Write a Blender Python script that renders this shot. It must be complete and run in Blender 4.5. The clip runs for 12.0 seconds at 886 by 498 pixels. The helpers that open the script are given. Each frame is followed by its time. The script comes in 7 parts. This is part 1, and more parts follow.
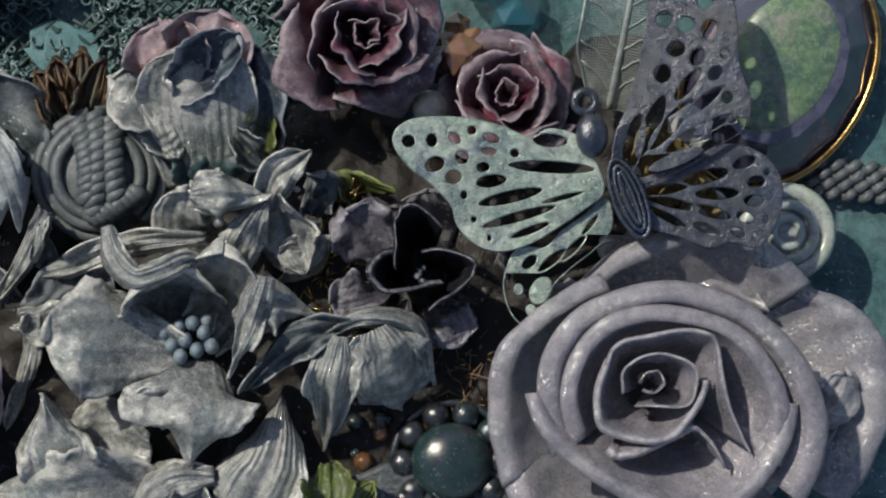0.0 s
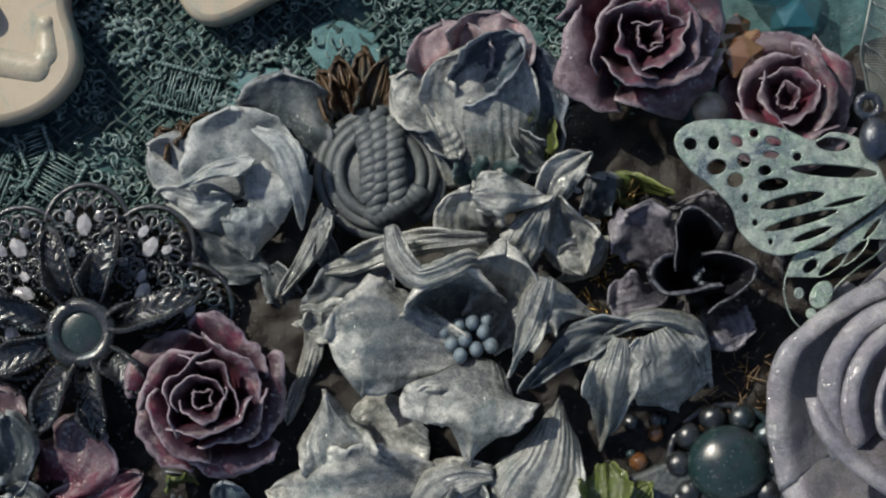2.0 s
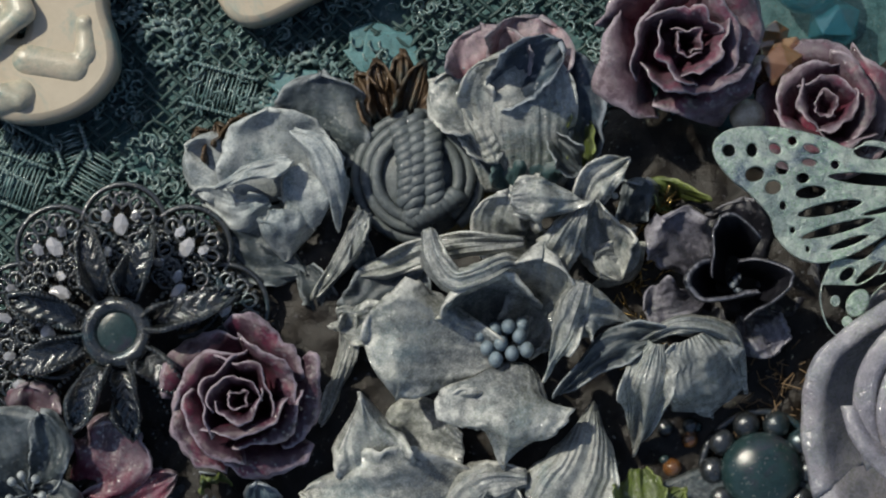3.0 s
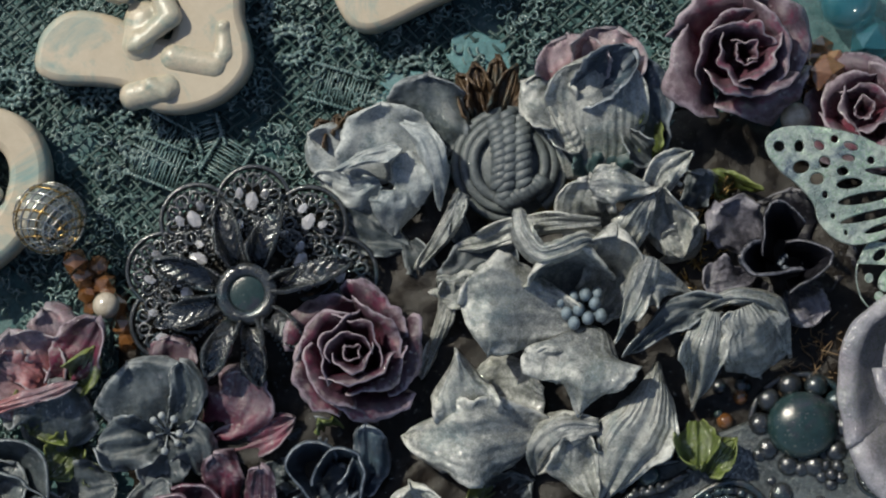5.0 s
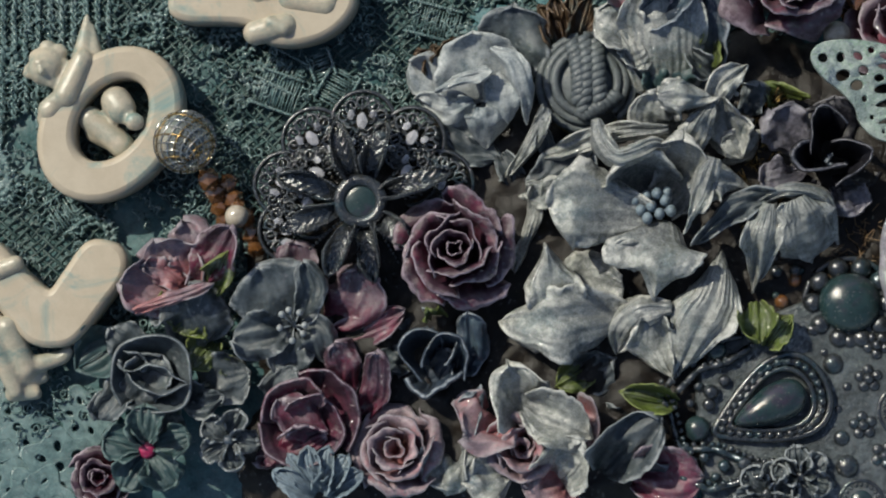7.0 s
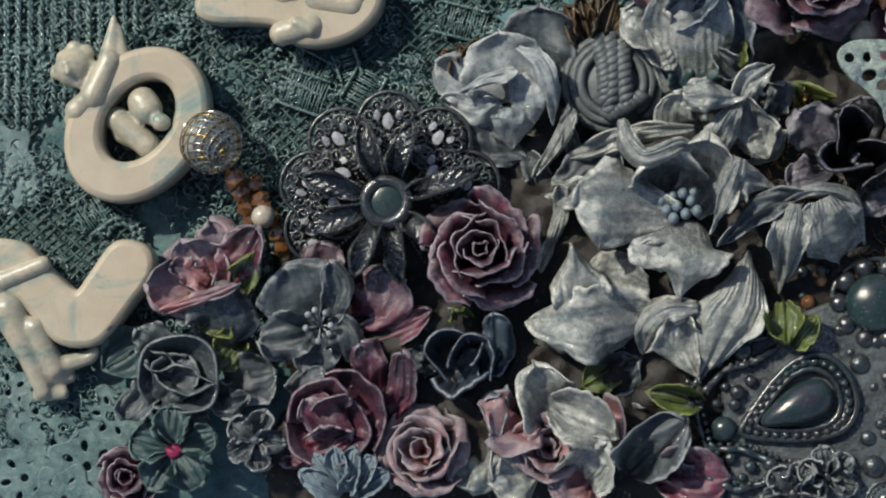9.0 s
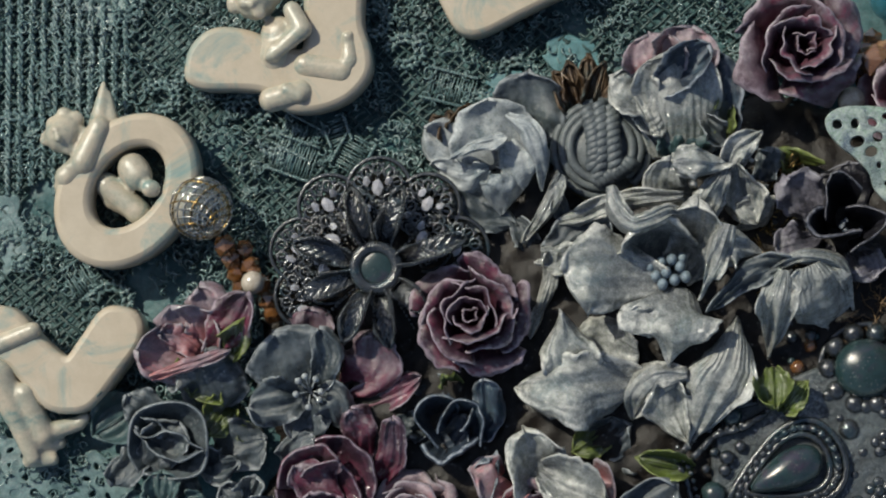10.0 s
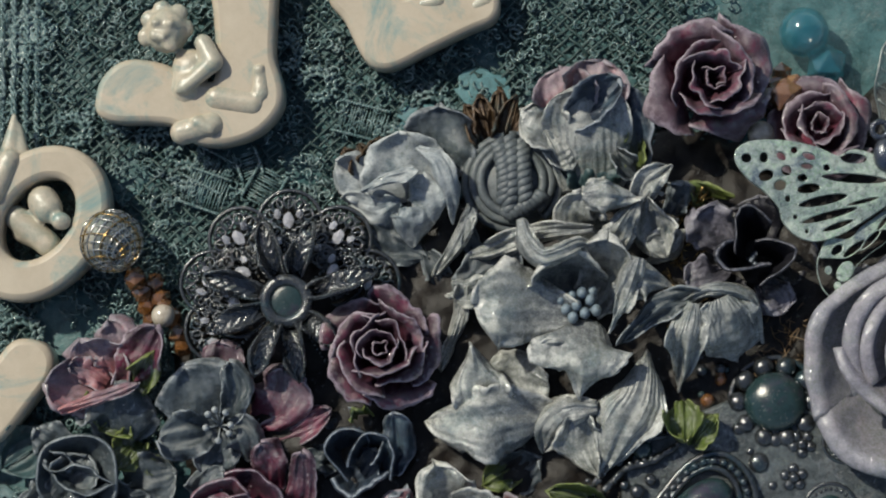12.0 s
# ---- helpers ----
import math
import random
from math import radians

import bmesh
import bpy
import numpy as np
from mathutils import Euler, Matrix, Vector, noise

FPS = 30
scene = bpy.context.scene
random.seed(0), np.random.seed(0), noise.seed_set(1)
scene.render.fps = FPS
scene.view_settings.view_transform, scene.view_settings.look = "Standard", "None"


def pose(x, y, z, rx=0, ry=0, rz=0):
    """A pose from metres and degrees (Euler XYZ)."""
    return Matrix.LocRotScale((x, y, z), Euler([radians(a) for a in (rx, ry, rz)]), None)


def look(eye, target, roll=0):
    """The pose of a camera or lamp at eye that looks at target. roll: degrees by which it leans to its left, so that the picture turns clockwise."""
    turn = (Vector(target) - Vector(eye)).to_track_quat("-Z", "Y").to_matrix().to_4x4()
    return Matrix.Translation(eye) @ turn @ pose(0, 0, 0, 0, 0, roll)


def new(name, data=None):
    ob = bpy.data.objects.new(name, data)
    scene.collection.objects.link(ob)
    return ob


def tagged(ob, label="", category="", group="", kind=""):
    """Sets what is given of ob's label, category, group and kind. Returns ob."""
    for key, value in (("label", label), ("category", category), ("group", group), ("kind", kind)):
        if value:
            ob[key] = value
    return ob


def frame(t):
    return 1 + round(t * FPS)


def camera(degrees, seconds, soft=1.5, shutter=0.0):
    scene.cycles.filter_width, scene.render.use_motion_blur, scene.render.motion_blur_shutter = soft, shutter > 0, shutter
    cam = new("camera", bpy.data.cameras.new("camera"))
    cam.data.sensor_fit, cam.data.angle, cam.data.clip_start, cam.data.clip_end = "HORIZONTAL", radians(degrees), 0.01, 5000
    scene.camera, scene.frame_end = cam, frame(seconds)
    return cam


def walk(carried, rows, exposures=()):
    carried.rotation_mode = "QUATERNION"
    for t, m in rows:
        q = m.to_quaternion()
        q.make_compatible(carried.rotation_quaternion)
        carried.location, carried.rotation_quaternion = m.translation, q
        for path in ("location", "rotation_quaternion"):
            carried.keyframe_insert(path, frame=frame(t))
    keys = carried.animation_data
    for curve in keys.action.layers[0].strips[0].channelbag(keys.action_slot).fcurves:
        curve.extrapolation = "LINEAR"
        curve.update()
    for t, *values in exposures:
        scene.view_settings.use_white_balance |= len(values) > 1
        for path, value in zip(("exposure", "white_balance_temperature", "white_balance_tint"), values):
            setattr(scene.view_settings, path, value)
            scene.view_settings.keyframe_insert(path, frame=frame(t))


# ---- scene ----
cam = camera(20.0, 12.0, soft=2.1)
PATH = [
    (0, pose(0.0675, 0.0053, 0.4216, 2.532, -2.070, -1.213)),
    (0.5, pose(0.0655, 0.0067, 0.4220, 2.414, -1.371, -1.212)),
    (1, pose(0.0637, 0.0078, 0.4220, 2.085, -1.098, -1.118)),
    (1.5, pose(0.0600, 0.0095, 0.4228, 1.734, 0.422, -0.670)),
    (2, pose(0.0533, 0.0100, 0.4237, 1.908, 2.258, -0.372)),
    (2.5, pose(0.0505, 0.0100, 0.4238, 2.012, 2.342, -0.058)),
    (3, pose(0.0482, 0.0102, 0.4242, 1.987, 2.349, 0.295)),
    (3.5, pose(0.0446, 0.0104, 0.4244, 1.910, 2.917, 0.560)),
    (3.7, pose(0.0461, 0.0106, 0.4255, 1.836, 3.466, 0.647)),
    (5.3, pose(0.0438, -0.0123, 0.5317, 3.407, 3.419, 1.585)),
    (5.5, pose(0.0446, -0.0213, 0.5558, 4.006, 3.383, 1.419)),
    (6, pose(0.0458, -0.0191, 0.5549, 2.323, 3.856, 0.131)),
    (6.5, pose(0.0419, -0.0228, 0.5555, 2.489, 4.354, 0.035)),
    (7, pose(0.0390, -0.0252, 0.5560, 2.675, 4.541, 0.013)),
    (7.5, pose(0.0355, -0.0226, 0.5570, 2.471, 4.963, 0.032)),
    (9.5, pose(0.0410, -0.0244, 0.5560, 2.699, 5.259, 0.000)),
    (10, pose(0.0397, -0.0183, 0.5575, 3.442, 4.964, -0.115)),
    (10.5, pose(0.0388, -0.0204, 0.5577, 4.018, 4.666, -0.048)),
    (11, pose(0.0393, -0.0197, 0.5576, 4.036, 4.578, -0.001)),
    (11.5, pose(0.0392, -0.0190, 0.5578, 4.069, 4.449, 0.015)),
    (12, pose(0.0466, -0.0207, 0.5563, 4.453, 3.659, -0.117)),
]
walk(cam, PATH, exposures=[(0, -0.08, 6950, 14), (1.5, -0.08, 6950, 14), (2.5, -0.08, 6900, 10), (3.7, -0.08, 6900, 10), (5.3, 0.0, 6950, 10), (12, 0.0, 6950, 10)])

# ---- light ----
SUN_TO = Vector((-0.56, 0.50, 0.80)).normalized()
world = bpy.data.worlds.new("world")
scene.world = world
world.use_nodes = True
wn = world.node_tree.nodes
sky = wn.new("ShaderNodeTexSky")
sky.sky_type, sky.sun_disc = "NISHITA", False
sky.sun_elevation = math.asin(SUN_TO.z)
sky.sun_rotation = math.atan2(SUN_TO.x, SUN_TO.y)
world.node_tree.links.new(sky.outputs[0], wn["Background"].inputs[0])
wn["Background"].inputs[1].default_value = 0.098
sun_data = bpy.data.lights.new("sun", "SUN")
sun_data.energy, sun_data.angle, sun_data.color = 3.6, radians(1.5), (0.97, 0.96, 0.86)
sun = new("sun", sun_data)
sun.matrix_world = look(SUN_TO, (0, 0, 0))



# ---- materials ----
def nt(name):
    m = bpy.data.materials.new(name)
    m.use_nodes = True
    n, l = m.node_tree.nodes, m.node_tree.links
    return m, n, l, n["Principled BSDF"]


def noise_node(n, l, pos, scale, detail=4.0, rough=0.6, distort=0.0):
    t = n.new("ShaderNodeTexNoise")
    t.inputs["Scale"].default_value, t.inputs["Detail"].default_value = scale, detail
    t.inputs["Roughness"].default_value, t.inputs["Distortion"].default_value = rough, distort
    l.new(pos, t.inputs["Vector"])
    return t


def ramp(n, l, src, a, b):
    r = n.new("ShaderNodeMapRange")
    r.inputs["From Min"].default_value, r.inputs["From Max"].default_value = a, b
    l.new(src, r.inputs["Value"])
    return r.outputs["Result"]


def mix(n, l, fac, a, b):
    m = n.new("ShaderNodeMix")
    m.data_type = "RGBA"
    for sock, v in ((m.inputs["Factor"], fac), (m.inputs["A"], a), (m.inputs["B"], b)):
        if isinstance(v, (tuple, list)):
            sock.default_value = (*v, 1.0)
        elif isinstance(v, (int, float)):
            sock.default_value = v
        else:
            l.new(v, sock)
    return m.outputs["Result"]


def maths(n, l, op, a, b=0.0):
    m = n.new("ShaderNodeMath")
    m.operation = op
    for sock, v in ((m.inputs[0], a), (m.inputs[1], b)):
        if isinstance(v, (int, float)):
            sock.default_value = v
        else:
            l.new(v, sock)
    return m.outputs[0]


def paint(name, base, second, third=None, rim=None, glitter=0.25, rough=0.40, bump=0.75, size=1.0, throat_tint_shade=None, metal=0.0, stripe=0.0, mottle=1.0, ribs=0.5,
          flake=(0.75, 0.8, 0.62), coat=0.0, fibre=1.0, tone=0.85, frost=1.0, gloss=0.55):
    """Dry-brushed acrylic over paper or metal, with mica flakes that catch the light. rim: paint along petal edges."""
    m, n, l, b = nt(name)
    pos = n.new("ShaderNodeNewGeometry").outputs["Position"]
    uv = n.new("ShaderNodeUVMap").outputs["UV"]
    sep = n.new("ShaderNodeSeparateXYZ")
    l.new(uv, sep.inputs[0])
    big = noise_node(n, l, pos, 150 * size, 5, 0.62, 0.4).outputs["Fac"]
    mid = noise_node(n, l, pos, 620 * size, 5, 0.65).outputs["Fac"]
    fine = noise_node(n, l, pos, 3600 * size, 3, 0.7).outputs["Fac"]
    col = mix(n, l, ramp(n, l, big, 0.38, 0.62), base, second)
    if third:
        other = noise_node(n, l, pos, 95 * size, 6, 0.7, 0.8).outputs["Fac"]
        col = mix(n, l, ramp(n, l, other, 0.52, 0.68), col, third)
    # petal foot: own hue on crimson and pink, painted-in shade on grey and lavender
    if throat_tint_shade:
        col = mix(n, l, ramp(n, l, maths(n, l, "ADD", sep.outputs["Y"], maths(n, l, "MULTIPLY", mid, 0.35)), 0.85, 0.25), col, throat_tint_shade)
    if rim:
        edge = maths(n, l, "ADD", maths(n, l, "POWER", sep.outputs["X"], frost), maths(n, l, "MULTIPLY", maths(n, l, "SUBTRACT", mid, 0.5), 1.6))
        col = mix(n, l, ramp(n, l, edge, 0.40, 0.85), col, rim)
    dry = maths(n, l, "MULTIPLY", ramp(n, l, mid, 0.5, 0.75), 0.5 * mottle)
    col = mix(n, l, dry, col, tuple(min(0.85, c * 1.6) for c in base))
    col = mix(n, l, maths(n, l, "MULTIPLY", ramp(n, l, mid, 0.5, 0.28), 0.55 * mottle), col, tuple(c * 0.4 for c in second))
    col = mix(n, l, maths(n, l, "MULTIPLY", ramp(n, l, fine, 0.45, 0.7), 0.3 * mottle), col, tuple(min(0.9, c * 1.9) for c in base))
    # mica flakes
    vor = n.new("ShaderNodeTexVoronoi")
    vor.inputs["Scale"].default_value = 3000
    l.new(pos, vor.inputs["Vector"])
    sepc = n.new("ShaderNodeSeparateColor")
    l.new(vor.outputs["Color"], sepc.inputs[0])
    patch = ramp(n, l, noise_node(n, l, pos, 190, 3, 0.6).outputs["Fac"], 0.36, 0.66)
    level = maths(n, l, "SUBTRACT", 1.0, maths(n, l, "MULTIPLY", patch, min(0.9, glitter)))
    mask = maths(n, l, "GREATER_THAN", sepc.outputs["Red"], level)
    hue = mix(n, l, ramp(n, l, noise_node(n, l, pos, 120, 2).outputs["Fac"], 0.4, 0.6), flake, (0.72, 0.62, 0.74))
    gain = n.new("ShaderNodeMix")
    gain.data_type, gain.blend_type = "RGBA", "MULTIPLY"
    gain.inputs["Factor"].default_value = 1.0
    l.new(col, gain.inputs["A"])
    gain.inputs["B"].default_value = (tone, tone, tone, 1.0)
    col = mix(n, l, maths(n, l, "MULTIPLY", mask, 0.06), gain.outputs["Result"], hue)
    l.new(col, b.inputs["Base Color"])
    jit = n.new("ShaderNodeVectorMath")
    jit.operation = "SUBTRACT"
    l.new(vor.outputs["Color"], jit.inputs[0])
    jit.inputs[1].default_value = (0.5, 0.5, 0.5)
    scl = n.new("ShaderNodeVectorMath")
    scl.operation = "SCALE"
    l.new(jit.outputs[0], scl.inputs[0])
    l.new(maths(n, l, "MULTIPLY", mask, 1.0), scl.inputs["Scale"])
    hgt = maths(n, l, "ADD", maths(n, l, "MULTIPLY", mid, 1.2), maths(n, l, "MULTIPLY", fine, 0.6 * fibre))
    if stripe:
        w = n.new("ShaderNodeMath")
        w.operation = "SINE"
        l.new(maths(n, l, "ADD", maths(n, l, "MULTIPLY", maths(n, l, "POWER", sep.outputs["X"], 0.17), stripe * 0.5), maths(n, l, "MULTIPLY", mid, 3.0)), w.inputs[0])
        hgt = maths(n, l, "ADD", hgt, maths(n, l, "MULTIPLY", w.outputs[0], ribs))
    bp = n.new("ShaderNodeBump")
    bp.inputs["Strength"].default_value, bp.inputs["Distance"].default_value = min(1.0, bump * 1.2), 0.00019
    l.new(hgt, bp.inputs["Height"])
    l.new(bp.outputs[0], b.inputs["Normal"])
    add = n.new("ShaderNodeVectorMath")
    l.new(bp.outputs[0], add.inputs[0])
    l.new(scl.outputs[0], add.inputs[1])
    nor = n.new("ShaderNodeVectorMath")
    nor.operation = "NORMALIZE"
    l.new(add.outputs[0], nor.inputs[0])
    l.new(nor.outputs[0], b.inputs["Coat Normal"])
    l.new(maths(n, l, "MAXIMUM", mask, coat), b.inputs["Coat Weight"])
    b.inputs["Coat Roughness"].default_value = 0.20 if coat else 0.17
    b.inputs["Coat IOR"].default_value = 1.55 if coat else 2.4
    l.new(mix(n, l, mask, (1.0, 1.0, 1.0), tuple(0.75 + 0.25 * c for c in flake)), b.inputs["Coat Tint"])
    b.inputs["Metallic"].default_value = metal
    b.inputs["Specular IOR Level"].default_value = gloss
    l.new(maths(n, l, "ADD", rough - 0.14, maths(n, l, "MULTIPLY", mid, 0.28)), b.inputs["Roughness"])
    return m


def glassy(name, colour, rough=0.05, alpha=0.5, ior=1.6):
    """Clear or tinted glass: a glossy see-through skin."""
    m, n, l, b = nt(name)
    pos = n.new("ShaderNodeNewGeometry").outputs["Position"]
    f = noise_node(n, l, pos, 300, 3).outputs["Fac"]
    l.new(mix(n, l, ramp(n, l, f, 0.4, 0.65), colour, tuple(min(1.0, c * 1.25 + 0.03) for c in colour)), b.inputs["Base Color"])
    b.inputs["IOR"].default_value, b.inputs["Alpha"].default_value = ior, alpha
    b.inputs["Coat Weight"].default_value, b.inputs["Coat Roughness"].default_value, b.inputs["Coat IOR"].default_value = 1.0, 0.04, 1.8
    l.new(maths(n, l, "ADD", maths(n, l, "MULTIPLY", f, 0.1), rough), b.inputs["Roughness"])
    return m


# the dark foot colour is lily throat shade put into the petal paint
GREY = paint("grey_petal", (0.345, 0.355, 0.34), (0.15, 0.168, 0.165), (0.10, 0.165, 0.185), rim=(0.60, 0.60, 0.57), glitter=0.75, throat_tint_shade=(0.09, 0.105, 0.12), bump=0.95, frost=0.6, stripe=55.0, ribs=0.22, rough=0.32, mottle=1.5, gloss=0.8)
GREY_STRIPED = paint("grey_ribbed_petal", (0.35, 0.36, 0.345), (0.165, 0.18, 0.175), (0.11, 0.17, 0.18), rim=(0.50, 0.52, 0.51), glitter=0.7, stripe=75.0, bump=1.0, frost=0.6, rough=0.32, mottle=1.4, gloss=0.8)
PALE = paint("pale_grey_petal", (0.42, 0.445, 0.45), (0.22, 0.26, 0.285), (0.10, 0.15, 0.18), rim=(0.48, 0.51, 0.51), glitter=0.2, rough=0.4, stripe=50.0, ribs=0.12)
# foot colour paints in the shade deep between the rose's petal rings
LAVENDER = paint("lavender_petal", (0.262, 0.248, 0.287), (0.19, 0.187, 0.225), (0.27, 0.25, 0.29), rim=(0.44, 0.43, 0.46), glitter=0.9, rough=0.45, bump=0.8, throat_tint_shade=(0.09, 0.09, 0.125))
LAVENDER_OUT = paint("lavender_outer_petal", (0.275, 0.268, 0.305), (0.19, 0.197, 0.235), (0.28, 0.25, 0.285), rim=(0.38, 0.38, 0.41), glitter=0.95, rough=0.45, bump=0.85)
PURPLE = paint("purple_petal", (0.075, 0.04, 0.06), (0.035, 0.013, 0.026), (0.17, 0.012, 0.05), rim=(0.40, 0.33, 0.39), glitter=0.35, throat_tint_shade=(0.13, 0.006, 0.03), bump=0.7)
MAUVE = paint("mauve_petal", (0.15, 0.108, 0.135), (0.075, 0.04, 0.06), (0.22, 0.02, 0.065), rim=(0.36, 0.30, 0.35), glitter=0.45, throat_tint_shade=(0.17, 0.01, 0.04), bump=0.7)
PINK = paint("pink_petal", (0.32, 0.225, 0.25), (0.17, 0.14, 0.175), (0.48, 0.13, 0.16), rim=(0.30, 0.28, 0.32), glitter=0.35, throat_tint_shade=(0.45, 0.15, 0.15), bump=0.7)
SLATE = paint("slate_petal", (0.085, 0.105, 0.12), (0.04, 0.055, 0.065), (0.11, 0.14, 0.15), rim=(0.32, 0.35, 0.37), glitter=0.3, throat_tint_shade=(0.03, 0.04, 0.045))
NAVY = paint("navy_petal", (0.045, 0.065, 0.095), (0.02, 0.03, 0.045), (0.08, 0.13, 0.16), rim=(0.34, 0.38, 0.43), glitter=0.2, rough=0.34)
BLACK = paint("black_petal", (0.016, 0.016, 0.023), (0.008, 0.008, 0.012), (0.03, 0.03, 0.045), rim=(0.25, 0.25, 0.29), glitter=0.1, rough=0.4)
ASH = paint("black_flower_outer_petal", (0.23, 0.22, 0.265), (0.07, 0.068, 0.09), (0.03, 0.04, 0.06), rim=(0.30, 0.29, 0.34), glitter=0.35, stripe=40.0, bump=0.9, throat_tint_shade=(0.015, 0.015, 0.02), frost=0.6)
MOSS = paint("green_leaf", (0.10, 0.14, 0.03), (0.05, 0.07, 0.02), (0.14, 0.16, 0.12), rim=(0.2, 0.24, 0.07), glitter=0.38, rough=0.4)
TEAL_LEAF = paint("teal_leaf", (0.045, 0.095, 0.10), (0.03, 0.06, 0.068), (0.08, 0.12, 0.13), rim=(0.12, 0.18, 0.18), glitter=0.12)
RUST = paint("rusty_gold", (0.09, 0.055, 0.028), (0.05, 0.03, 0.018), (0.04, 0.10, 0.11), glitter=0.25, rough=0.42, metal=0.4, flake=(0.8, 0.62, 0.3))
IVORY_WASHED = paint("teal_washed_ivory_resin", (0.50, 0.43, 0.33), (0.36, 0.36, 0.29), (0.14, 0.25, 0.235), glitter=0.0, rough=0.34, bump=0.3, coat=0.3, size=1.3, mottle=0.4, tone=0.95)
IVORY = paint("ivory_resin", (0.52, 0.445, 0.34), (0.47, 0.395, 0.295), (0.20, 0.31, 0.29), glitter=0.0, rough=0.36, bump=0.15, coat=0.3, size=0.7, mottle=0.12, tone=0.95)
PATINA = paint("dark_patina_metal", (0.055, 0.062, 0.068), (0.022, 0.027, 0.033), (0.02, 0.07, 0.085), glitter=0.10, rough=0.22, metal=0.45, bump=0.4, flake=(0.85, 0.76, 0.5), coat=1.0)
WING = paint("painted_wing_metal", (0.44, 0.51, 0.45), (0.14, 0.20, 0.20), (0.015, 0.05, 0.12), glitter=0.9, rough=0.3, metal=0.4, bump=0.8, flake=(0.55, 1.0, 0.5), size=1.0)
WING_DARK = paint("dark_wing_metal", (0.05, 0.06, 0.08), (0.02, 0.026, 0.04), (0.02, 0.045, 0.10), glitter=0.15, rough=0.24, metal=0.4, bump=0.5, coat=1.0)
CORD = paint("grey_cord", (0.12, 0.14, 0.15), (0.07, 0.085, 0.095), (0.14, 0.165, 0.165), glitter=0.18, rough=0.45, bump=0.5)
OCHRE = paint("ochre_edge", (0.24, 0.17, 0.05), (0.13, 0.10, 0.04), (0.1, 0.13, 0.12), glitter=0.1, rough=0.5)
LACE = paint("teal_lace_thread", (0.15, 0.235, 0.235), (0.07, 0.13, 0.135), (0.25, 0.32, 0.32), glitter=0.3, rough=0.22, bump=0.6, tone=0.9)
LACE_DARK = paint("dark_teal_lace_thread", (0.045, 0.09, 0.088), (0.025, 0.055, 0.053), (0.09, 0.14, 0.135), glitter=0.06, rough=0.4, bump=0.7, gloss=0.4)
CANVAS = paint("teal_painted_canvas", (0.07, 0.165, 0.175), (0.035, 0.095, 0.10), (0.14, 0.22, 0.23), glitter=0.10, rough=0.4, bump=0.8, size=0.6, tone=0.85, gloss=0.4)
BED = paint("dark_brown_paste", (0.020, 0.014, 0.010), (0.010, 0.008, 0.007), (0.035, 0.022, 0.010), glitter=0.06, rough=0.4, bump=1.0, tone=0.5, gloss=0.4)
PLATE = paint("blue_grey_metal_plate", (0.075, 0.093, 0.102), (0.024, 0.032, 0.036), (0.16, 0.165, 0.17), glitter=0.45, rough=0.38, metal=0.25, bump=1.0, mottle=1.5, coat=0.0)
CHIP = paint("turquoise_paint_chip", (0.10, 0.24, 0.26), (0.06, 0.17, 0.19), glitter=0.06, rough=0.5, bump=0.6)
CAB = paint("iridescent_cabochon", (0.012, 0.034, 0.038), (0.03, 0.055, 0.055), (0.05, 0.035, 0.06), glitter=0.08, rough=0.2, bump=0.25, coat=0.3)
PEARL = paint("cream_pearl", (0.55, 0.5, 0.42), (0.5, 0.42, 0.33), glitter=0.0, rough=0.22, bump=0.02, coat=0.6)
CRIMSON = paint("crimson_centre", (0.5, 0.03, 0.12), (0.35, 0.03, 0.1), glitter=0.1, rough=0.3)
STAMEN = paint("blue_grey_stamen", (0.22, 0.29, 0.34), (0.15, 0.2, 0.25), glitter=0.15, rough=0.5)
FLAGSTONE = paint("grey_paving_stone", (0.26, 0.25, 0.23), (0.18, 0.17, 0.16), glitter=0.0, rough=0.7, size=0.01, tone=1.0, gloss=0.3)
PLASTER = paint("pale_teal_chip", (0.20, 0.29, 0.30), (0.12, 0.20, 0.21), glitter=0.06, rough=0.45, bump=0.4)
SILVER = paint("silver_wire", (0.6, 0.6, 0.56), (0.5, 0.48, 0.42), glitter=0.0, rough=0.2, metal=0.95, bump=0.05)
WOOD = paint("brown_table_top", (0.16, 0.10, 0.06), (0.10, 0.06, 0.035), glitter=0.0, rough=0.5, gloss=0.4)
AMBER = glassy("amber_glass", (0.16, 0.065, 0.018), 0.06, 0.8)
CRYSTAL = glassy("clear_crystal", (0.7, 0.8, 0.78), 0.03, 0.12)
TURQ = glassy("turquoise_glass", (0.01, 0.14, 0.19), 0.05, 0.5)
STRASS = glassy("rhinestone", (0.42, 0.42, 0.45), 0.08, 0.7, 1.9)
GOLD = paint("gold_wire", (0.42, 0.28, 0.11), (0.28, 0.17, 0.06), glitter=0.0, rough=0.25, metal=0.95, bump=0.05)
FIBRE = paint("brown_fibre", (0.22, 0.14, 0.07), (0.12, 0.08, 0.05), glitter=0.0, rough=0.5)
ABALONE = paint("abalone_stone", (0.16, 0.26, 0.13), (0.06, 0.12, 0.10), (0.30, 0.28, 0.26), glitter=0.38, rough=0.25, bump=0.2, coat=0.9, size=1.4)
STONE = glassy("dark_violet_glass", (0.05, 0.05, 0.09), 0.08, 0.95)
BUTTON = paint("pale_iridescent_button", (0.42, 0.48, 0.42), (0.34, 0.36, 0.40), (0.36, 0.45, 0.33), glitter=0.35, rough=0.3, bump=0.1, coat=0.5)
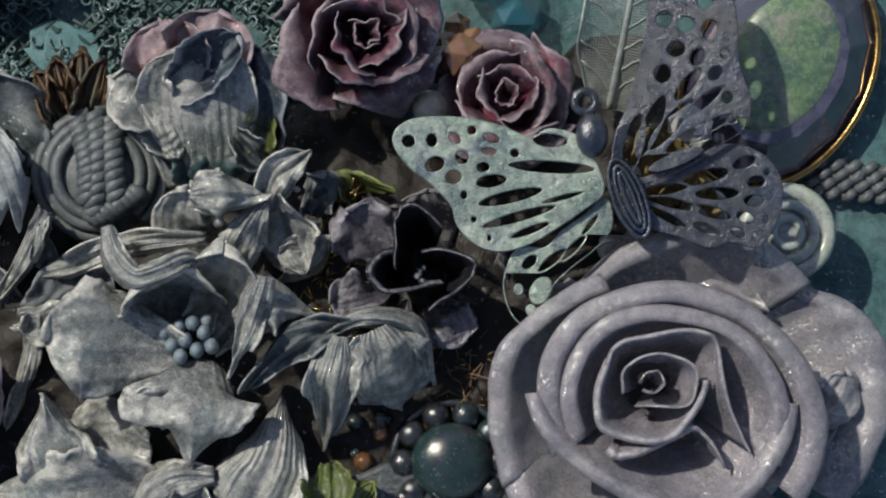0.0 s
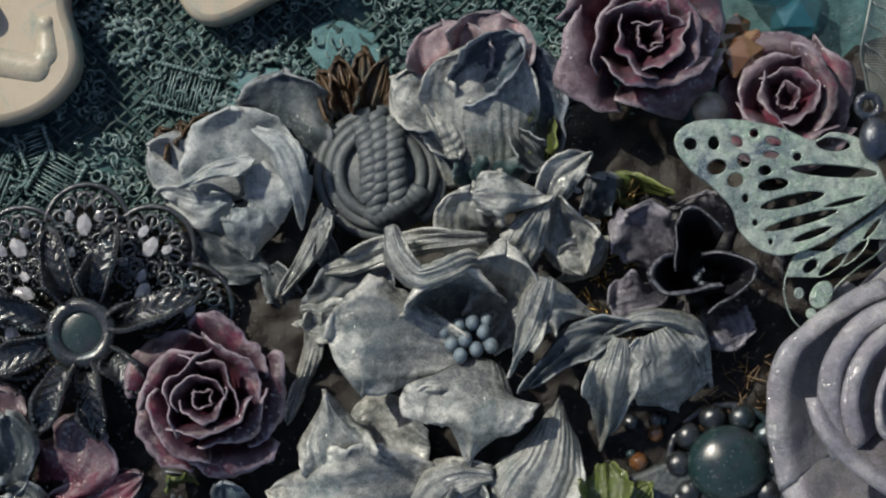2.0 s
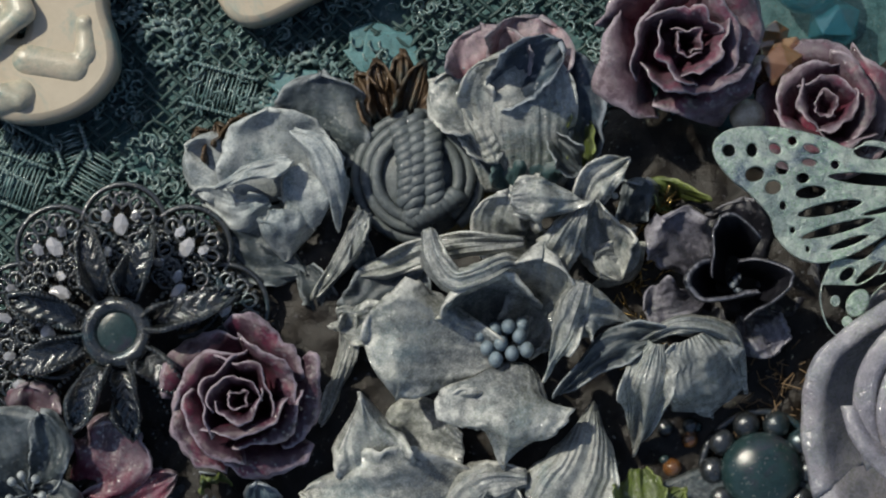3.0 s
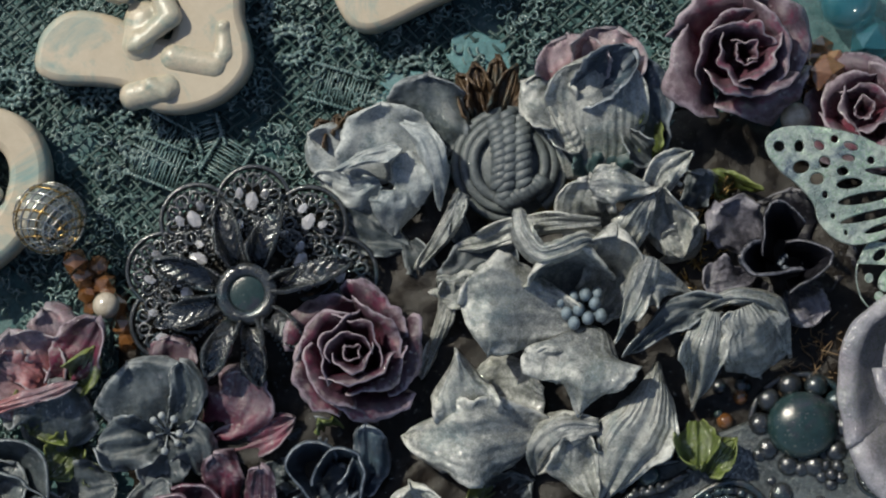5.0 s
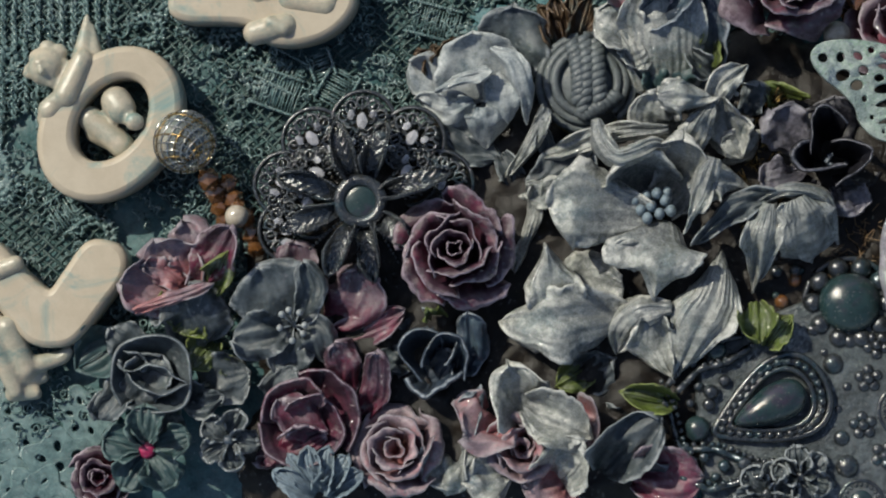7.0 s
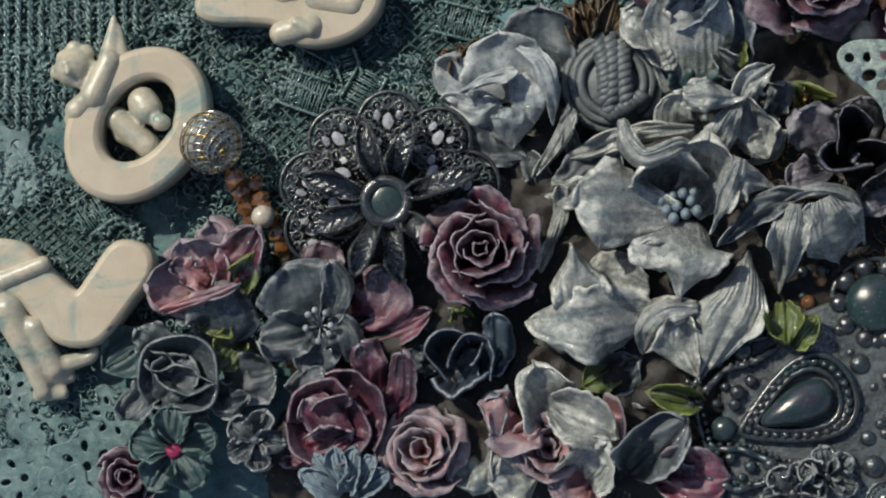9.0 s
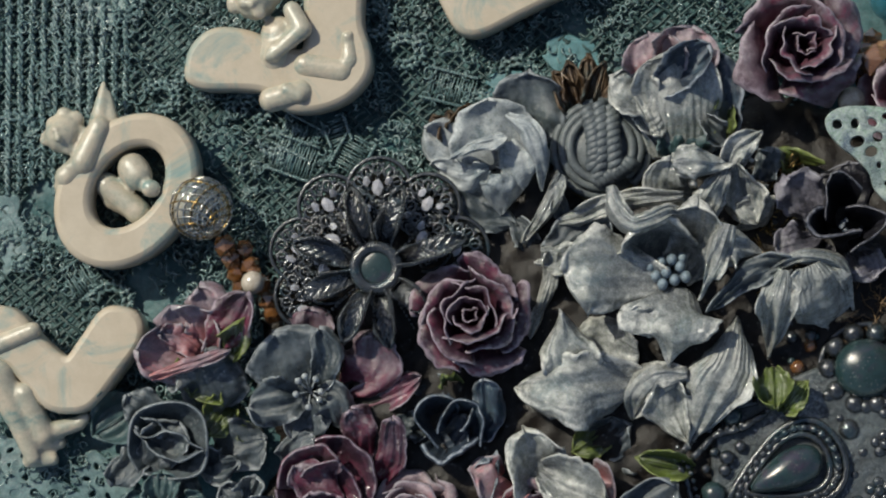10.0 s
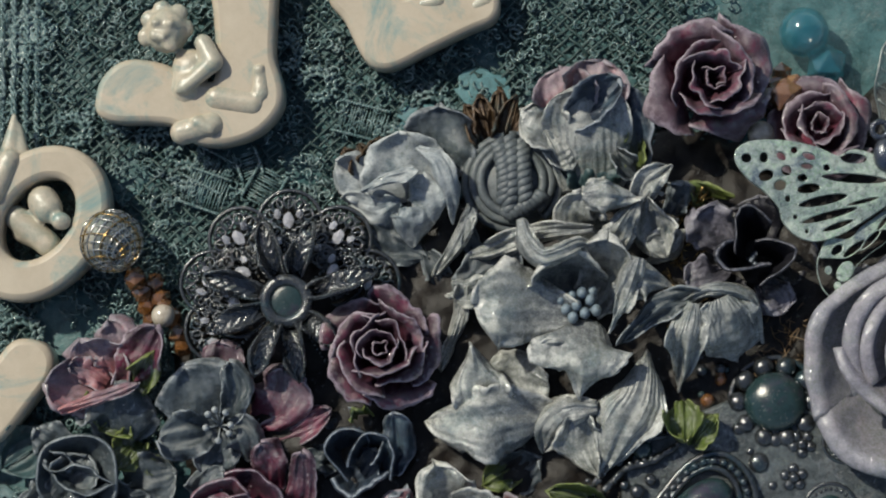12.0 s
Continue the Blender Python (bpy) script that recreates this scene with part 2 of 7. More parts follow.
GAUZE = paint("silver_gauze", (0.34, 0.38, 0.36), (0.24, 0.28, 0.27), glitter=0.35, rough=0.4, metal=0.3)


# ---- mesh helpers ----
def mesh_of(name, verts, faces, uvs=None):
    me = bpy.data.meshes.new(name)
    me.from_pydata([tuple(v) for v in verts], [], faces)
    if uvs is not None:
        layer = me.uv_layers.new(name="UVMap")
        idx = np.empty(len(me.loops), dtype=np.int64)
        me.loops.foreach_get("vertex_index", idx)
        layer.data.foreach_set("uv", np.asarray(uvs, dtype=np.float32)[idx].ravel())
    me.polygons.foreach_set("use_smooth", [True] * len(me.polygons))
    me.update()
    return me


def part(name, me, material, parent=None, label="", m=None):
    if isinstance(me, bmesh.types.BMesh):
        bm, me = me, bpy.data.meshes.new(name)
        bm.to_mesh(me)
        bm.free()
        me.polygons.foreach_set("use_smooth", [True] * len(me.polygons))
    me.materials.append(material)
    ob = new(name, me)
    if parent is not None:
        ob.parent = parent
    if m is not None:
        ob.matrix_basis = m
    if label:
        tagged(ob, label)
    return ob


def thing(name, place, label, category, group="", turn=(0, 0, 0), kind=""):
    e = new(name)
    e.empty_display_size = 0.005
    e.matrix_basis = pose(*place, *turn)
    return tagged(e, label, category, group, kind)


def sheet(pts, th, uv):
    """A grid of points made into a thin shell with a closed rim."""
    n, k, _ = pts.shape
    du, dv = np.gradient(pts, axis=1), np.gradient(pts, axis=0)
    nor = np.cross(du, dv)
    nor /= np.maximum(np.linalg.norm(nor, axis=2, keepdims=True), 1e-12)
    back = pts - nor * th
    verts = np.concatenate([pts.reshape(-1, 3), back.reshape(-1, 3)])
    uvs = np.concatenate([uv.reshape(-1, 2)] * 2)
    o, faces = n * k, []
    for i in range(n - 1):
        for j in range(k - 1):
            a, b, c, d = i * k + j, i * k + j + 1, (i + 1) * k + j + 1, (i + 1) * k + j
            faces += [(a, b, c, d), (o + d, o + c, o + b, o + a)]
    ring = [j for j in range(k)] + [i * k + k - 1 for i in range(1, n)] + [(n - 1) * k + j for j in range(k - 2, -1, -1)] + [i * k for i in range(n - 2, 0, -1)]
    for a, b in zip(ring, ring[1:] + ring[:1]):
        faces.append((b, a, o + a, o + b))
    return verts, faces, uvs


def wob(x, y, seed, f=1.0):
    return noise.noise(Vector((x * f + seed * 7.31, y * f - seed * 3.7, seed * 1.9)))


def petal_mesh(base, tip, width, rise=0.002, cup=0.002, wave=0.001, curl=0.0, twist=0.0, seed=0, th=0.00025, point=0.25, narrow=0.3, fold=0.0, chev=0.0, crease=1.0, roll=0.005, n=25, k=23):
    """A petal from base to tip. rise: arch of its midline; cup: lift of its sides; curl: how far its tip bends down; fold: its sides bend over."""
    base, tip = Vector(base), Vector(tip)
    ax = tip - base
    length = ax.length
    ydir = ax.normalized()
    xdir = ydir.cross(Vector((0, 0, 1))).normalized()
    zdir = xdir.cross(ydir)
    pts, uv = np.zeros((n, k, 3)), np.zeros((n, k, 2))
    for i in range(n):
        v = i / (n - 1)
        w = width * 0.5 * (narrow + (1 - narrow) * math.sin(math.pi * 0.5 * min(1, v / 0.55)) ** 0.9)
        if v > 0.55:
            w *= max(0.0, 1 - ((v - 0.55) / 0.45) ** (2.0 + 1.5 * (1 - point))) ** (0.42 + 0.4 * point)
        w = max(w, width * 0.012)
        for j in range(k):
            u = 2 * j / (k - 1) - 1
            a = radians(twist) * v
            x = u * w * (1 + 0.10 * wob(v * 3, u * 0.4, seed, 2.0))
            z = cup * u * u * math.sin(math.pi * min(1, v * 0.9 + 0.1)) + wave * (abs(u) ** 1.5) * math.sin(v * 9 + seed * 2.1 + (2.4 if u > 0 else 0)) * v
            z += wave * 1.1 * wob(u * 1.5, v * 2, seed + 5, 1.4)
            z += crease * (0.0009 * wob(u * 4.5, v * 1.6, seed + 6) + 0.00032 * wob(u * 11, v * 4, seed + 7)) * min(1, 2.5 * v)
            x += crease * 0.0006 * abs(u) ** 4 * wob(v * 12, u, seed + 8)
            z += roll * max(0.0, abs(u) - 0.62) ** 1.3 * 3.2 * (0.35 + wob(v * 2.2, 3.0 * (u > 0), seed + 11) * 2.0) * math.sin(math.pi * min(1, v * 0.85 + 0.1))
            if chev:
                z += chev * math.sin(v * 46 - abs(u) * 9) * (1 if abs(u) < 0.8 else 0) + chev * 1.5 * (1 if abs(u) >= 0.8 else 0)
            if fold:
                z -= fold * max(0, abs(u) - 0.45) ** 1.5 * 2.2 * v
                x *= 1 - 0.25 * max(0, abs(u) - 0.6) * (1 if fold > 0 else 0)
            x, z = x * math.cos(a) - z * math.sin(a), x * math.sin(a) + z * math.cos(a)
            z += rise * 4 * v * (1 - v) - curl * v ** 3
            y = v * length * (1 + 0.04 * wob(u * 2, 1, seed + 2)) - 0.06 * length * u * u * v
            p = base + xdir * x + ydir * y + zdir * z
            pts[i, j] = p
            uv[i, j] = (max(abs(u) ** 6, v ** 12), v)
    return pts, th, uv


def petal(parent, base, tip, width, mat, name="petal", label="", **kw):
    pts, th, uv = petal_mesh(base, tip, width, **kw)
    inv = np.array(parent.matrix_basis.inverted())
    v, f, u = sheet(pts @ inv[:3, :3].T + inv[:3, 3], th, uv)
    return part(name, mesh_of(name, v, f, u), mat, parent, label)


def cup_petal(th0, half, r0, r1, h0, h1, lip, wave, seed, pinch=0.35, bulge=0.25, flat=0.55, n=15, k=25):
    """A rose petal wrapped round the flower's axis: foot ring r0 at h0, mouth ring r1 at h1, its lip rolled outwards."""
    pts, uv = np.zeros((n, k, 3)), np.zeros((n, k, 2))
    for i in range(n):
        v = i / (n - 1)
        for j in range(k):
            u = 2 * j / (k - 1) - 1
            top = 1 - pinch * abs(u) ** 1.9 + 0.10 * wob(u * 1.6, 0, seed, 1.2) + 0.05 * wob(u * 5, 3, seed, 1.2)
            s = v * top
            r = r0 + (r1 - r0) * s ** 1.25 + bulge * (r1 - r0 + 0.2 * r1) * math.sin(math.pi * min(1, s)) * 0.5
            z = h0 + (h1 - h0) * math.sin(min(1.0, s) * math.pi * 0.5) ** 0.85
            if s > 0.72:
                q = (s - 0.72) / 0.28
                r += lip * q
                z -= lip * 0.75 * q * q
            r += wave * wob(u * 2.3, v * 1.2, seed + 3, 1.0) * (0.3 + v)
            th = th0 + half * u * (0.75 + 0.25 * math.sin(math.pi * 0.5 * v))
            hh = min(half, 1.05)
            r *= (1 - flat) + flat * math.cos(hh) / math.cos(hh * u) * 1.18
            r *= 1 + 0.10 * u
            r += (0.00035 * wob(u * 4.0, v * 1.5, seed + 12) + 0.00016 * wob(u * 10, v * 5, seed + 14)) * v
            pts[i, j] = (r * math.cos(th), r * math.sin(th), z + wave * 0.6 * wob(u * 3, v, seed + 9))
            uv[i, j] = (max(v ** 10.0, 0.9 * abs(u) ** 14 * v), v)
    return pts, 0.00024, uv


def rose(name, place, R, H, mat, label, turn=(0, 0, 0), rings=6, seed=1, group="roses", outer=None, open_=1.0, lip=0.22, first=2, wave=0.05, sag=0.5, bulge=0.25, pinch=0.35, layers=None):
    t = thing(name, place, label, "flower", group, turn)
    # calyx that carries the petals down to the ground they are glued on
    bm = bmesh.new()
    bmesh.ops.create_cone(bm, cap_ends=True, segments=16, radius1=R * 0.42, radius2=R * 0.28, depth=H * 0.5)
    bmesh.ops.translate(bm, verts=bm.verts, vec=(0, 0, H * 0.2))
    part("calyx", bm, mat, t)
    ang = seed * 1.7
    if layers:
        for q, (cnt, r1, h1, over, lp) in enumerate(layers):
            f = q / max(1, len(layers) - 1)
            for c in range(cnt):
                th0 = ang + 2 * math.pi * c / cnt + 0.25 * wob(c, q, seed)
                pts, th, uv = cup_petal(th0, math.pi / cnt * over, r1 * (0.35 if q else 0.15) + R * 0.05, r1 * (1 + 0.08 * wob(c * 2.2, q * 1.3, seed + 4)), H * 0.4 * (1 - f), h1 * (1 + 0.05 * wob(c, q, seed + 8)),
                                        lp, R * wave, seed * 13 + q * 7 + c, bulge=bulge, pinch=pinch)
                v, fa, u = sheet(pts, th, uv)
                part("petal", mesh_of("petal", v, fa, u), outer if (outer and q >= len(layers) - 1) else mat, t)
            ang += 1.0
        return t
    for q in range(rings):
        f = q / max(1, rings - 1)
        cnt = min(6, first + int(q * 0.8))
        r1 = R * (0.10 + 0.78 * open_ * f ** 1.15)
        r0 = R * (0.05 + 0.28 * f)
        h1 = H * (1 - sag * f ** 1.7)
        h0 = H * (0.35 * (1 - f))
        for c in range(cnt):
            th0 = ang + 2 * math.pi * c / cnt + 0.22 * wob(c, q, seed)
            half = math.pi / cnt * (1.45 if q else 1.7)
            g = 1 + 0.10 * wob(c * 2.2, q * 1.3, seed + 4)
            pts, th, uv = cup_petal(th0, half, r0, r1 * g, h0, h1 * (1 + 0.07 * wob(c, q, seed + 8)), R * lip * f, R * wave, seed * 13 + q * 7 + c, bulge=bulge, pinch=pinch * (0.6 + 0.5 * f))
            v, fa, u = sheet(pts, th, uv)
            part("petal", mesh_of("petal", v, fa, u), outer if (outer and q >= rings - 2) else mat, t)
        ang += 1.1
    return t


def tube(points, r, sides=6, closed=False):
    P = [Vector(p) for p in points]
    n = len(P)
    verts, faces = [], []
    up = None
    for i in range(n):
        a, b = (P[i - 1], P[(i + 1) % n]) if closed else (P[max(0, i - 1)], P[min(n - 1, i + 1)])
        d = (b - a).normalized()
        if up is None:
            up = d.orthogonal().normalized()
        up = (up - d * up.dot(d))
        up = up.normalized() if up.length > 1e-9 else d.orthogonal().normalized()
        s = d.cross(up)
        rr = r[i] if isinstance(r, (list, tuple)) else r
        for k in range(sides):
            t = 2 * math.pi * k / sides
            verts.append(P[i] + (up * math.cos(t) + s * math.sin(t)) * rr)
    for i in range(n if closed else n - 1):
        for k in range(sides):
            a, b = i * sides + k, i * sides + (k + 1) % sides
            c, d = ((i + 1) % n) * sides + (k + 1) % sides, ((i + 1) % n) * sides + k
            faces.append((a, b, c, d))
    if not closed:
        faces += [tuple(range(sides))[::-1], tuple(range((n - 1) * sides, n * sides))]
    return verts, faces


def joined(chunks):
    V, F = [], []
    for v, f in chunks:
        o = len(V)
        V += list(v)
        F += [tuple(i + o for i in q) for q in f]
    return V, F


def ball(centre, r, seg=14, squash=(1, 1, 1), turn=None):
    bm = bmesh.new()
    bmesh.ops.create_uvsphere(bm, u_segments=seg, v_segments=max(6, seg * 2 // 3), radius=r)
    m = Matrix.Translation(centre) @ (turn or Matrix()) @ Matrix.Diagonal((*squash, 1))
    bm.transform(m)
    return bm


def ball_data(centre, r, seg=10, squash=(1, 1, 1), turn=None):
    bm = ball(centre, r, seg, squash, turn)
    bm.verts.index_update()
    out = [v.co.copy() for v in bm.verts], [tuple(v.index for v in f.verts) for f in bm.faces]
    bm.free()
    return out


def smooth_loop(pts, steps=6):
    n, out = len(pts), []
    for i in range(n):
        p0, p1, p2, p3 = (Vector(pts[(i + k) % n]) for k in (-1, 0, 1, 2))
        for s in range(steps):
            t = s / steps
            out.append(0.5 * ((2 * p1) + (p2 - p0) * t + (2 * p0 - 5 * p1 + 4 * p2 - p3) * t * t + (3 * p1 - p0 - 3 * p2 + p3) * t ** 3))
    return out


def fretwork(name, outline, holes, th, bevel=0.0002):
    """A flat plate with cut-outs, from closed outlines in its plane, with rounded edges."""
    cu = bpy.data.curves.new(name, "CURVE")
    cu.dimensions, cu.fill_mode, cu.extrude, cu.bevel_depth, cu.bevel_resolution = "2D", "BOTH", th / 2, bevel, 1
    for loop in (outline, *holes):
        sp = cu.splines.new("POLY")
        sp.points.add(len(loop) - 1)
        for p, q in zip(sp.points, loop):
            p.co = (q[0], q[1], 0, 1)
        sp.use_cyclic_u = True
    ob = bpy.data.objects.new(name, cu)
    me = bpy.data.meshes.new_from_object(ob)
    bpy.data.objects.remove(ob)
    bpy.data.curves.remove(cu)
    return me


def oval(cx, cy, rx, ry, a=0.0, n=14):
    c, s = math.cos(radians(a)), math.sin(radians(a))
    return [(cx + rx * math.cos(t) * c - ry * math.sin(t) * s, cy + rx * math.cos(t) * s + ry * math.sin(t) * c) for t in (2 * math.pi * i / n for i in range(n))]


def joined_mesh(name, chunks):
    return mesh_of(name, *joined(chunks))


# ---- the support ----
def rough_sheet(name, x0, x1, y0, y1, step, height, mat, label, category, kind=""):
    nx, ny = int((x1 - x0) / step) + 1, int((y1 - y0) / step) + 1
    V = [(x0 + i * step, y0 + j * step, height(x0 + i * step, y0 + j * step)) for j in range(ny) for i in range(nx)]
    F = [(j * nx + i, j * nx + i + 1, (j + 1) * nx + i + 1, (j + 1) * nx + i) for j in range(ny - 1) for i in range(nx - 1)]
    return tagged(part(name, mesh_of(name, V, F), mat), label, category, kind=kind)


def bump_noise(x, y, f, seed=0.0):
    return noise.noise(Vector((x * f, y * f, seed)))


bm = bmesh.new()
bmesh.ops.create_cube(bm, size=1)
bmesh.ops.scale(bm, vec=(1.4, 0.9, 0.03), verts=bm.verts)
bmesh.ops.translate(bm, vec=(0, 0, -0.033), verts=bm.verts)
bmesh.ops.bevel(bm, geom=bm.edges[:], offset=0.004, segments=2, affect="EDGES")
table = thing("wooden_table", (0.03, 0, 0), "brown wooden table under the canvas", "table")
part("tabletop", bm, WOOD, table)


def slab(name, x0, x1, y0, y1, z0, z1, mat, label, cat):
    b = bmesh.new()
    bmesh.ops.create_cube(b, size=1)
    b.transform(Matrix.Translation(((x0 + x1) / 2, (y0 + y1) / 2, (z0 + z1) / 2)) @ Matrix.Diagonal((x1 - x0, y1 - y0, z1 - z0, 1)))
    ob = part(name, b, mat)
    ob.data.polygons.foreach_set("use_smooth", [False] * len(ob.data.polygons))
    return tagged(ob, label, cat, kind="structure")


# paved ground out to the horizon, and the table that stands on it in the sun
slab("ground", -300, 300, -300, 300, -0.85, -0.75, FLAGSTONE, "grey paved ground", "ground")
for lx, ly in ((-0.6, -0.38), (-0.6, 0.38), (0.66, -0.38), (0.66, 0.38)):
    leg_bm = bmesh.new()
    bmesh.ops.create_cone(leg_bm, cap_ends=True, segments=20, radius1=0.018, radius2=0.028, depth=0.702)
    bmesh.ops.translate(leg_bm, verts=leg_bm.verts, vec=(lx - 0.03, ly, -0.399))
    part("leg", leg_bm, WOOD, table)
bm = bmesh.new()
bmesh.ops.create_cube(bm, size=1)
bmesh.ops.scale(bm, vec=(0.40, 0.30, 0.0165), verts=bm.verts)
bmesh.ops.translate(bm, vec=(0.03, 0.01, -0.00985), verts=bm.verts)
bmesh.ops.bevel(bm, geom=bm.edges[:], offset=0.002, segments=2, affect="EDGES")
tagged(part("canvas_board", bm, CANVAS), "stretched canvas board painted teal", "canvas", kind="structure")
rough_sheet("paint_ground", -0.168, 0.228, -0.138, 0.158, 0.0016,
            lambda x, y: 0.0006 * bump_noise(x, y, 160) + 0.0004 * bump_noise(x, y, 480, 3) - 0.0002, CANVAS, "crackled teal acrylic ground on the canvas", "paint", "structure")


def bed_height(x, y):
    # a ridge of paste that runs under the flowers from lower left to upper right
    t = (x + 0.085) / 0.26
    mid = -0.038 + 0.062 * t if t < 1 else 0.024
    d = abs(y - mid) / (0.047 + 0.010 * bump_noise(x, y, 40, 5))
    h = 0.0085 * max(0.0, 1 - d ** 4) ** 0.5 if d < 1 else -0.001
    edge = (x + 0.050 + 0.012 * bump_noise(0, y, 50, 9)) / 0.02
    h *= min(1.0, max(0.0, edge))
    h *= min(1.0, max(0.0, (0.128 + 0.01 * bump_noise(0, y, 60, 11) - x) / 0.012))
    return h + (0.0012 * bump_noise(x, y, 230, 2) + 0.0007 * bump_noise(x, y, 700, 4) if h > 0 else -0.001)


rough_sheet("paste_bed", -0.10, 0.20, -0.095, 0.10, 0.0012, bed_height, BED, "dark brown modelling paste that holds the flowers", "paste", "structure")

MM = 0.001

# ---- bent paper petals ----
def glide(points, n):
    """A smooth open line through the points, n places along it."""
    P = [Vector(p) for p in points]
    P = [P[0] * 2 - P[1]] + P + [P[-1] * 2 - P[-2]]
    out = []
    for i in range(n):
        f = i / (n - 1) * (len(P) - 3)
        k = min(int(f), len(P) - 4)
        t = f - k
        a, b, c, d = P[k:k + 4]
        out.append(0.5 * (2 * b + (c - a) * t + (2 * a - 5 * b + 4 * c - d) * t * t + (3 * b - a - 3 * c + d) * t ** 3))
    return out


def bent_petal(parent, spine, widths, mat, seed=0, lift=(0.001, 0.001), ruffle=0.0011, crease=1.0, tip=0.12, th=0.0003, n=34, k=27):
    """A petal that bends along its spine. widths: half widths along it; lift: how far its two sides rise; tip: 0 round, 1 pointed."""
    line = glide(spine, n)
    half = [v.x for v in glide([(w, 0, 0) for w in widths], n)]
    o = parent.matrix_basis.translation
    pts, uv = np.zeros((n, k, 3)), np.zeros((n, k, 2))
    for i, p in enumerate(line):
        v = i / (n - 1)
        d = line[min(n - 1, i + 1)] - line[max(0, i - 1)]
        flat = Vector((d.x, d.y, 0)).normalized()
        side = Vector((-flat.y, flat.x, 0))
        up = (d.normalized().cross(side) * -1).normalized()
        if up.z < 0:
            up = -up
        end = max(0.0, (v - 0.80) / 0.20)
        w = max(0.00012, half[i] * ((1 - tip) * math.sqrt(max(0.0, 1 - end ** 2.4)) + tip * (1 - 0.9 * max(0.0, v - 0.5) / 0.5)))
        w *= min(1.0, 0.8 + 1.5 * v)
        for j in range(k):
            u = 1 - 2 * j / (k - 1)
            a = abs(u)
            x = u * w * (1 + 0.24 * wob(v * 2.6, 2.0 * (u > 0), seed, 1.6) + 0.08 * wob(v * 11, 2.0 * (u > 0), seed + 1, 1.6))
            z = lift[0 if u > 0 else 1] * a ** 1.8 * math.sin(math.pi * min(1, 0.25 + 0.6 * v))
            z += ruffle * a ** 2.2 * 4.0 * wob(v * 3.4, 3.0 * (u > 0), seed + 2) * min(1, 3 * v)
            z += ruffle * 1.2 * wob(u * 1.4, v * 2.4, seed + 3, 1.3)
            z += crease * (0.00055 * wob(u * 4.2, v * 1.3, seed + 4) + 0.00022 * wob(u * 10, v * 3, seed + 5)) * min(1, 3 * v)
            z -= 0.0030 * (max(0.0, a - 0.66) / 0.34) ** 1.5 * (0.45 + 2.2 * wob(v * 2.5, 5.0 * (u > 0), seed + 6))
            y = (0.0009 * wob(u * 2.5, 0, seed + 7) - 0.10 * w * u * u) * v
            pts[i, j] = p + side * x + up * z + flat * y - o
            uv[i, j] = (max(a ** 6, v ** 12), v)
    v, f, u = sheet(pts, th, uv)
    return part("petal", mesh_of("petal", v, f, u), mat, parent)


def bent_flower(name, place, label, group, petals, wide=1.0):
    t = thing(name, place, label, "flower", group)
    for spine, widths, mat, kw in petals:
        bent_petal(t, spine, [w * wide for w in widths], mat, **kw)
    # the glued stalk under the petals
    stalk = bmesh.new()
    bmesh.ops.create_cone(stalk, cap_ends=True, segments=14, radius1=0.0032, radius2=0.0018, depth=place[2] + 0.004)
    bmesh.ops.translate(stalk, verts=stalk.verts, vec=(0, 0, -place[2] * 0.5 + 0.001))
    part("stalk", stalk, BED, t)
    return t


def rim_wall(parent, rim, centre, mat, n=20, k=44, roll=0.0006):
    """A thin petal that stands round the flower's centre, its lip rolled outwards along the rim."""
    line, c, o = glide(rim, k), Vector(centre), parent.matrix_basis.translation
    sd = 40 * (rim[0][0] + rim[-1][1])
    pts, uv = np.zeros((n, k, 3)), np.zeros((n, k, 2))
    for i in range(n):
        s = min(1.0, i / (n - 7))
        lip = max(0.0, (i - (n - 7)) / 6)
        for j, p in enumerate(line):
            away = Vector((p.x - c.x, p.y - c.y, 0))
            q = c + away * (0.45 + 0.55 * s ** 0.75) + away.normalized() * roll * math.sin(lip * 1.9)
            q += away.normalized() * 0.0007 * wob(j * 0.16, s * 2.2, sd)
            q.z = c.z + (p.z - c.z + 0.0008 * wob(j * 0.22, 1, sd + 3)) * s - roll * (0.75 if roll > 0.001 else 1.1) * lip ** 2.0
            pts[i, j] = q - o
            uv[i, j] = (max(0.0, 1 - abs(i - (n - 6)) / 2.2) * (0.8 if roll < 0.001 else 0.35), 0.3 + 0.7 * s)
    v, f, u = sheet(pts, 0.00028, uv)
    return part("petal", mesh_of("petal", v, f, u), mat, parent)


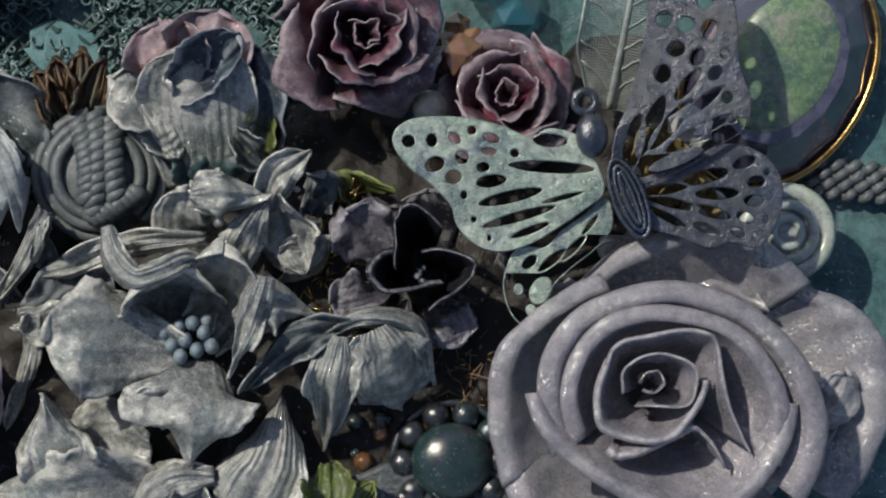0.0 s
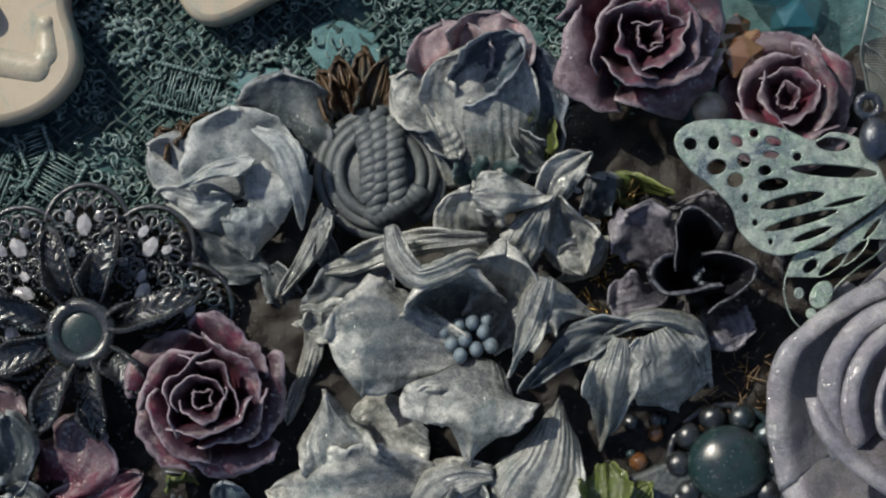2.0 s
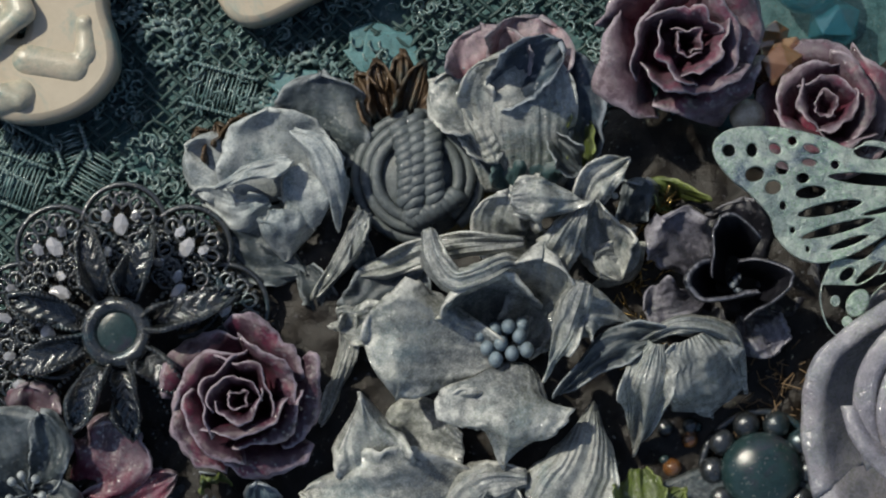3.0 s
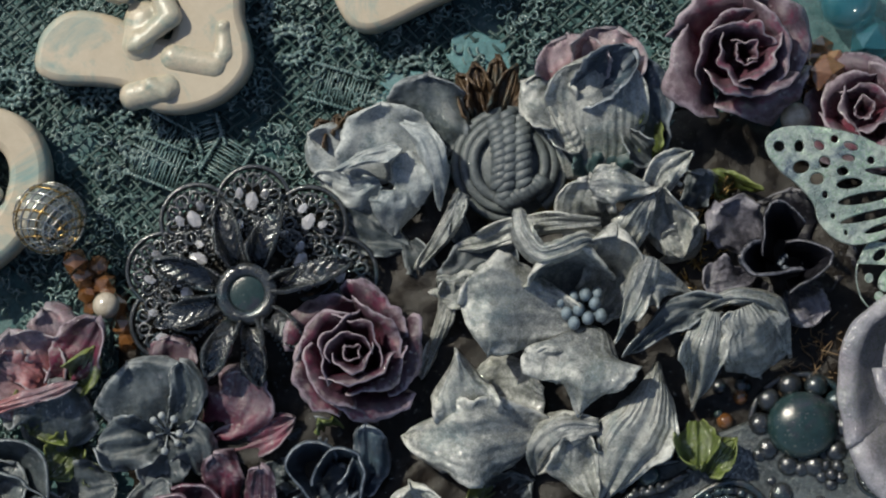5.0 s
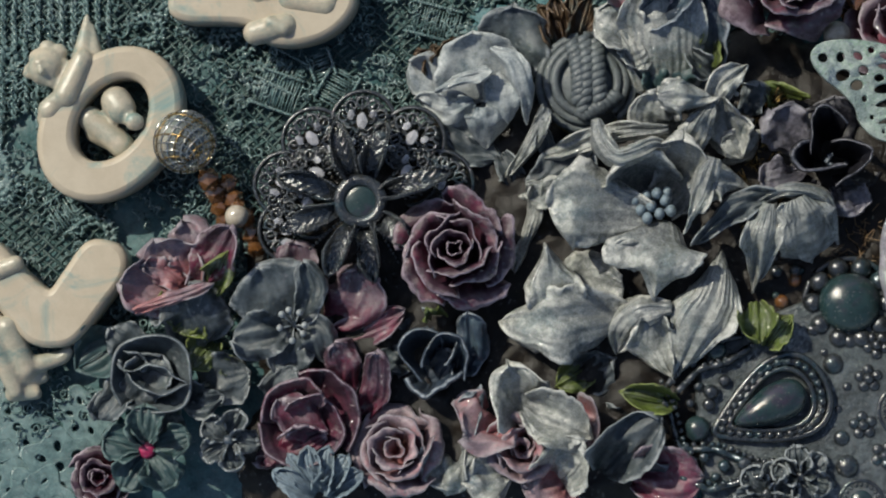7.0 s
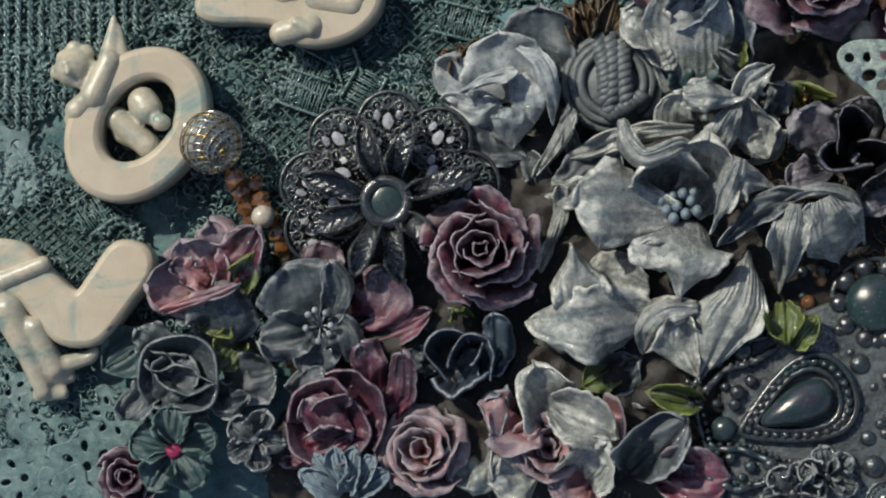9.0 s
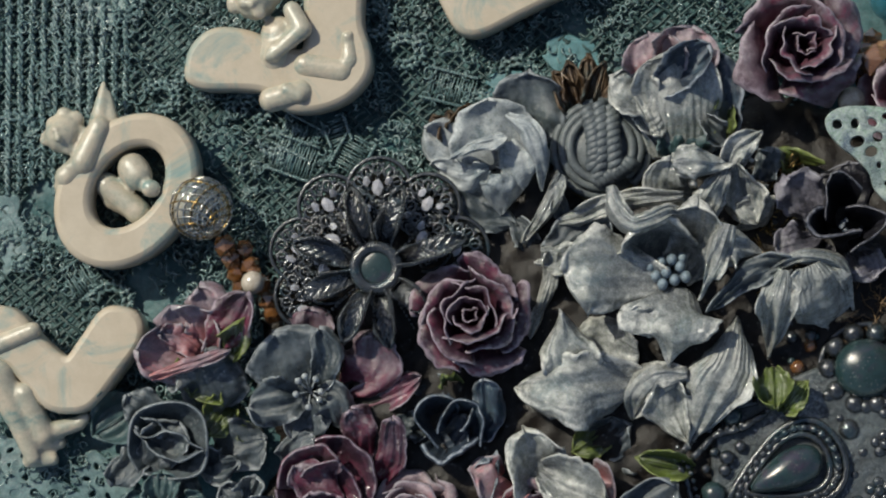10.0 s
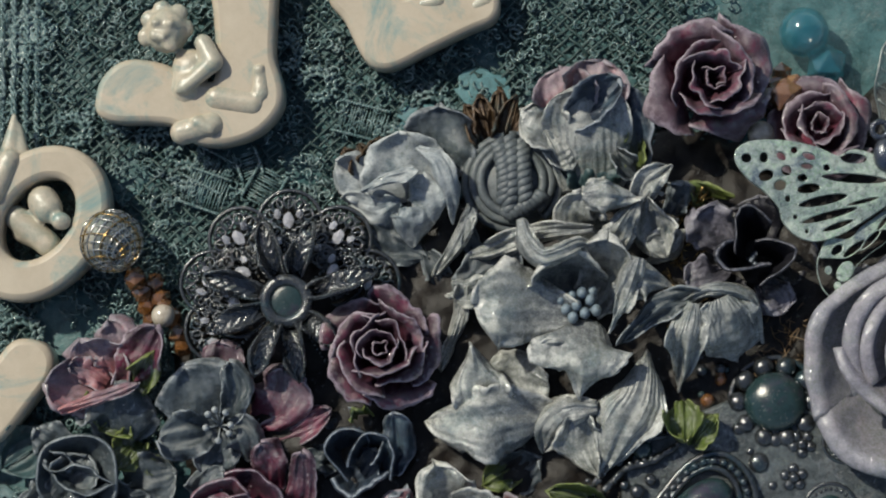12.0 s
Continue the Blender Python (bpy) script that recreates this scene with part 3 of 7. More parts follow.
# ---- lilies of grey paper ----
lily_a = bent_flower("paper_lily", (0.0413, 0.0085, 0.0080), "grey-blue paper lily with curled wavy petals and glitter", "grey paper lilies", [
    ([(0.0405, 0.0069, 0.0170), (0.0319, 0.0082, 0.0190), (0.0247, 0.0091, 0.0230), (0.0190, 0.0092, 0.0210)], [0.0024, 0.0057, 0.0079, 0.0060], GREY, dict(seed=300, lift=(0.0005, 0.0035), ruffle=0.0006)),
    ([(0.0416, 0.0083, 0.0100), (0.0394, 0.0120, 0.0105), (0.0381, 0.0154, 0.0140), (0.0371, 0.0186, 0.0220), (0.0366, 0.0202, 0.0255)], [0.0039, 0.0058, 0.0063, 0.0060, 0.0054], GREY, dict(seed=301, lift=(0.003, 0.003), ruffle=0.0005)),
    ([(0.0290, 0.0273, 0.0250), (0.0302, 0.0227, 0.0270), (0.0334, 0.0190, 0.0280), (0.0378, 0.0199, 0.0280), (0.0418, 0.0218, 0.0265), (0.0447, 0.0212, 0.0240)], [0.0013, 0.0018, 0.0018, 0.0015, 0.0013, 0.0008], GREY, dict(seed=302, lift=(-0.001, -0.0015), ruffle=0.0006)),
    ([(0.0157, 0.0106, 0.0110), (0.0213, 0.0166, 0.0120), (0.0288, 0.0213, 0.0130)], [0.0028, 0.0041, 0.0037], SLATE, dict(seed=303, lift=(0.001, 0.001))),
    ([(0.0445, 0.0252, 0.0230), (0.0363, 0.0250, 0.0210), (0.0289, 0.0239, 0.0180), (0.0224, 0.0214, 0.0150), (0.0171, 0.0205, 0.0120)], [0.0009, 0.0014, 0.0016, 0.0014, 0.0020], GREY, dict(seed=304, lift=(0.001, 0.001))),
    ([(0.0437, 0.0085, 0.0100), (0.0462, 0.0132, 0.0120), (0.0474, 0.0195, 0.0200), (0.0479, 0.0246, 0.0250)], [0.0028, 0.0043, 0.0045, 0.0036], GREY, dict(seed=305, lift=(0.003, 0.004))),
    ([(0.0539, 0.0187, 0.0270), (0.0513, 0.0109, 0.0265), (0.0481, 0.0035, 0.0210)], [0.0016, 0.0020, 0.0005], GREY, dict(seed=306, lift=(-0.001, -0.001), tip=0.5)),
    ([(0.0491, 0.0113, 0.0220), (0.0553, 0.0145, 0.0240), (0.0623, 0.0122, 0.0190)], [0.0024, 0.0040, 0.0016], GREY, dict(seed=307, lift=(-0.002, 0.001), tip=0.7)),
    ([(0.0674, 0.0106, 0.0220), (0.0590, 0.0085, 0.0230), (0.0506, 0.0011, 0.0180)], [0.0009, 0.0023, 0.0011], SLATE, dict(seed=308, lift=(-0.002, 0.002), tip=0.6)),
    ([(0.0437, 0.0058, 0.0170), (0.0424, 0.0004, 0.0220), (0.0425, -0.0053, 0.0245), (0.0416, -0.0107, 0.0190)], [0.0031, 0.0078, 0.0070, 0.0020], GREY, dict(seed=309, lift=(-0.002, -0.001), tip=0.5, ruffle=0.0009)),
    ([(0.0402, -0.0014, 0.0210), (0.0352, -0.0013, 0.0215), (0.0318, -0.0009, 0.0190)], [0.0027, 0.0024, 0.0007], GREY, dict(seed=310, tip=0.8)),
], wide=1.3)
STAMEN_AT = Vector((0.0409, 0.0090, 0.0180))
bent_flower("paper_lily", (0.0519, 0.0282, 0.0080), "grey paper lily with rounded petals folded over", "grey paper lilies", [
    ([(0.0472, 0.0243, 0.0120), (0.0413, 0.0268, 0.0180), (0.0421, 0.0334, 0.0230)], [0.0024, 0.0040, 0.0033], GREY, dict(seed=320, lift=(0.003, 0.001))),
    ([(0.0426, 0.0320, 0.0240), (0.0475, 0.0321, 0.0260), (0.0536, 0.0320, 0.0220)], [0.0023, 0.0036, 0.0016], GREY, dict(seed=321, lift=(-0.001, -0.0015))),
    ([(0.0540, 0.0287, 0.0170), (0.0563, 0.0344, 0.0220), (0.0614, 0.0389, 0.0200)], [0.0013, 0.0027, 0.0013], GREY, dict(seed=322, lift=(0.002, -0.001), tip=0.4)),
    ([(0.0553, 0.0323, 0.0200), (0.0573, 0.0251, 0.0160), (0.0603, 0.0195, 0.0150)], [0.0013, 0.0039, 0.0015], GREY, dict(seed=323, lift=(0.0035, 0.0035))),
    ([(0.0539, 0.0308, 0.0220), (0.0506, 0.0249, 0.0220), (0.0486, 0.0191, 0.0190)], [0.0011, 0.0027, 0.0029], GREY, dict(seed=324, lift=(-0.002, -0.002))),
    ([(0.0615, 0.0290, 0.0120), (0.0641, 0.0354, 0.0150)], [0.0015, 0.0031], SLATE, dict(seed=325, lift=(0.001, 0.001))),
    ([(0.0564, 0.0215, 0.0160), (0.0610, 0.0229, 0.0140), (0.0625, 0.0263, 0.0120)], [0.0028, 0.0024, 0.0011], GREY, dict(seed=326, lift=(0.002, 0.0))),
], wide=1.3)
bent_flower("paper_lily", (0.0707, 0.0022, 0.0080), "grey paper lily leaning over with drooping petals", "grey paper lilies", [
    ([(0.0659, 0.0091, 0.0240), (0.0643, 0.0016, 0.0220), (0.0626, -0.0091, 0.0100)], [0.0018, 0.0036, 0.0013], GREY_STRIPED, dict(seed=340, lift=(-0.0015, -0.001), tip=0.5)),
    ([(0.0714, 0.0102, 0.0240), (0.0736, 0.0044, 0.0220), (0.0755, -0.0027, 0.0120)], [0.0040, 0.0060, 0.0054], GREY_STRIPED, dict(seed=341, lift=(-0.003, 0.0))),
    ([(0.0616, 0.0085, 0.0210), (0.0696, 0.0120, 0.0250), (0.0778, 0.0098, 0.0220), (0.0809, 0.0008, 0.0130)], [0.0007, 0.0014, 0.0016, 0.0007], GREY, dict(seed=342, lift=(-0.001, -0.001))),
], wide=1.2)
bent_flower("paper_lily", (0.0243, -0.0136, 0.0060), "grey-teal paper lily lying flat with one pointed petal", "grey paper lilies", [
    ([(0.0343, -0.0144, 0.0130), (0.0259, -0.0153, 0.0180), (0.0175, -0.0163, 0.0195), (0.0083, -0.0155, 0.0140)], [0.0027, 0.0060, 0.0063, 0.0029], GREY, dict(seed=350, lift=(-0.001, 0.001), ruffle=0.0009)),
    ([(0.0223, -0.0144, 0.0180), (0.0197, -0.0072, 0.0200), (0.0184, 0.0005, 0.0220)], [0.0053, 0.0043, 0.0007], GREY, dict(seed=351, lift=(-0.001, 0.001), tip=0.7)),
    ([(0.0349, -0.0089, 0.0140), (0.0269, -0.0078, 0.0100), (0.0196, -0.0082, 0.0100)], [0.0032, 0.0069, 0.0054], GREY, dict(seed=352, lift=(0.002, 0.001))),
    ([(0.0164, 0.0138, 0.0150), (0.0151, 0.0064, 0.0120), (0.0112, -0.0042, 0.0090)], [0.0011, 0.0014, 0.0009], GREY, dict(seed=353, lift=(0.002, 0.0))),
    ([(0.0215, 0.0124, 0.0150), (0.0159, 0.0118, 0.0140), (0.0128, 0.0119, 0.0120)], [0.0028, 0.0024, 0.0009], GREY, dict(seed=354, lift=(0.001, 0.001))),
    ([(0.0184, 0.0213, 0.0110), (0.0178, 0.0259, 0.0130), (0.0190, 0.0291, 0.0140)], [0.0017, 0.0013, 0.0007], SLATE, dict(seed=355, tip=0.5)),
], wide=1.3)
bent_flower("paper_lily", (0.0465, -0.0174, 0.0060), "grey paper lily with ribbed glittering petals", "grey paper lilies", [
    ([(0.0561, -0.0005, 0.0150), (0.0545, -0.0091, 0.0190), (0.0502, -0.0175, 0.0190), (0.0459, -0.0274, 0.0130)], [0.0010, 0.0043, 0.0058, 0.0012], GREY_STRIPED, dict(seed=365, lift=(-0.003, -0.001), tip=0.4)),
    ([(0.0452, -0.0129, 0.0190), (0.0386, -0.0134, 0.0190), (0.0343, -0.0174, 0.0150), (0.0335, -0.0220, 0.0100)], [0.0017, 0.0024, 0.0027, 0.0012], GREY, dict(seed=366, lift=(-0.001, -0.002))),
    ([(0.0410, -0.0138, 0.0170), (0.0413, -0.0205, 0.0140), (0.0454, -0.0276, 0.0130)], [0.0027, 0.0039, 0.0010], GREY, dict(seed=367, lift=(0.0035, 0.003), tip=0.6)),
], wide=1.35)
for i, (dx, dy) in enumerate(((0, 0), (0.0018, -0.0016), (-0.0022, -0.0008), (0.003, 0.0012), (-0.001, 0.0022), (0.0012, 0.0028), (-0.0034, 0.0014), (0.0042, -0.001), (0.0034, 0.003), (-0.0008, -0.0026))):
    c = STAMEN_AT - lily_a.matrix_basis.translation
    b = ball(c + Vector((dx, dy, 0.0008 * math.sin(i * 3))), 0.00118, 12, (1, 1.15, 1.6))
    part("stamen", b, STAMEN, lily_a, "blue-grey beaded stamen")
    v, f = tube([c + Vector((dx, dy, 0)), c + Vector((dx * 0.4, dy * 0.4, -0.007))], 0.0004)
    part("filament", mesh_of("filament", v, f), STAMEN, lily_a)

# ---- roses ----
def ring_of(*rows):
    return [(c, r * MM, h * MM, over, lp * MM) for c, r, h, over, lp in rows]


big = bent_flower("paper_rose", (0.1170, 0.0001, 0.0050), "large lavender-grey paper rose dusted with glitter", "roses", [
    ([(0.1203, 0.0101, 0.0100), (0.1226, 0.0171, 0.0130), (0.1252, 0.0222, 0.0140)], [0.0097, 0.0147, 0.0121], LAVENDER_OUT, dict(seed=601)),
    ([(0.1293, 0.0015, 0.0090), (0.1394, 0.0000, 0.0110), (0.1482, -0.0015, 0.0120)], [0.0097, 0.0161, 0.0128], LAVENDER_OUT, dict(seed=602)),
    ([(0.1109, -0.0072, 0.0090), (0.1047, -0.0121, 0.0110), (0.0994, -0.0171, 0.0110)], [0.0097, 0.0148, 0.0109], LAVENDER_OUT, dict(seed=603)),
    ([(0.1199, -0.0099, 0.0090), (0.1220, -0.0176, 0.0110), (0.1231, -0.0247, 0.0110)], [0.0097, 0.0167, 0.0135], LAVENDER_OUT, dict(seed=604)),
    ([(0.1098, 0.0039, 0.0090), (0.1025, 0.0053, 0.0120), (0.0966, 0.0054, 0.0130)], [0.0078, 0.0122, 0.0096], LAVENDER_OUT, dict(seed=605)),
    ([(0.1402, -0.0032, 0.0130), (0.1452, -0.0026, 0.0160), (0.1473, 0.0018, 0.0170)], [0.0032, 0.0050, 0.0038], LAVENDER_OUT, dict(seed=606)),
])
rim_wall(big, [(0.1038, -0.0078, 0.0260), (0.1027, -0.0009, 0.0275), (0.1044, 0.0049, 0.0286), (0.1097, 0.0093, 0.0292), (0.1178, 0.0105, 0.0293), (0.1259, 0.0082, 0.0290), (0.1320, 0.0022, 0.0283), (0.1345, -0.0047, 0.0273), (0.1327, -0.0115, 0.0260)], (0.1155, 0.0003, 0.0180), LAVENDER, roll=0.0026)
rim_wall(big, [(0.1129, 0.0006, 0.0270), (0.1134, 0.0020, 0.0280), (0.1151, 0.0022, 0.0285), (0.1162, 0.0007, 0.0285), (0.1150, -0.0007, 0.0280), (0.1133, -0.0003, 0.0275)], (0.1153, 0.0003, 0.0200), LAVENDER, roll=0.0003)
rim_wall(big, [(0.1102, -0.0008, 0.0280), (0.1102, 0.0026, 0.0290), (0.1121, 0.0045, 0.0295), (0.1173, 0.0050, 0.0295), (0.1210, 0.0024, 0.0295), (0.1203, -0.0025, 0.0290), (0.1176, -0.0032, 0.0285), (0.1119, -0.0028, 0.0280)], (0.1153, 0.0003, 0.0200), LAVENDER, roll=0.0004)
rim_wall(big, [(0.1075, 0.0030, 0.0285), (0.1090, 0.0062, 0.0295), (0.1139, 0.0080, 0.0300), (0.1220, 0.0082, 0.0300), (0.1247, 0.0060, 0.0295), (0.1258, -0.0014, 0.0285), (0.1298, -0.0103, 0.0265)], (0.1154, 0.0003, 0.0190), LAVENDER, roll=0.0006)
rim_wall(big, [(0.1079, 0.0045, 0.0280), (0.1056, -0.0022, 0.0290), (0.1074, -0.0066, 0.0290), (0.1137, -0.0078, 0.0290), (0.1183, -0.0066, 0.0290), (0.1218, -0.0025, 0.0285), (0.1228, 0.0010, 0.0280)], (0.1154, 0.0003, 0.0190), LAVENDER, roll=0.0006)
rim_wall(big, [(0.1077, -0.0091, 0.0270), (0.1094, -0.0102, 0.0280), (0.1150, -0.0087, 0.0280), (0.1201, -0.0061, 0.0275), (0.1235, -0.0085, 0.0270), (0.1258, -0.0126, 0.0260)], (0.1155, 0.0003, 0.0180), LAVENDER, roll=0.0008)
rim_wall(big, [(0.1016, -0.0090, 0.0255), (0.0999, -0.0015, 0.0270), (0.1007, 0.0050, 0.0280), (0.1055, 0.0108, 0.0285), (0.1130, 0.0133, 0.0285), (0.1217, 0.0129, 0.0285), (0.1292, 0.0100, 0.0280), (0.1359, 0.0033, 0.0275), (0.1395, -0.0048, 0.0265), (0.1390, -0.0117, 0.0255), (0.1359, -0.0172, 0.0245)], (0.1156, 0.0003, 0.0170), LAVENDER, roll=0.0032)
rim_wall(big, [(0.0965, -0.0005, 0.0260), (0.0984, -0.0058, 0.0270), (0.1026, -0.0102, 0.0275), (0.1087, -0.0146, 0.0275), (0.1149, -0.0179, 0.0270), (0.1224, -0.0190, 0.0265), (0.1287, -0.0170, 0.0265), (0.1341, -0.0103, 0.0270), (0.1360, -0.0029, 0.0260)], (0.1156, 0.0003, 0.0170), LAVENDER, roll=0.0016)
rim_wall(big, [(0.0939, -0.0141, 0.0180), (0.0921, -0.0052, 0.0200), (0.0934, 0.0042, 0.0220), (0.0991, 0.0110, 0.0230), (0.1088, 0.0158, 0.0220)], (0.1166, 0.0002, 0.0090), LAVENDER_OUT, roll=0.0032)
rim_wall(big, [(0.1041, 0.0129, 0.0170), (0.1104, 0.0190, 0.0190), (0.1193, 0.0223, 0.0200), (0.1269, 0.0231, 0.0200), (0.1347, 0.0202, 0.0190), (0.1393, 0.0144, 0.0170)], (0.1167, 0.0001, 0.0080), LAVENDER_OUT, roll=0.0030)
rim_wall(big, [(0.1392, 0.0142, 0.0140), (0.1467, 0.0117, 0.0150), (0.1519, 0.0043, 0.0155), (0.1525, -0.0047, 0.0155), (0.1493, -0.0123, 0.0150), (0.1441, -0.0186, 0.0140)], (0.1167, 0.0001, 0.0080), LAVENDER_OUT, roll=0.0030)
rim_wall(big, [(0.0934, -0.0110, 0.0170), (0.0966, -0.0191, 0.0190), (0.1042, -0.0243, 0.0200), (0.1143, -0.0264, 0.0200), (0.1270, -0.0248, 0.0200), (0.1369, -0.0201, 0.0180)], (0.1167, 0.0001, 0.0080), LAVENDER_OUT, roll=0.0030)
rose("paper_rose", (-0.0008, -0.0003, 0.0080), 0.0135, 0.019, PURPLE, "small dark purple paper rose with pale brushed edges", turn=(0, 0, 90), seed=7, wave=0.09, pinch=0.28,
     layers=ring_of((2, 1.9, 18.5, 1.2, 0), (2, 4.6, 19.5, 1.15, 0.3), (3, 7.4, 18.5, 1.2, 0.6), (4, 10.0, 15.5, 1.2, 1.4), (5, 12.2, 11, 1.2, 2.0)))
rose("paper_rose", (0.0682, 0.0583, 0.0060), 0.0150, 0.020, MAUVE, "mauve and crimson paper rose with silvery brushed petals", turn=(8, 4, 40), seed=11, wave=0.09, pinch=0.34,
     layers=ring_of((2, 3.0, 18.5, 1.2, 0.2), (3, 6.6, 20, 1.15, 0.6), (3, 10.0, 18.5, 1.15, 1.2), (4, 13.4, 13, 1.2, 3.0)))
rose("paper_rose", (0.0934, 0.0468, 0.0040), 0.0140, 0.014, MAUVE, "dusky mauve paper rose half under the butterfly", turn=(-6, 0, 0), seed=15, wave=0.06,
     layers=ring_of((2, 2.4, 12, 1.2, 0.2), (3, 5.6, 13.5, 1.15, 0.6), (3, 9.0, 12, 1.2, 1.6), (4, 12.4, 8, 1.25, 2.2)))
bent_flower("paper_rose", (0.0028, 0.0336, 0.0060), "pale silver-white paper rose with broad smooth petals", "roses", [
    ([(0.0096, 0.0373, 0.0080), (0.0107, 0.0455, 0.0110), (0.0112, 0.0533, 0.0130)], [0.0056, 0.0082, 0.0061], SLATE, dict(seed=380, lift=(0.001, 0.001), crease=0.5)),
    ([(0.0050, 0.0288, 0.0080), (0.0037, 0.0385, 0.0110), (0.0026, 0.0470, 0.0150)], [0.0056, 0.0100, 0.0072], PALE, dict(seed=381, lift=(0.0015, 0.002), crease=0.5)),
    ([(0.0007, 0.0330, 0.0080), (-0.0058, 0.0375, 0.0100), (-0.0116, 0.0412, 0.0110)], [0.0043, 0.0054, 0.0039], PALE, dict(seed=382, lift=(0.001, 0.002), crease=0.5)),
    ([(0.0068, 0.0434, 0.0190), (0.0113, 0.0400, 0.0205), (0.0137, 0.0334, 0.0185), (0.0142, 0.0279, 0.0130)], [0.0013, 0.0025, 0.0026, 0.0011], PALE, dict(seed=383, lift=(-0.001, -0.001), crease=0.6)),
    ([(-0.0057, 0.0343, 0.0160), (0.0004, 0.0369, 0.0190), (0.0068, 0.0382, 0.0190)], [0.0009, 0.0016, 0.0022], PALE, dict(seed=384, lift=(-0.002, 0.001), crease=0.6)),
    ([(0.0069, 0.0378, 0.0150), (0.0083, 0.0331, 0.0160), (0.0101, 0.0277, 0.0130)], [0.0031, 0.0046, 0.0028], PALE, dict(seed=385, lift=(0.001, -0.001), crease=0.6)),
    ([(0.0052, 0.0308, 0.0155), (0.0055, 0.0275, 0.0150), (0.0051, 0.0226, 0.0090)], [0.0033, 0.0048, 0.0043], PALE, dict(seed=386, lift=(-0.002, -0.001), crease=0.6)),
    ([(0.0027, 0.0320, 0.0140), (-0.0031, 0.0302, 0.0120), (-0.0093, 0.0325, 0.0080)], [0.0015, 0.0032, 0.0024], PALE, dict(seed=387, lift=(-0.001, 0.002), crease=0.6)),
    ([(-0.0053, 0.0277, 0.0090), (0.0004, 0.0231, 0.0090), (0.0079, 0.0203, 0.0080)], [0.0028, 0.0041, 0.0024], SLATE, dict(seed=388, lift=(0.001, 0.0))),
    ([(0.0185, 0.0305, 0.0170), (0.0161, 0.0249, 0.0150), (0.0099, 0.0164, 0.0090)], [0.0015, 0.0022, 0.0015], GREY, dict(seed=389, lift=(0.002, -0.001), tip=0.4)),
    ([(0.0079, 0.0213, 0.0080), (0.0108, 0.0157, 0.0080), (0.0098, 0.0128, 0.0070)], [0.0019, 0.0028, 0.0019], SLATE, dict(seed=390, lift=(0.001, 0.001))),
], wide=1.05)
slate = bent_flower("paper_rose", (-0.0710, -0.0277, 0.0020), "slate grey paper rose with a tight square heart", "roses", [
    ([(-0.0703, -0.0246, 0.0080), (-0.0742, -0.0202, 0.0100), (-0.0778, -0.0169, 0.0100)], [0.0035, 0.0049, 0.0035], SLATE, dict(seed=460)),
    ([(-0.0740, -0.0290, 0.0070), (-0.0778, -0.0326, 0.0080), (-0.0813, -0.0370, 0.0070)], [0.0030, 0.0040, 0.0030], SLATE, dict(seed=461)),
    ([(-0.0622, -0.0308, 0.0080), (-0.0573, -0.0329, 0.0100), (-0.0531, -0.0316, 0.0090)], [0.0026, 0.0038, 0.0023], SLATE, dict(seed=462, tip=0.4)),
    ([(-0.0590, -0.0290, 0.0060), (-0.0524, -0.0281, 0.0080), (-0.0471, -0.0268, 0.0080)], [0.0044, 0.0058, 0.0042], SLATE, dict(seed=463)),
    ([(-0.0688, -0.0326, 0.0060), (-0.0661, -0.0379, 0.0060), (-0.0627, -0.0414, 0.0050)], [0.0035, 0.0044, 0.0026], SLATE, dict(seed=464)),
    ([(-0.0734, -0.0325, 0.0100), (-0.0695, -0.0285, 0.0115), (-0.0659, -0.0228, 0.0120)], [0.0035, 0.0054, 0.0049], SLATE, dict(seed=465)),
])
rim_wall(slate, [(-0.0747, -0.0338, 0.0120), (-0.0768, -0.0285, 0.0140), (-0.0747, -0.0213, 0.0155), (-0.0652, -0.0188, 0.0155), (-0.0607, -0.0218, 0.0150), (-0.0595, -0.0281, 0.0145), (-0.0613, -0.0335, 0.0135), (-0.0674, -0.0351, 0.0130), (-0.0735, -0.0340, 0.0125)], (-0.0695, -0.0280, 0.0080), SLATE)
rim_wall(slate, [(-0.0752, -0.0237, 0.0140), (-0.0729, -0.0263, 0.0155), (-0.0668, -0.0253, 0.0165), (-0.0601, -0.0287, 0.0155)], (-0.0685, -0.0281, 0.0100), SLATE)
rim_wall(slate, [(-0.0600, -0.0291, 0.0150), (-0.0651, -0.0310, 0.0160), (-0.0696, -0.0298, 0.0155), (-0.0732, -0.0265, 0.0145)], (-0.0685, -0.0277, 0.0100), SLATE)
rim_wall(slate, [(-0.0738, -0.0221, 0.0145), (-0.0705, -0.0227, 0.0155), (-0.0688, -0.0246, 0.0150), (-0.0699, -0.0265, 0.0140)], (-0.0685, -0.0272, 0.0100), SLATE)
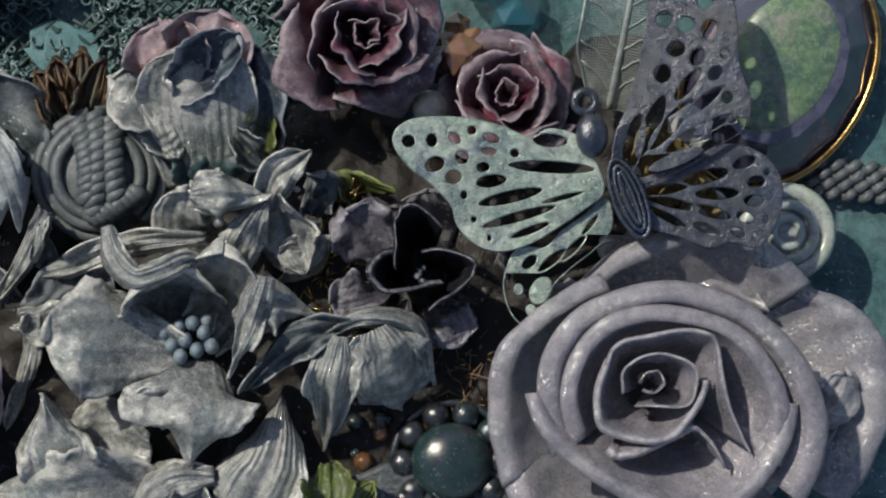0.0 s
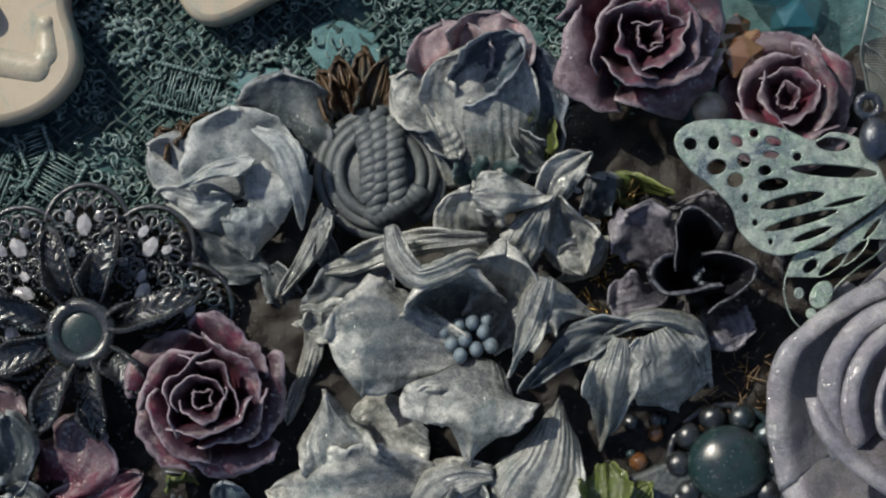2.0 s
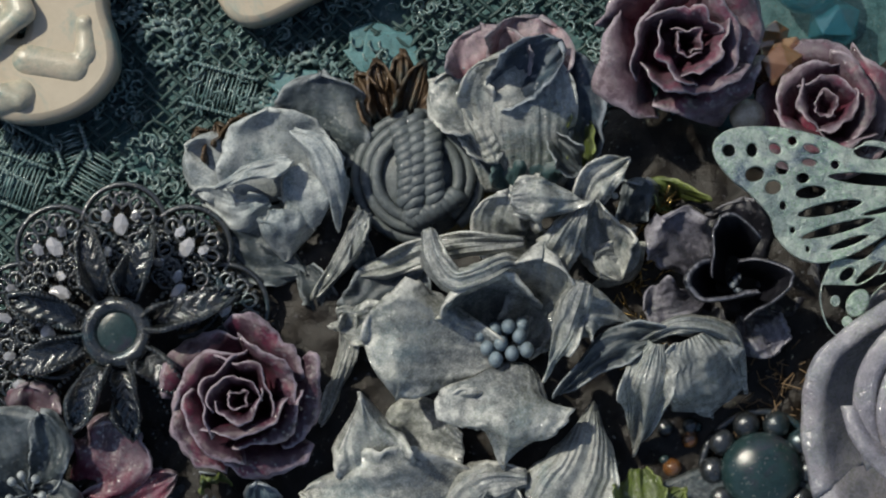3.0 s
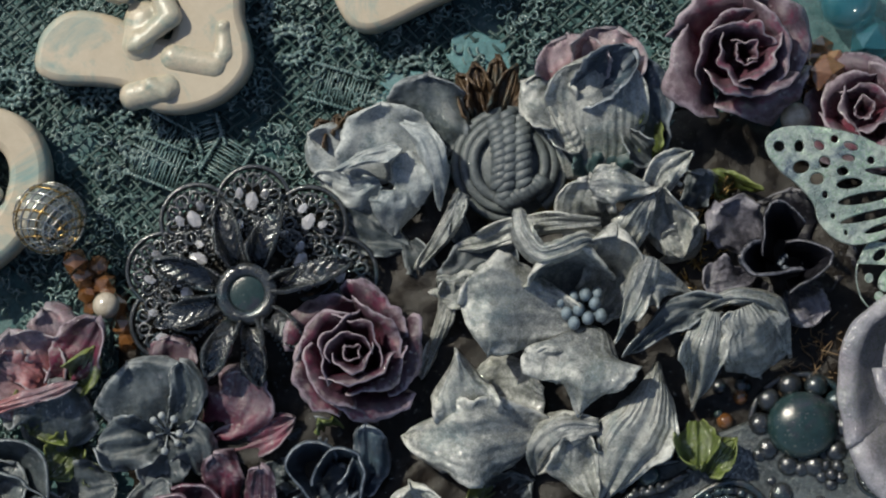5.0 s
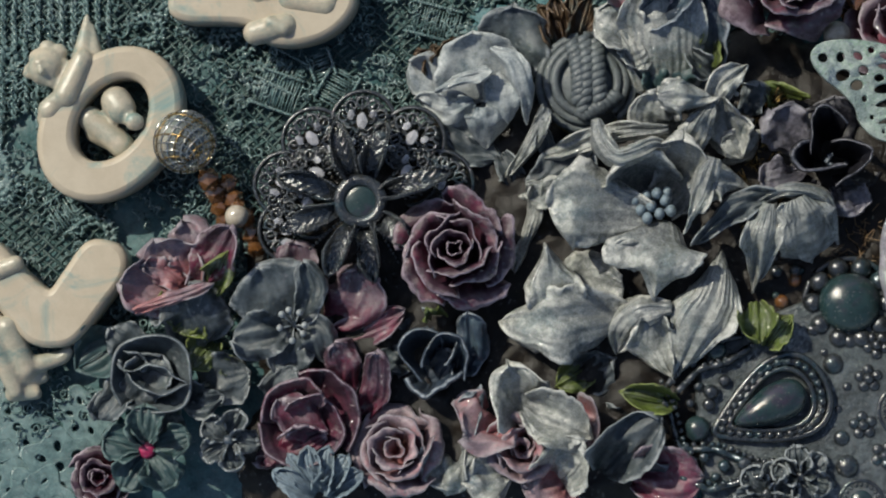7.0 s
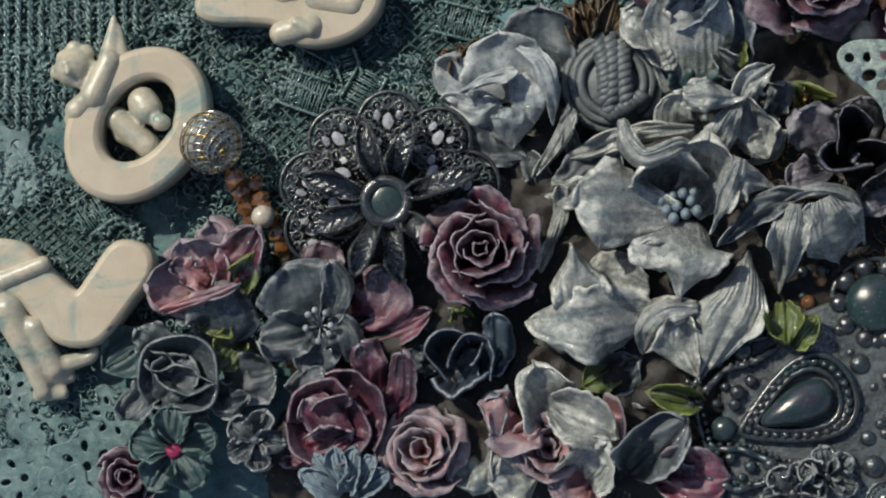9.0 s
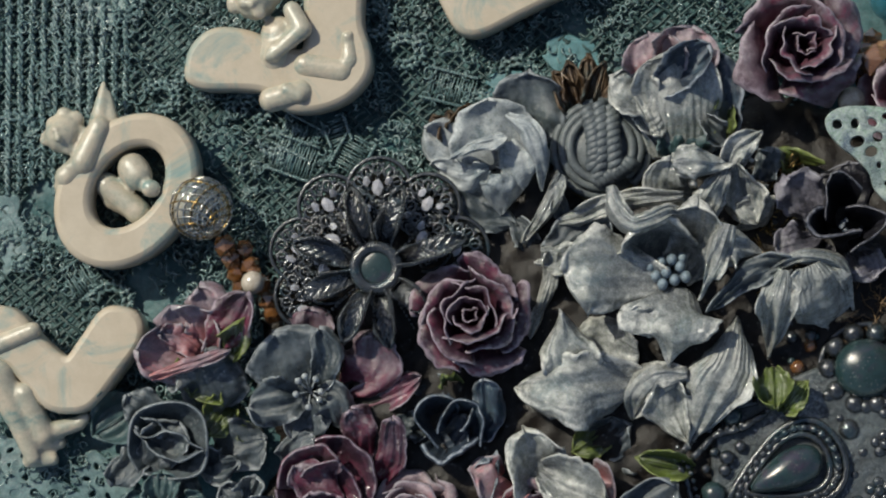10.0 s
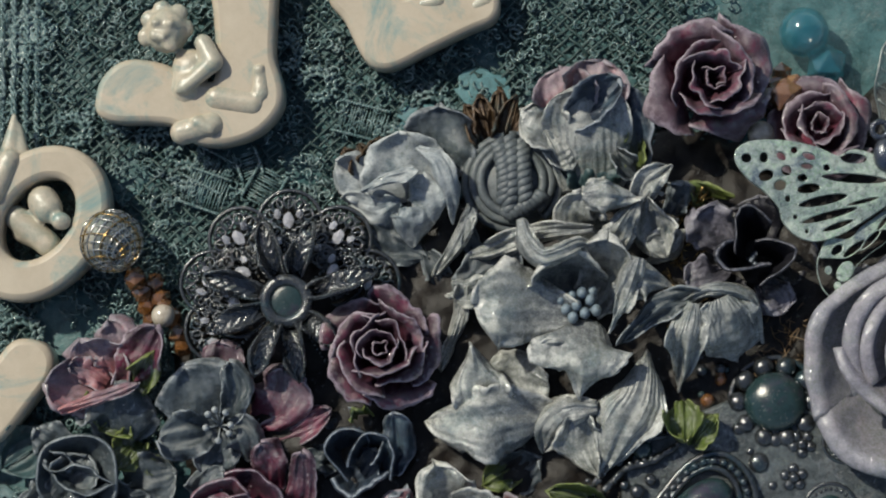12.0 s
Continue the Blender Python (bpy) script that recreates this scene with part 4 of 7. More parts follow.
plum = bent_flower("paper_rose", (-0.0371, -0.0379, 0.0030), "purple paper rose with crimson shaded petals", "roses", [
    ([(-0.0221, -0.0359, 0.0090), (-0.0190, -0.0298, 0.0130), (-0.0184, -0.0221, 0.0160)], [0.0028, 0.0036, 0.0031], PURPLE, dict(seed=480)),
    ([(-0.0267, -0.0307, 0.0080), (-0.0262, -0.0254, 0.0120), (-0.0277, -0.0202, 0.0140)], [0.0035, 0.0043, 0.0035], PURPLE, dict(seed=481)),
    ([(-0.0426, -0.0325, 0.0080), (-0.0405, -0.0290, 0.0100), (-0.0358, -0.0263, 0.0120)], [0.0026, 0.0035, 0.0035], SLATE, dict(seed=482)),
    ([(-0.0408, -0.0430, 0.0080), (-0.0434, -0.0448, 0.0080), (-0.0454, -0.0457, 0.0070)], [0.0035, 0.0035, 0.0026], PURPLE, dict(seed=483)),
    ([(-0.0315, -0.0411, 0.0110), (-0.0356, -0.0367, 0.0135), (-0.0398, -0.0324, 0.0150)], [0.0038, 0.0050, 0.0038], MAUVE, dict(seed=484)),
    ([(-0.0396, -0.0447, 0.0100), (-0.0349, -0.0428, 0.0120), (-0.0296, -0.0402, 0.0120)], [0.0035, 0.0038, 0.0029], PURPLE, dict(seed=485)),
])
rim_wall(plum, [(-0.0437, -0.0376, 0.0130), (-0.0427, -0.0324, 0.0155), (-0.0387, -0.0290, 0.0165), (-0.0334, -0.0285, 0.0170), (-0.0298, -0.0316, 0.0160)], (-0.0362, -0.0377, 0.0090), MAUVE)
rim_wall(plum, [(-0.0298, -0.0323, 0.0160), (-0.0266, -0.0358, 0.0150), (-0.0262, -0.0410, 0.0140), (-0.0312, -0.0461, 0.0135), (-0.0374, -0.0468, 0.0130), (-0.0426, -0.0437, 0.0125), (-0.0441, -0.0376, 0.0130)], (-0.0362, -0.0377, 0.0090), PURPLE)
rim_wall(plum, [(-0.0355, -0.0270, 0.0145), (-0.0292, -0.0264, 0.0160), (-0.0238, -0.0306, 0.0155), (-0.0226, -0.0375, 0.0140), (-0.0251, -0.0436, 0.0130)], (-0.0355, -0.0369, 0.0080), PURPLE)
rim_wall(plum, [(-0.0383, -0.0349, 0.0160), (-0.0350, -0.0323, 0.0180), (-0.0302, -0.0316, 0.0180), (-0.0297, -0.0337, 0.0170)], (-0.0351, -0.0368, 0.0110), MAUVE)
rim_wall(plum, [(-0.0397, -0.0406, 0.0150), (-0.0350, -0.0379, 0.0175), (-0.0294, -0.0392, 0.0165)], (-0.0355, -0.0372, 0.0110), MAUVE)
navy = bent_flower("paper_rose", (-0.0068, -0.0246, 0.0040), "navy blue paper rose with pale petal edges", "roses", [
    ([(-0.0006, -0.0263, 0.0090), (0.0021, -0.0211, 0.0140), (0.0015, -0.0135, 0.0170)], [0.0023, 0.0038, 0.0029], NAVY, dict(seed=500)),
    ([(-0.0126, -0.0237, 0.0080), (-0.0150, -0.0241, 0.0100), (-0.0182, -0.0246, 0.0090)], [0.0023, 0.0035, 0.0026], SLATE, dict(seed=501)),
    ([(-0.0091, -0.0193, 0.0070), (-0.0091, -0.0149, 0.0080), (-0.0091, -0.0127, 0.0080)], [0.0035, 0.0052, 0.0035], NAVY, dict(seed=502)),
    ([(-0.0090, -0.0289, 0.0080), (-0.0054, -0.0254, 0.0100), (-0.0027, -0.0219, 0.0110)], [0.0026, 0.0035, 0.0026], NAVY, dict(seed=503)),
])
rim_wall(navy, [(-0.0084, -0.0282, 0.0150), (-0.0122, -0.0241, 0.0165), (-0.0131, -0.0202, 0.0170), (-0.0095, -0.0176, 0.0175), (-0.0051, -0.0182, 0.0170), (-0.0040, -0.0202, 0.0160)], (-0.0066, -0.0246, 0.0060), NAVY)
rim_wall(navy, [(-0.0083, -0.0254, 0.0165), (-0.0076, -0.0221, 0.0180), (-0.0046, -0.0187, 0.0185), (-0.0005, -0.0192, 0.0180), (0.0009, -0.0228, 0.0170), (0.0003, -0.0281, 0.0150)], (-0.0057, -0.0246, 0.0060), NAVY)
rim_wall(navy, [(-0.0121, -0.0278, 0.0140), (-0.0083, -0.0316, 0.0155), (-0.0044, -0.0293, 0.0165), (0.0003, -0.0264, 0.0150)], (-0.0066, -0.0250, 0.0060), NAVY)
rose("paper_rose", (-0.0138, -0.0452, 0.0020), 0.0108, 0.015, PINK, "pink and grey crumpled paper rose", turn=(-10, 0, 20), seed=35, wave=0.10,
     layers=ring_of((2, 2.8, 14, 1.4, 0.2), (3, 5.8, 15, 1.3, 0.6), (3, 8.6, 13.5, 1.3, 1.0), (4, 11.0, 10, 1.25, 1.8)))
loose = rose("paper_rose", (0.0129, -0.0430, 0.0020), 0.0120, 0.013, PINK, "open pink-grey paper rose with loose petals", turn=(0, 0, 250), seed=39, wave=0.08,
     layers=ring_of((2, 2.6, 11, 1.4, 0.3), (3, 5.4, 13, 1.25, 0.8), (3, 8.6, 11, 1.25, 1.5)))
for i, (bx, tx, w, mt) in enumerate((((0.0071, -0.0358, 0.0080), (0.0002, -0.0405, 0.0160), 0.016, PINK), ((0.0145, -0.0358, 0.0080), (0.0101, -0.0241, 0.0180), 0.013, GREY), ((0.0135, -0.0333, 0.0120), (0.0281, -0.0404, 0.0160), 0.012, GREY), ((0.0207, -0.0493, 0.0080), (0.0264, -0.0410, 0.0180), 0.012, GREY_STRIPED), ((0.0305, -0.0480, 0.0080), (0.0432, -0.0355, 0.0180), 0.012, SLATE), ((0.0366, -0.0492, 0.0080), (0.0522, -0.0488, 0.0140), 0.014, MAUVE), ((0.0096, -0.0469, 0.0080), (-0.0000, -0.0504, 0.0120), 0.014, GREY), ((0.0021, -0.0334, 0.0060), (0.0037, -0.0296, 0.0120), 0.006, NAVY), ((0.0218, -0.0506, 0.0060), (0.0146, -0.0553, 0.0100), 0.016, PINK), ((-0.0030, -0.0434, 0.0050), (-0.0038, -0.0530, 0.0100), 0.012, GREY), ((0.0390, -0.0530, 0.0050), (0.0487, -0.0551, 0.0100), 0.016, SLATE), ((0.0244, -0.0358, 0.0080), (0.0293, -0.0417, 0.0140), 0.010, PINK))):
    petal(loose, bx, tx, w, mt, rise=0.002, cup=0.003, wave=0.002, seed=100 + i, point=0.3)
bent_flower("paper_rose", (-0.0615, -0.0086, 0.0030), "pink paper rose with grey brushed lips", "roses", [
    ([(-0.0572, -0.0057, 0.0090), (-0.0589, 0.0004, 0.0120), (-0.0611, 0.0064, 0.0140)], [0.0023, 0.0049, 0.0041], PINK, dict(seed=440, lift=(0.002, 0.002))),
    ([(-0.0582, -0.0070, 0.0110), (-0.0538, -0.0012, 0.0150), (-0.0499, 0.0054, 0.0170)], [0.0017, 0.0045, 0.0038], PURPLE, dict(seed=441, lift=(0.003, 0.002))),
    ([(-0.0593, -0.0074, 0.0100), (-0.0639, -0.0023, 0.0130), (-0.0672, 0.0024, 0.0160)], [0.0023, 0.0054, 0.0050], PINK, dict(seed=442, lift=(0.002, 0.003))),
    ([(-0.0601, -0.0083, 0.0100), (-0.0673, -0.0084, 0.0120), (-0.0750, -0.0071, 0.0150)], [0.0024, 0.0057, 0.0048], PINK, dict(seed=443, lift=(0.003, 0.003))),
    ([(-0.0713, -0.0131, 0.0170), (-0.0625, -0.0103, 0.0185), (-0.0539, -0.0072, 0.0160)], [0.0010, 0.0014, 0.0010], PINK, dict(seed=444, lift=(-0.001, -0.001))),
    ([(-0.0619, -0.0102, 0.0170), (-0.0594, -0.0145, 0.0140), (-0.0593, -0.0215, 0.0070)], [0.0043, 0.0073, 0.0054], SLATE, dict(seed=445, lift=(-0.001, -0.001))),
    ([(-0.0616, -0.0071, 0.0120), (-0.0656, -0.0045, 0.0140), (-0.0698, -0.0036, 0.0150)], [0.0017, 0.0026, 0.0019], PINK, dict(seed=446, lift=(0.002, 0.001))),
], wide=1.15)
rose("paper_rose", (-0.0808, -0.0497, 0.0000), 0.0085, 0.009, PURPLE, "small purple paper rose under a metal blossom", seed=47, wave=0.08,
     layers=ring_of((2, 2.2, 8.5, 1.4, 0.2), (3, 4.6, 9, 1.3, 0.6), (4, 7.4, 6, 1.3, 1.4)))

# the grey bud on its side: a wrapped cup with a rolled dark lip, torn skirt and sepals
bud = thing("rose_bud", (0.0431, 0.0427, 0.0080), "grey rose bud lying on its side with green sepals", "flower", "buds")
for i, (bx, tx, w, mt, kw) in enumerate((
        ((0.0442, 0.0340, 0.0120), (0.0428, 0.0573, 0.0200), 0.0190, GREY_STRIPED, dict(rise=0.003, cup=-0.004, narrow=0.75, point=0.0, roll=0.002)),
        ((0.0441, 0.0347, 0.0100), (0.0336, 0.0546, 0.0160), 0.0090, SLATE, dict(rise=0.003, cup=-0.003, narrow=0.5, point=0.1)),
        ((0.0505, 0.0345, 0.0090), (0.0524, 0.0573, 0.0160), 0.0120, NAVY, dict(rise=0.003, cup=-0.003, narrow=0.5, point=0.1)),
        ((0.0399, 0.0483, 0.0160), (0.0507, 0.0581, 0.0200), 0.0080, NAVY, dict(rise=0.002, cup=0.002, narrow=0.5, point=0.0)),
        ((0.0379, 0.0453, 0.0140), (0.0291, 0.0519, 0.0160), 0.0110, GREY, dict(rise=0.002, cup=0.001, narrow=0.4, point=0.6)),
        ((0.0397, 0.0507, 0.0130), (0.0373, 0.0610, 0.0170), 0.0140, PINK, dict(rise=0.002, cup=0.003, narrow=0.5, point=0.1)),
        ((0.0442, 0.0515, 0.0120), (0.0470, 0.0626, 0.0150), 0.0140, PINK, dict(rise=0.002, cup=0.003, narrow=0.5, point=0.1)),
        ((0.0345, 0.0483, 0.0160), (0.0403, 0.0383, 0.0160), 0.0070, GREY_STRIPED, dict(rise=0.001, cup=-0.001, narrow=0.6, point=0.5)),
        ((0.0452, 0.0418, 0.0150), (0.0447, 0.0336, 0.0120), 0.0110, TEAL_LEAF, dict(rise=0.001, cup=-0.001, narrow=0.9, point=0.0)),
        ((0.0533, 0.0365, 0.0100), (0.0540, 0.0499, 0.0140), 0.0040, MOSS, dict(rise=0.001, narrow=0.6)),
        ((0.0489, 0.0429, 0.0160), (0.0538, 0.0367, 0.0140), 0.0050, SLATE, dict(rise=0.001, narrow=0.4, point=0.7)))):
    petal(bud, bx, tx, w, mt, "sepal" if mt in (MOSS, TEAL_LEAF) else "petal", wave=0.0012, seed=120 + i, **kw)

black = bent_flower("black_flower", (0.0802, 0.0182, 0.0040), "black paper flower with pleated grey outer petals", "black flowers", [
    ([(0.0745, 0.0199, 0.0110), (0.0706, 0.0249, 0.0140), (0.0671, 0.0293, 0.0170)], [0.0013, 0.0042, 0.0048], ASH, dict(seed=400, lift=(0.001, 0.002))),
    ([(0.0736, 0.0171, 0.0110), (0.0689, 0.0152, 0.0140), (0.0646, 0.0144, 0.0140)], [0.0013, 0.0033, 0.0033], ASH, dict(seed=401, lift=(0.002, 0.001))),
    ([(0.0760, 0.0153, 0.0100), (0.0741, 0.0116, 0.0110), (0.0724, 0.0097, 0.0100)], [0.0019, 0.0032, 0.0024], BLACK, dict(seed=402, lift=(0.001, 0.001))),
    ([(0.0805, 0.0144, 0.0110), (0.0832, 0.0107, 0.0140), (0.0849, 0.0073, 0.0140)], [0.0020, 0.0042, 0.0031], ASH, dict(seed=403, lift=(0.001, 0.002))),
    ([(0.0826, 0.0191, 0.0080), (0.0891, 0.0182, 0.0080), (0.0929, 0.0164, 0.0070)], [0.0028, 0.0047, 0.0028], BLACK, dict(seed=404, lift=(0.001, 0.001))),
    ([(0.0798, 0.0228, 0.0080), (0.0806, 0.0293, 0.0100), (0.0805, 0.0329, 0.0110)], [0.0037, 0.0056, 0.0037], BLACK, dict(seed=405, lift=(0.001, 0.001))),
], wide=1.3)
rim_wall(black, [(0.0747, 0.0197, 0.0220), (0.0747, 0.0259, 0.0240), (0.0759, 0.0287, 0.0250), (0.0784, 0.0291, 0.0250), (0.0823, 0.0260, 0.0230)], (0.0800, 0.0180, 0.0080), BLACK)
rim_wall(black, [(0.0746, 0.0225, 0.0220), (0.0721, 0.0214, 0.0240), (0.0710, 0.0189, 0.0245), (0.0725, 0.0164, 0.0240), (0.0768, 0.0164, 0.0230), (0.0817, 0.0176, 0.0220)], (0.0800, 0.0180, 0.0080), BLACK)
rim_wall(black, [(0.0789, 0.0223, 0.0210), (0.0830, 0.0222, 0.0230), (0.0867, 0.0204, 0.0240), (0.0869, 0.0188, 0.0240), (0.0840, 0.0157, 0.0230), (0.0799, 0.0134, 0.0200)], (0.0800, 0.0180, 0.0080), BLACK)
rim_wall(black, [(0.0795, 0.0198, 0.0170), (0.0786, 0.0184, 0.0180), (0.0800, 0.0175, 0.0170)], (0.0800, 0.0180, 0.0080), NAVY)

# flat dark blossom with stamens, and loose mauve petals behind it
dark = bent_flower("paper_blossom", (-0.0379, -0.0162, 0.0040), "dark grey-green open paper blossom with silvery stamens", "open blossoms", [
    ([(-0.0365, -0.0158, 0.0110), (-0.0404, -0.0106, 0.0140), (-0.0444, -0.0039, 0.0170)], [0.0026, 0.0079, 0.0067], SLATE, dict(seed=420, lift=(0.001, 0.002))),
    ([(-0.0376, -0.0169, 0.0110), (-0.0436, -0.0186, 0.0130), (-0.0502, -0.0195, 0.0130)], [0.0024, 0.0047, 0.0043], SLATE, dict(seed=421, lift=(0.001, 0.002))),
    ([(-0.0369, -0.0176, 0.0110), (-0.0376, -0.0224, 0.0110), (-0.0410, -0.0265, 0.0100)], [0.0024, 0.0047, 0.0031], SLATE, dict(seed=422, lift=(0.002, 0.001))),
    ([(-0.0358, -0.0163, 0.0110), (-0.0315, -0.0189, 0.0130), (-0.0304, -0.0241, 0.0100)], [0.0021, 0.0038, 0.0026], SLATE, dict(seed=423, lift=(0.002, 0.001))),
    ([(-0.0350, -0.0150, 0.0120), (-0.0327, -0.0089, 0.0150), (-0.0342, -0.0027, 0.0170)], [0.0019, 0.0031, 0.0027], SLATE, dict(seed=424, lift=(0.002, 0.001))),
], wide=1.15)
BLOSSOM_AT = Vector((-0.0368, -0.0163, 0.0120))
for i in range(7):
    c = BLOSSOM_AT - dark.matrix_basis.translation
    d = Vector((0.0028 * math.cos(i * 2.4), 0.0034 * math.sin(i * 2.4), 0.0035 + 0.001 * math.sin(i)))
    part("stamen", joined_mesh("stamen", [tube([c, c + d], 0.0002, 5), ball_data(c + d, 0.0008, 8, (1, 1, 1.3))]), PALE, dark)
bent_flower("paper_petals", (-0.0270, -0.0158, 0.0060), "loose mauve-grey paper petals tucked under the brooch", "open blossoms", [
    ([(-0.0294, -0.0162, 0.0080), (-0.0236, -0.0106, 0.0120), (-0.0227, -0.0035, 0.0140)], [0.0035, 0.0062, 0.0045], MAUVE, dict(seed=430, lift=(0.001, 0.002))),
    ([(-0.0295, -0.0193, 0.0070), (-0.0204, -0.0169, 0.0090), (-0.0128, -0.0128, 0.0100)], [0.0019, 0.0033, 0.0017], MAUVE, dict(seed=431, lift=(0.001, 0.001))),
    ([(-0.0337, -0.0105, 0.0090), (-0.0359, -0.0036, 0.0120), (-0.0365, 0.0020, 0.0140)], [0.0026, 0.0045, 0.0043], MAUVE, dict(seed=432, lift=(0.001, 0.002))),
], wide=1.15)

# ---- filigree brooch ----
brooch = thing("filigree_brooch", (-0.0218, 0.0105, 0.0040), "dark patinated filigree flower brooch set with rhinestones", "brooch")


def beads_on(path, r, step=None):
    out, gap, run = [], step or r * 2.05, 0.0
    out.append(path[0])
    for a, b in zip(path, path[1:]):
        run += (Vector(b) - Vector(a)).length
        if run >= gap:
            out.append(b)
            run = 0.0
    return [ball_data(Vector(p), r, 7) for p in out]


beadwork = []
for i, (turned, out, lift) in enumerate(((90, 17.5, 0.0062), (128, 17.5, 0.0062), (166, 17.5, 0.0062), (200, 17.0, 0.0060), (52, 17.5, 0.0062), (14, 17.5, 0.0062), (109, 11.5, 0.0072), (147, 11.5, 0.0072), (71, 11.5, 0.0072), (33, 11.5, 0.0072), (183, 11.5, 0.0072))):
    a = radians(turned)
    c = Vector((out * MM * math.cos(a), out * MM * math.sin(a), lift))
    # a domed lobe of open wire scrolls with a beaded border
    rim, chunks = [], []
    for s in range(41):
        t = a - radians(125) + radians(250) * s / 40
        rim.append(c + Vector((7.0 * MM * math.cos(t), 7.0 * MM * math.sin(t), 0.0005)))
    chunks.append(tube(rim, 0.00055, 6))
    inner = [c + (p - c) * 0.8 + Vector((0, 0, 0.0014)) for p in rim]
    lobe = part("lobe", joined_mesh("lobe", chunks), PATINA, brooch)
    part("bead_border", joined_mesh("bead_border", beads_on(inner, 0.00052)), PATINA, lobe)
    for s in range(7):
        t = a - radians(105) + radians(210) * s / 6
        p = c + Vector((4.4 * MM * math.cos(t), 4.4 * MM * math.sin(t), 0.002))
        part("scroll", joined_mesh("scroll", [tube([p * 0.55 + c * 0.45 + Vector((0, 0, 0.001)), p, inner[4 + int(s * 5.3)]], 0.00042, 5)]), PATINA, lobe)
        loop = [p + Vector((1.2 * MM * math.cos(w), 1.2 * MM * math.sin(w), 0.0003)) for w in (2 * math.pi * q / 10 for q in range(10))]
        part("loop", joined_mesh("loop", [tube(loop, 0.00036, 5, True)]), PATINA, lobe)
    for s in range(5):
        t = a - radians(100) + radians(200) * s / 4
        row = [c + Vector((r * MM * math.cos(t), r * MM * math.sin(t), 0.0030 - 0.00016 * r)) for r in np.linspace(1.2, 6.2, 30)]
        beadwork += beads_on(row, 0.00038)
    for s, (rr, w) in enumerate(((0.2, 0.0), (2.9, 1.0), (2.9, -1.0))):
        bm = bmesh.new()
        bmesh.ops.create_icosphere(bm, subdivisions=1, radius=0.0009 if s else 0.0014)
        d = a + w
        bm.transform(Matrix.Translation(c + Vector((rr * MM * math.cos(d), rr * MM * math.sin(d), 0.0034))) @ pose(0, 0, 0, 20 * s, 10, 37 * i) @ Matrix.Diagonal((1, 1.5, 0.45, 1)))
        g = part("rhinestone", bm, STRASS, brooch, "clear rhinestone")
        g.data.polygons.foreach_set("use_smooth", [False] * len(g.data.polygons))
tagged(part("beadwork", joined_mesh("beadwork", beadwork), PATINA, brooch), kind="stuff")
bm = bmesh.new()
bmesh.ops.create_cone(bm, cap_ends=True, segments=40, radius1=0.0215, radius2=0.0150, depth=0.0055)
bmesh.ops.translate(bm, verts=bm.verts, vec=(0, 0, 0.0025))
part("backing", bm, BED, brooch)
for i, (ang, ln) in enumerate(((108, 18.5), (72, 18.5), (18, 21.5), (163, 19.5), (200, 18.5), (246, 18), (280, 18), (320, 16))):
    a = radians(ang)
    d = Vector((math.cos(a), math.sin(a), 0))
    pts, th, uv = petal_mesh(d * 0.0045 + Vector((0, 0, 0.0105)), d * ln * MM + Vector((0, 0, 0.0125)), 0.0047, rise=0.0022, cup=0.0006, wave=0.0, seed=i, th=0.0006, point=0.75, narrow=0.35, chev=0.00022, crease=0.0, n=40, k=19)
    v, f, u = sheet(pts, th, uv)
    leaf = part("leaf_petal", mesh_of("leaf_petal", v, f, u), PATINA, brooch, "embossed dark metal leaf")
    edge = [Vector(p) for p in pts[2:, 0]] + [Vector(p) for p in pts[:1:-1, -1]]
    part("beaded_edge", joined_mesh("beaded_edge", beads_on(edge, 0.00036)), PATINA, leaf)
    if i < 7:
        a2 = radians(ang + 22)
        row = [Vector((math.cos(a2) * r * MM, math.sin(a2) * r * MM, 0.0098)) for r in np.linspace(6, 16, 40)]
        for q in beads_on(row, 0.0005):
            part("bead", mesh_of("bead", *q), PATINA, brooch)
v, f = tube([(4.6 * MM * math.cos(t), 4.6 * MM * math.sin(t), 0.0125) for t in (2 * math.pi * i / 36 for i in range(36))], 0.0014, 10, True)
part("bezel", mesh_of("bezel", v, f), PATINA, brooch)
part("centre_stone", ball((0, 0, 0.0122), 0.0042, 24, (1, 1, 0.22)), CAB, brooch, "dull teal and brown cabochon")

# ---- woven knot button ----
knot = thing("knot_button", (0.0271, 0.0364, 0.0040), "grey braided cord knot with an ochre edge", "button")
KR = 0.0108


def on_dome(x, y, lift=0.0):
    d = min(1.0, math.hypot(x, y) / KR)
    return Vector((x, y, 0.004 + 0.0075 * math.sqrt(max(0.0, 1 - d * d * 0.92)) + lift))


part("core", ball((0, 0, 0.004), KR * 0.98, 32, (1, 1, 0.6)), CORD, knot)
part("edge", ball((0.0012, -0.0006, 0.003), KR * 1.07, 32, (1, 1, 0.4)), OCHRE, knot, "ochre painted rim")


def cord(path, r=0.00105):
    v, f = tube(path, r, 8)
    return part("cord", mesh_of("cord", v, f), CORD, knot)


for rr in (10.2, 8.5, 6.9):
    cord([on_dome(rr * MM * math.cos(radians(t)), rr * MM * math.sin(radians(t))) for t in range(100, 292, 6)])
for rr in (10.2, 8.4, 6.7):
    cord([on_dome(rr * MM * math.cos(radians(t)), rr * MM * math.sin(radians(t))) for t in range(-50, 96, 6)])


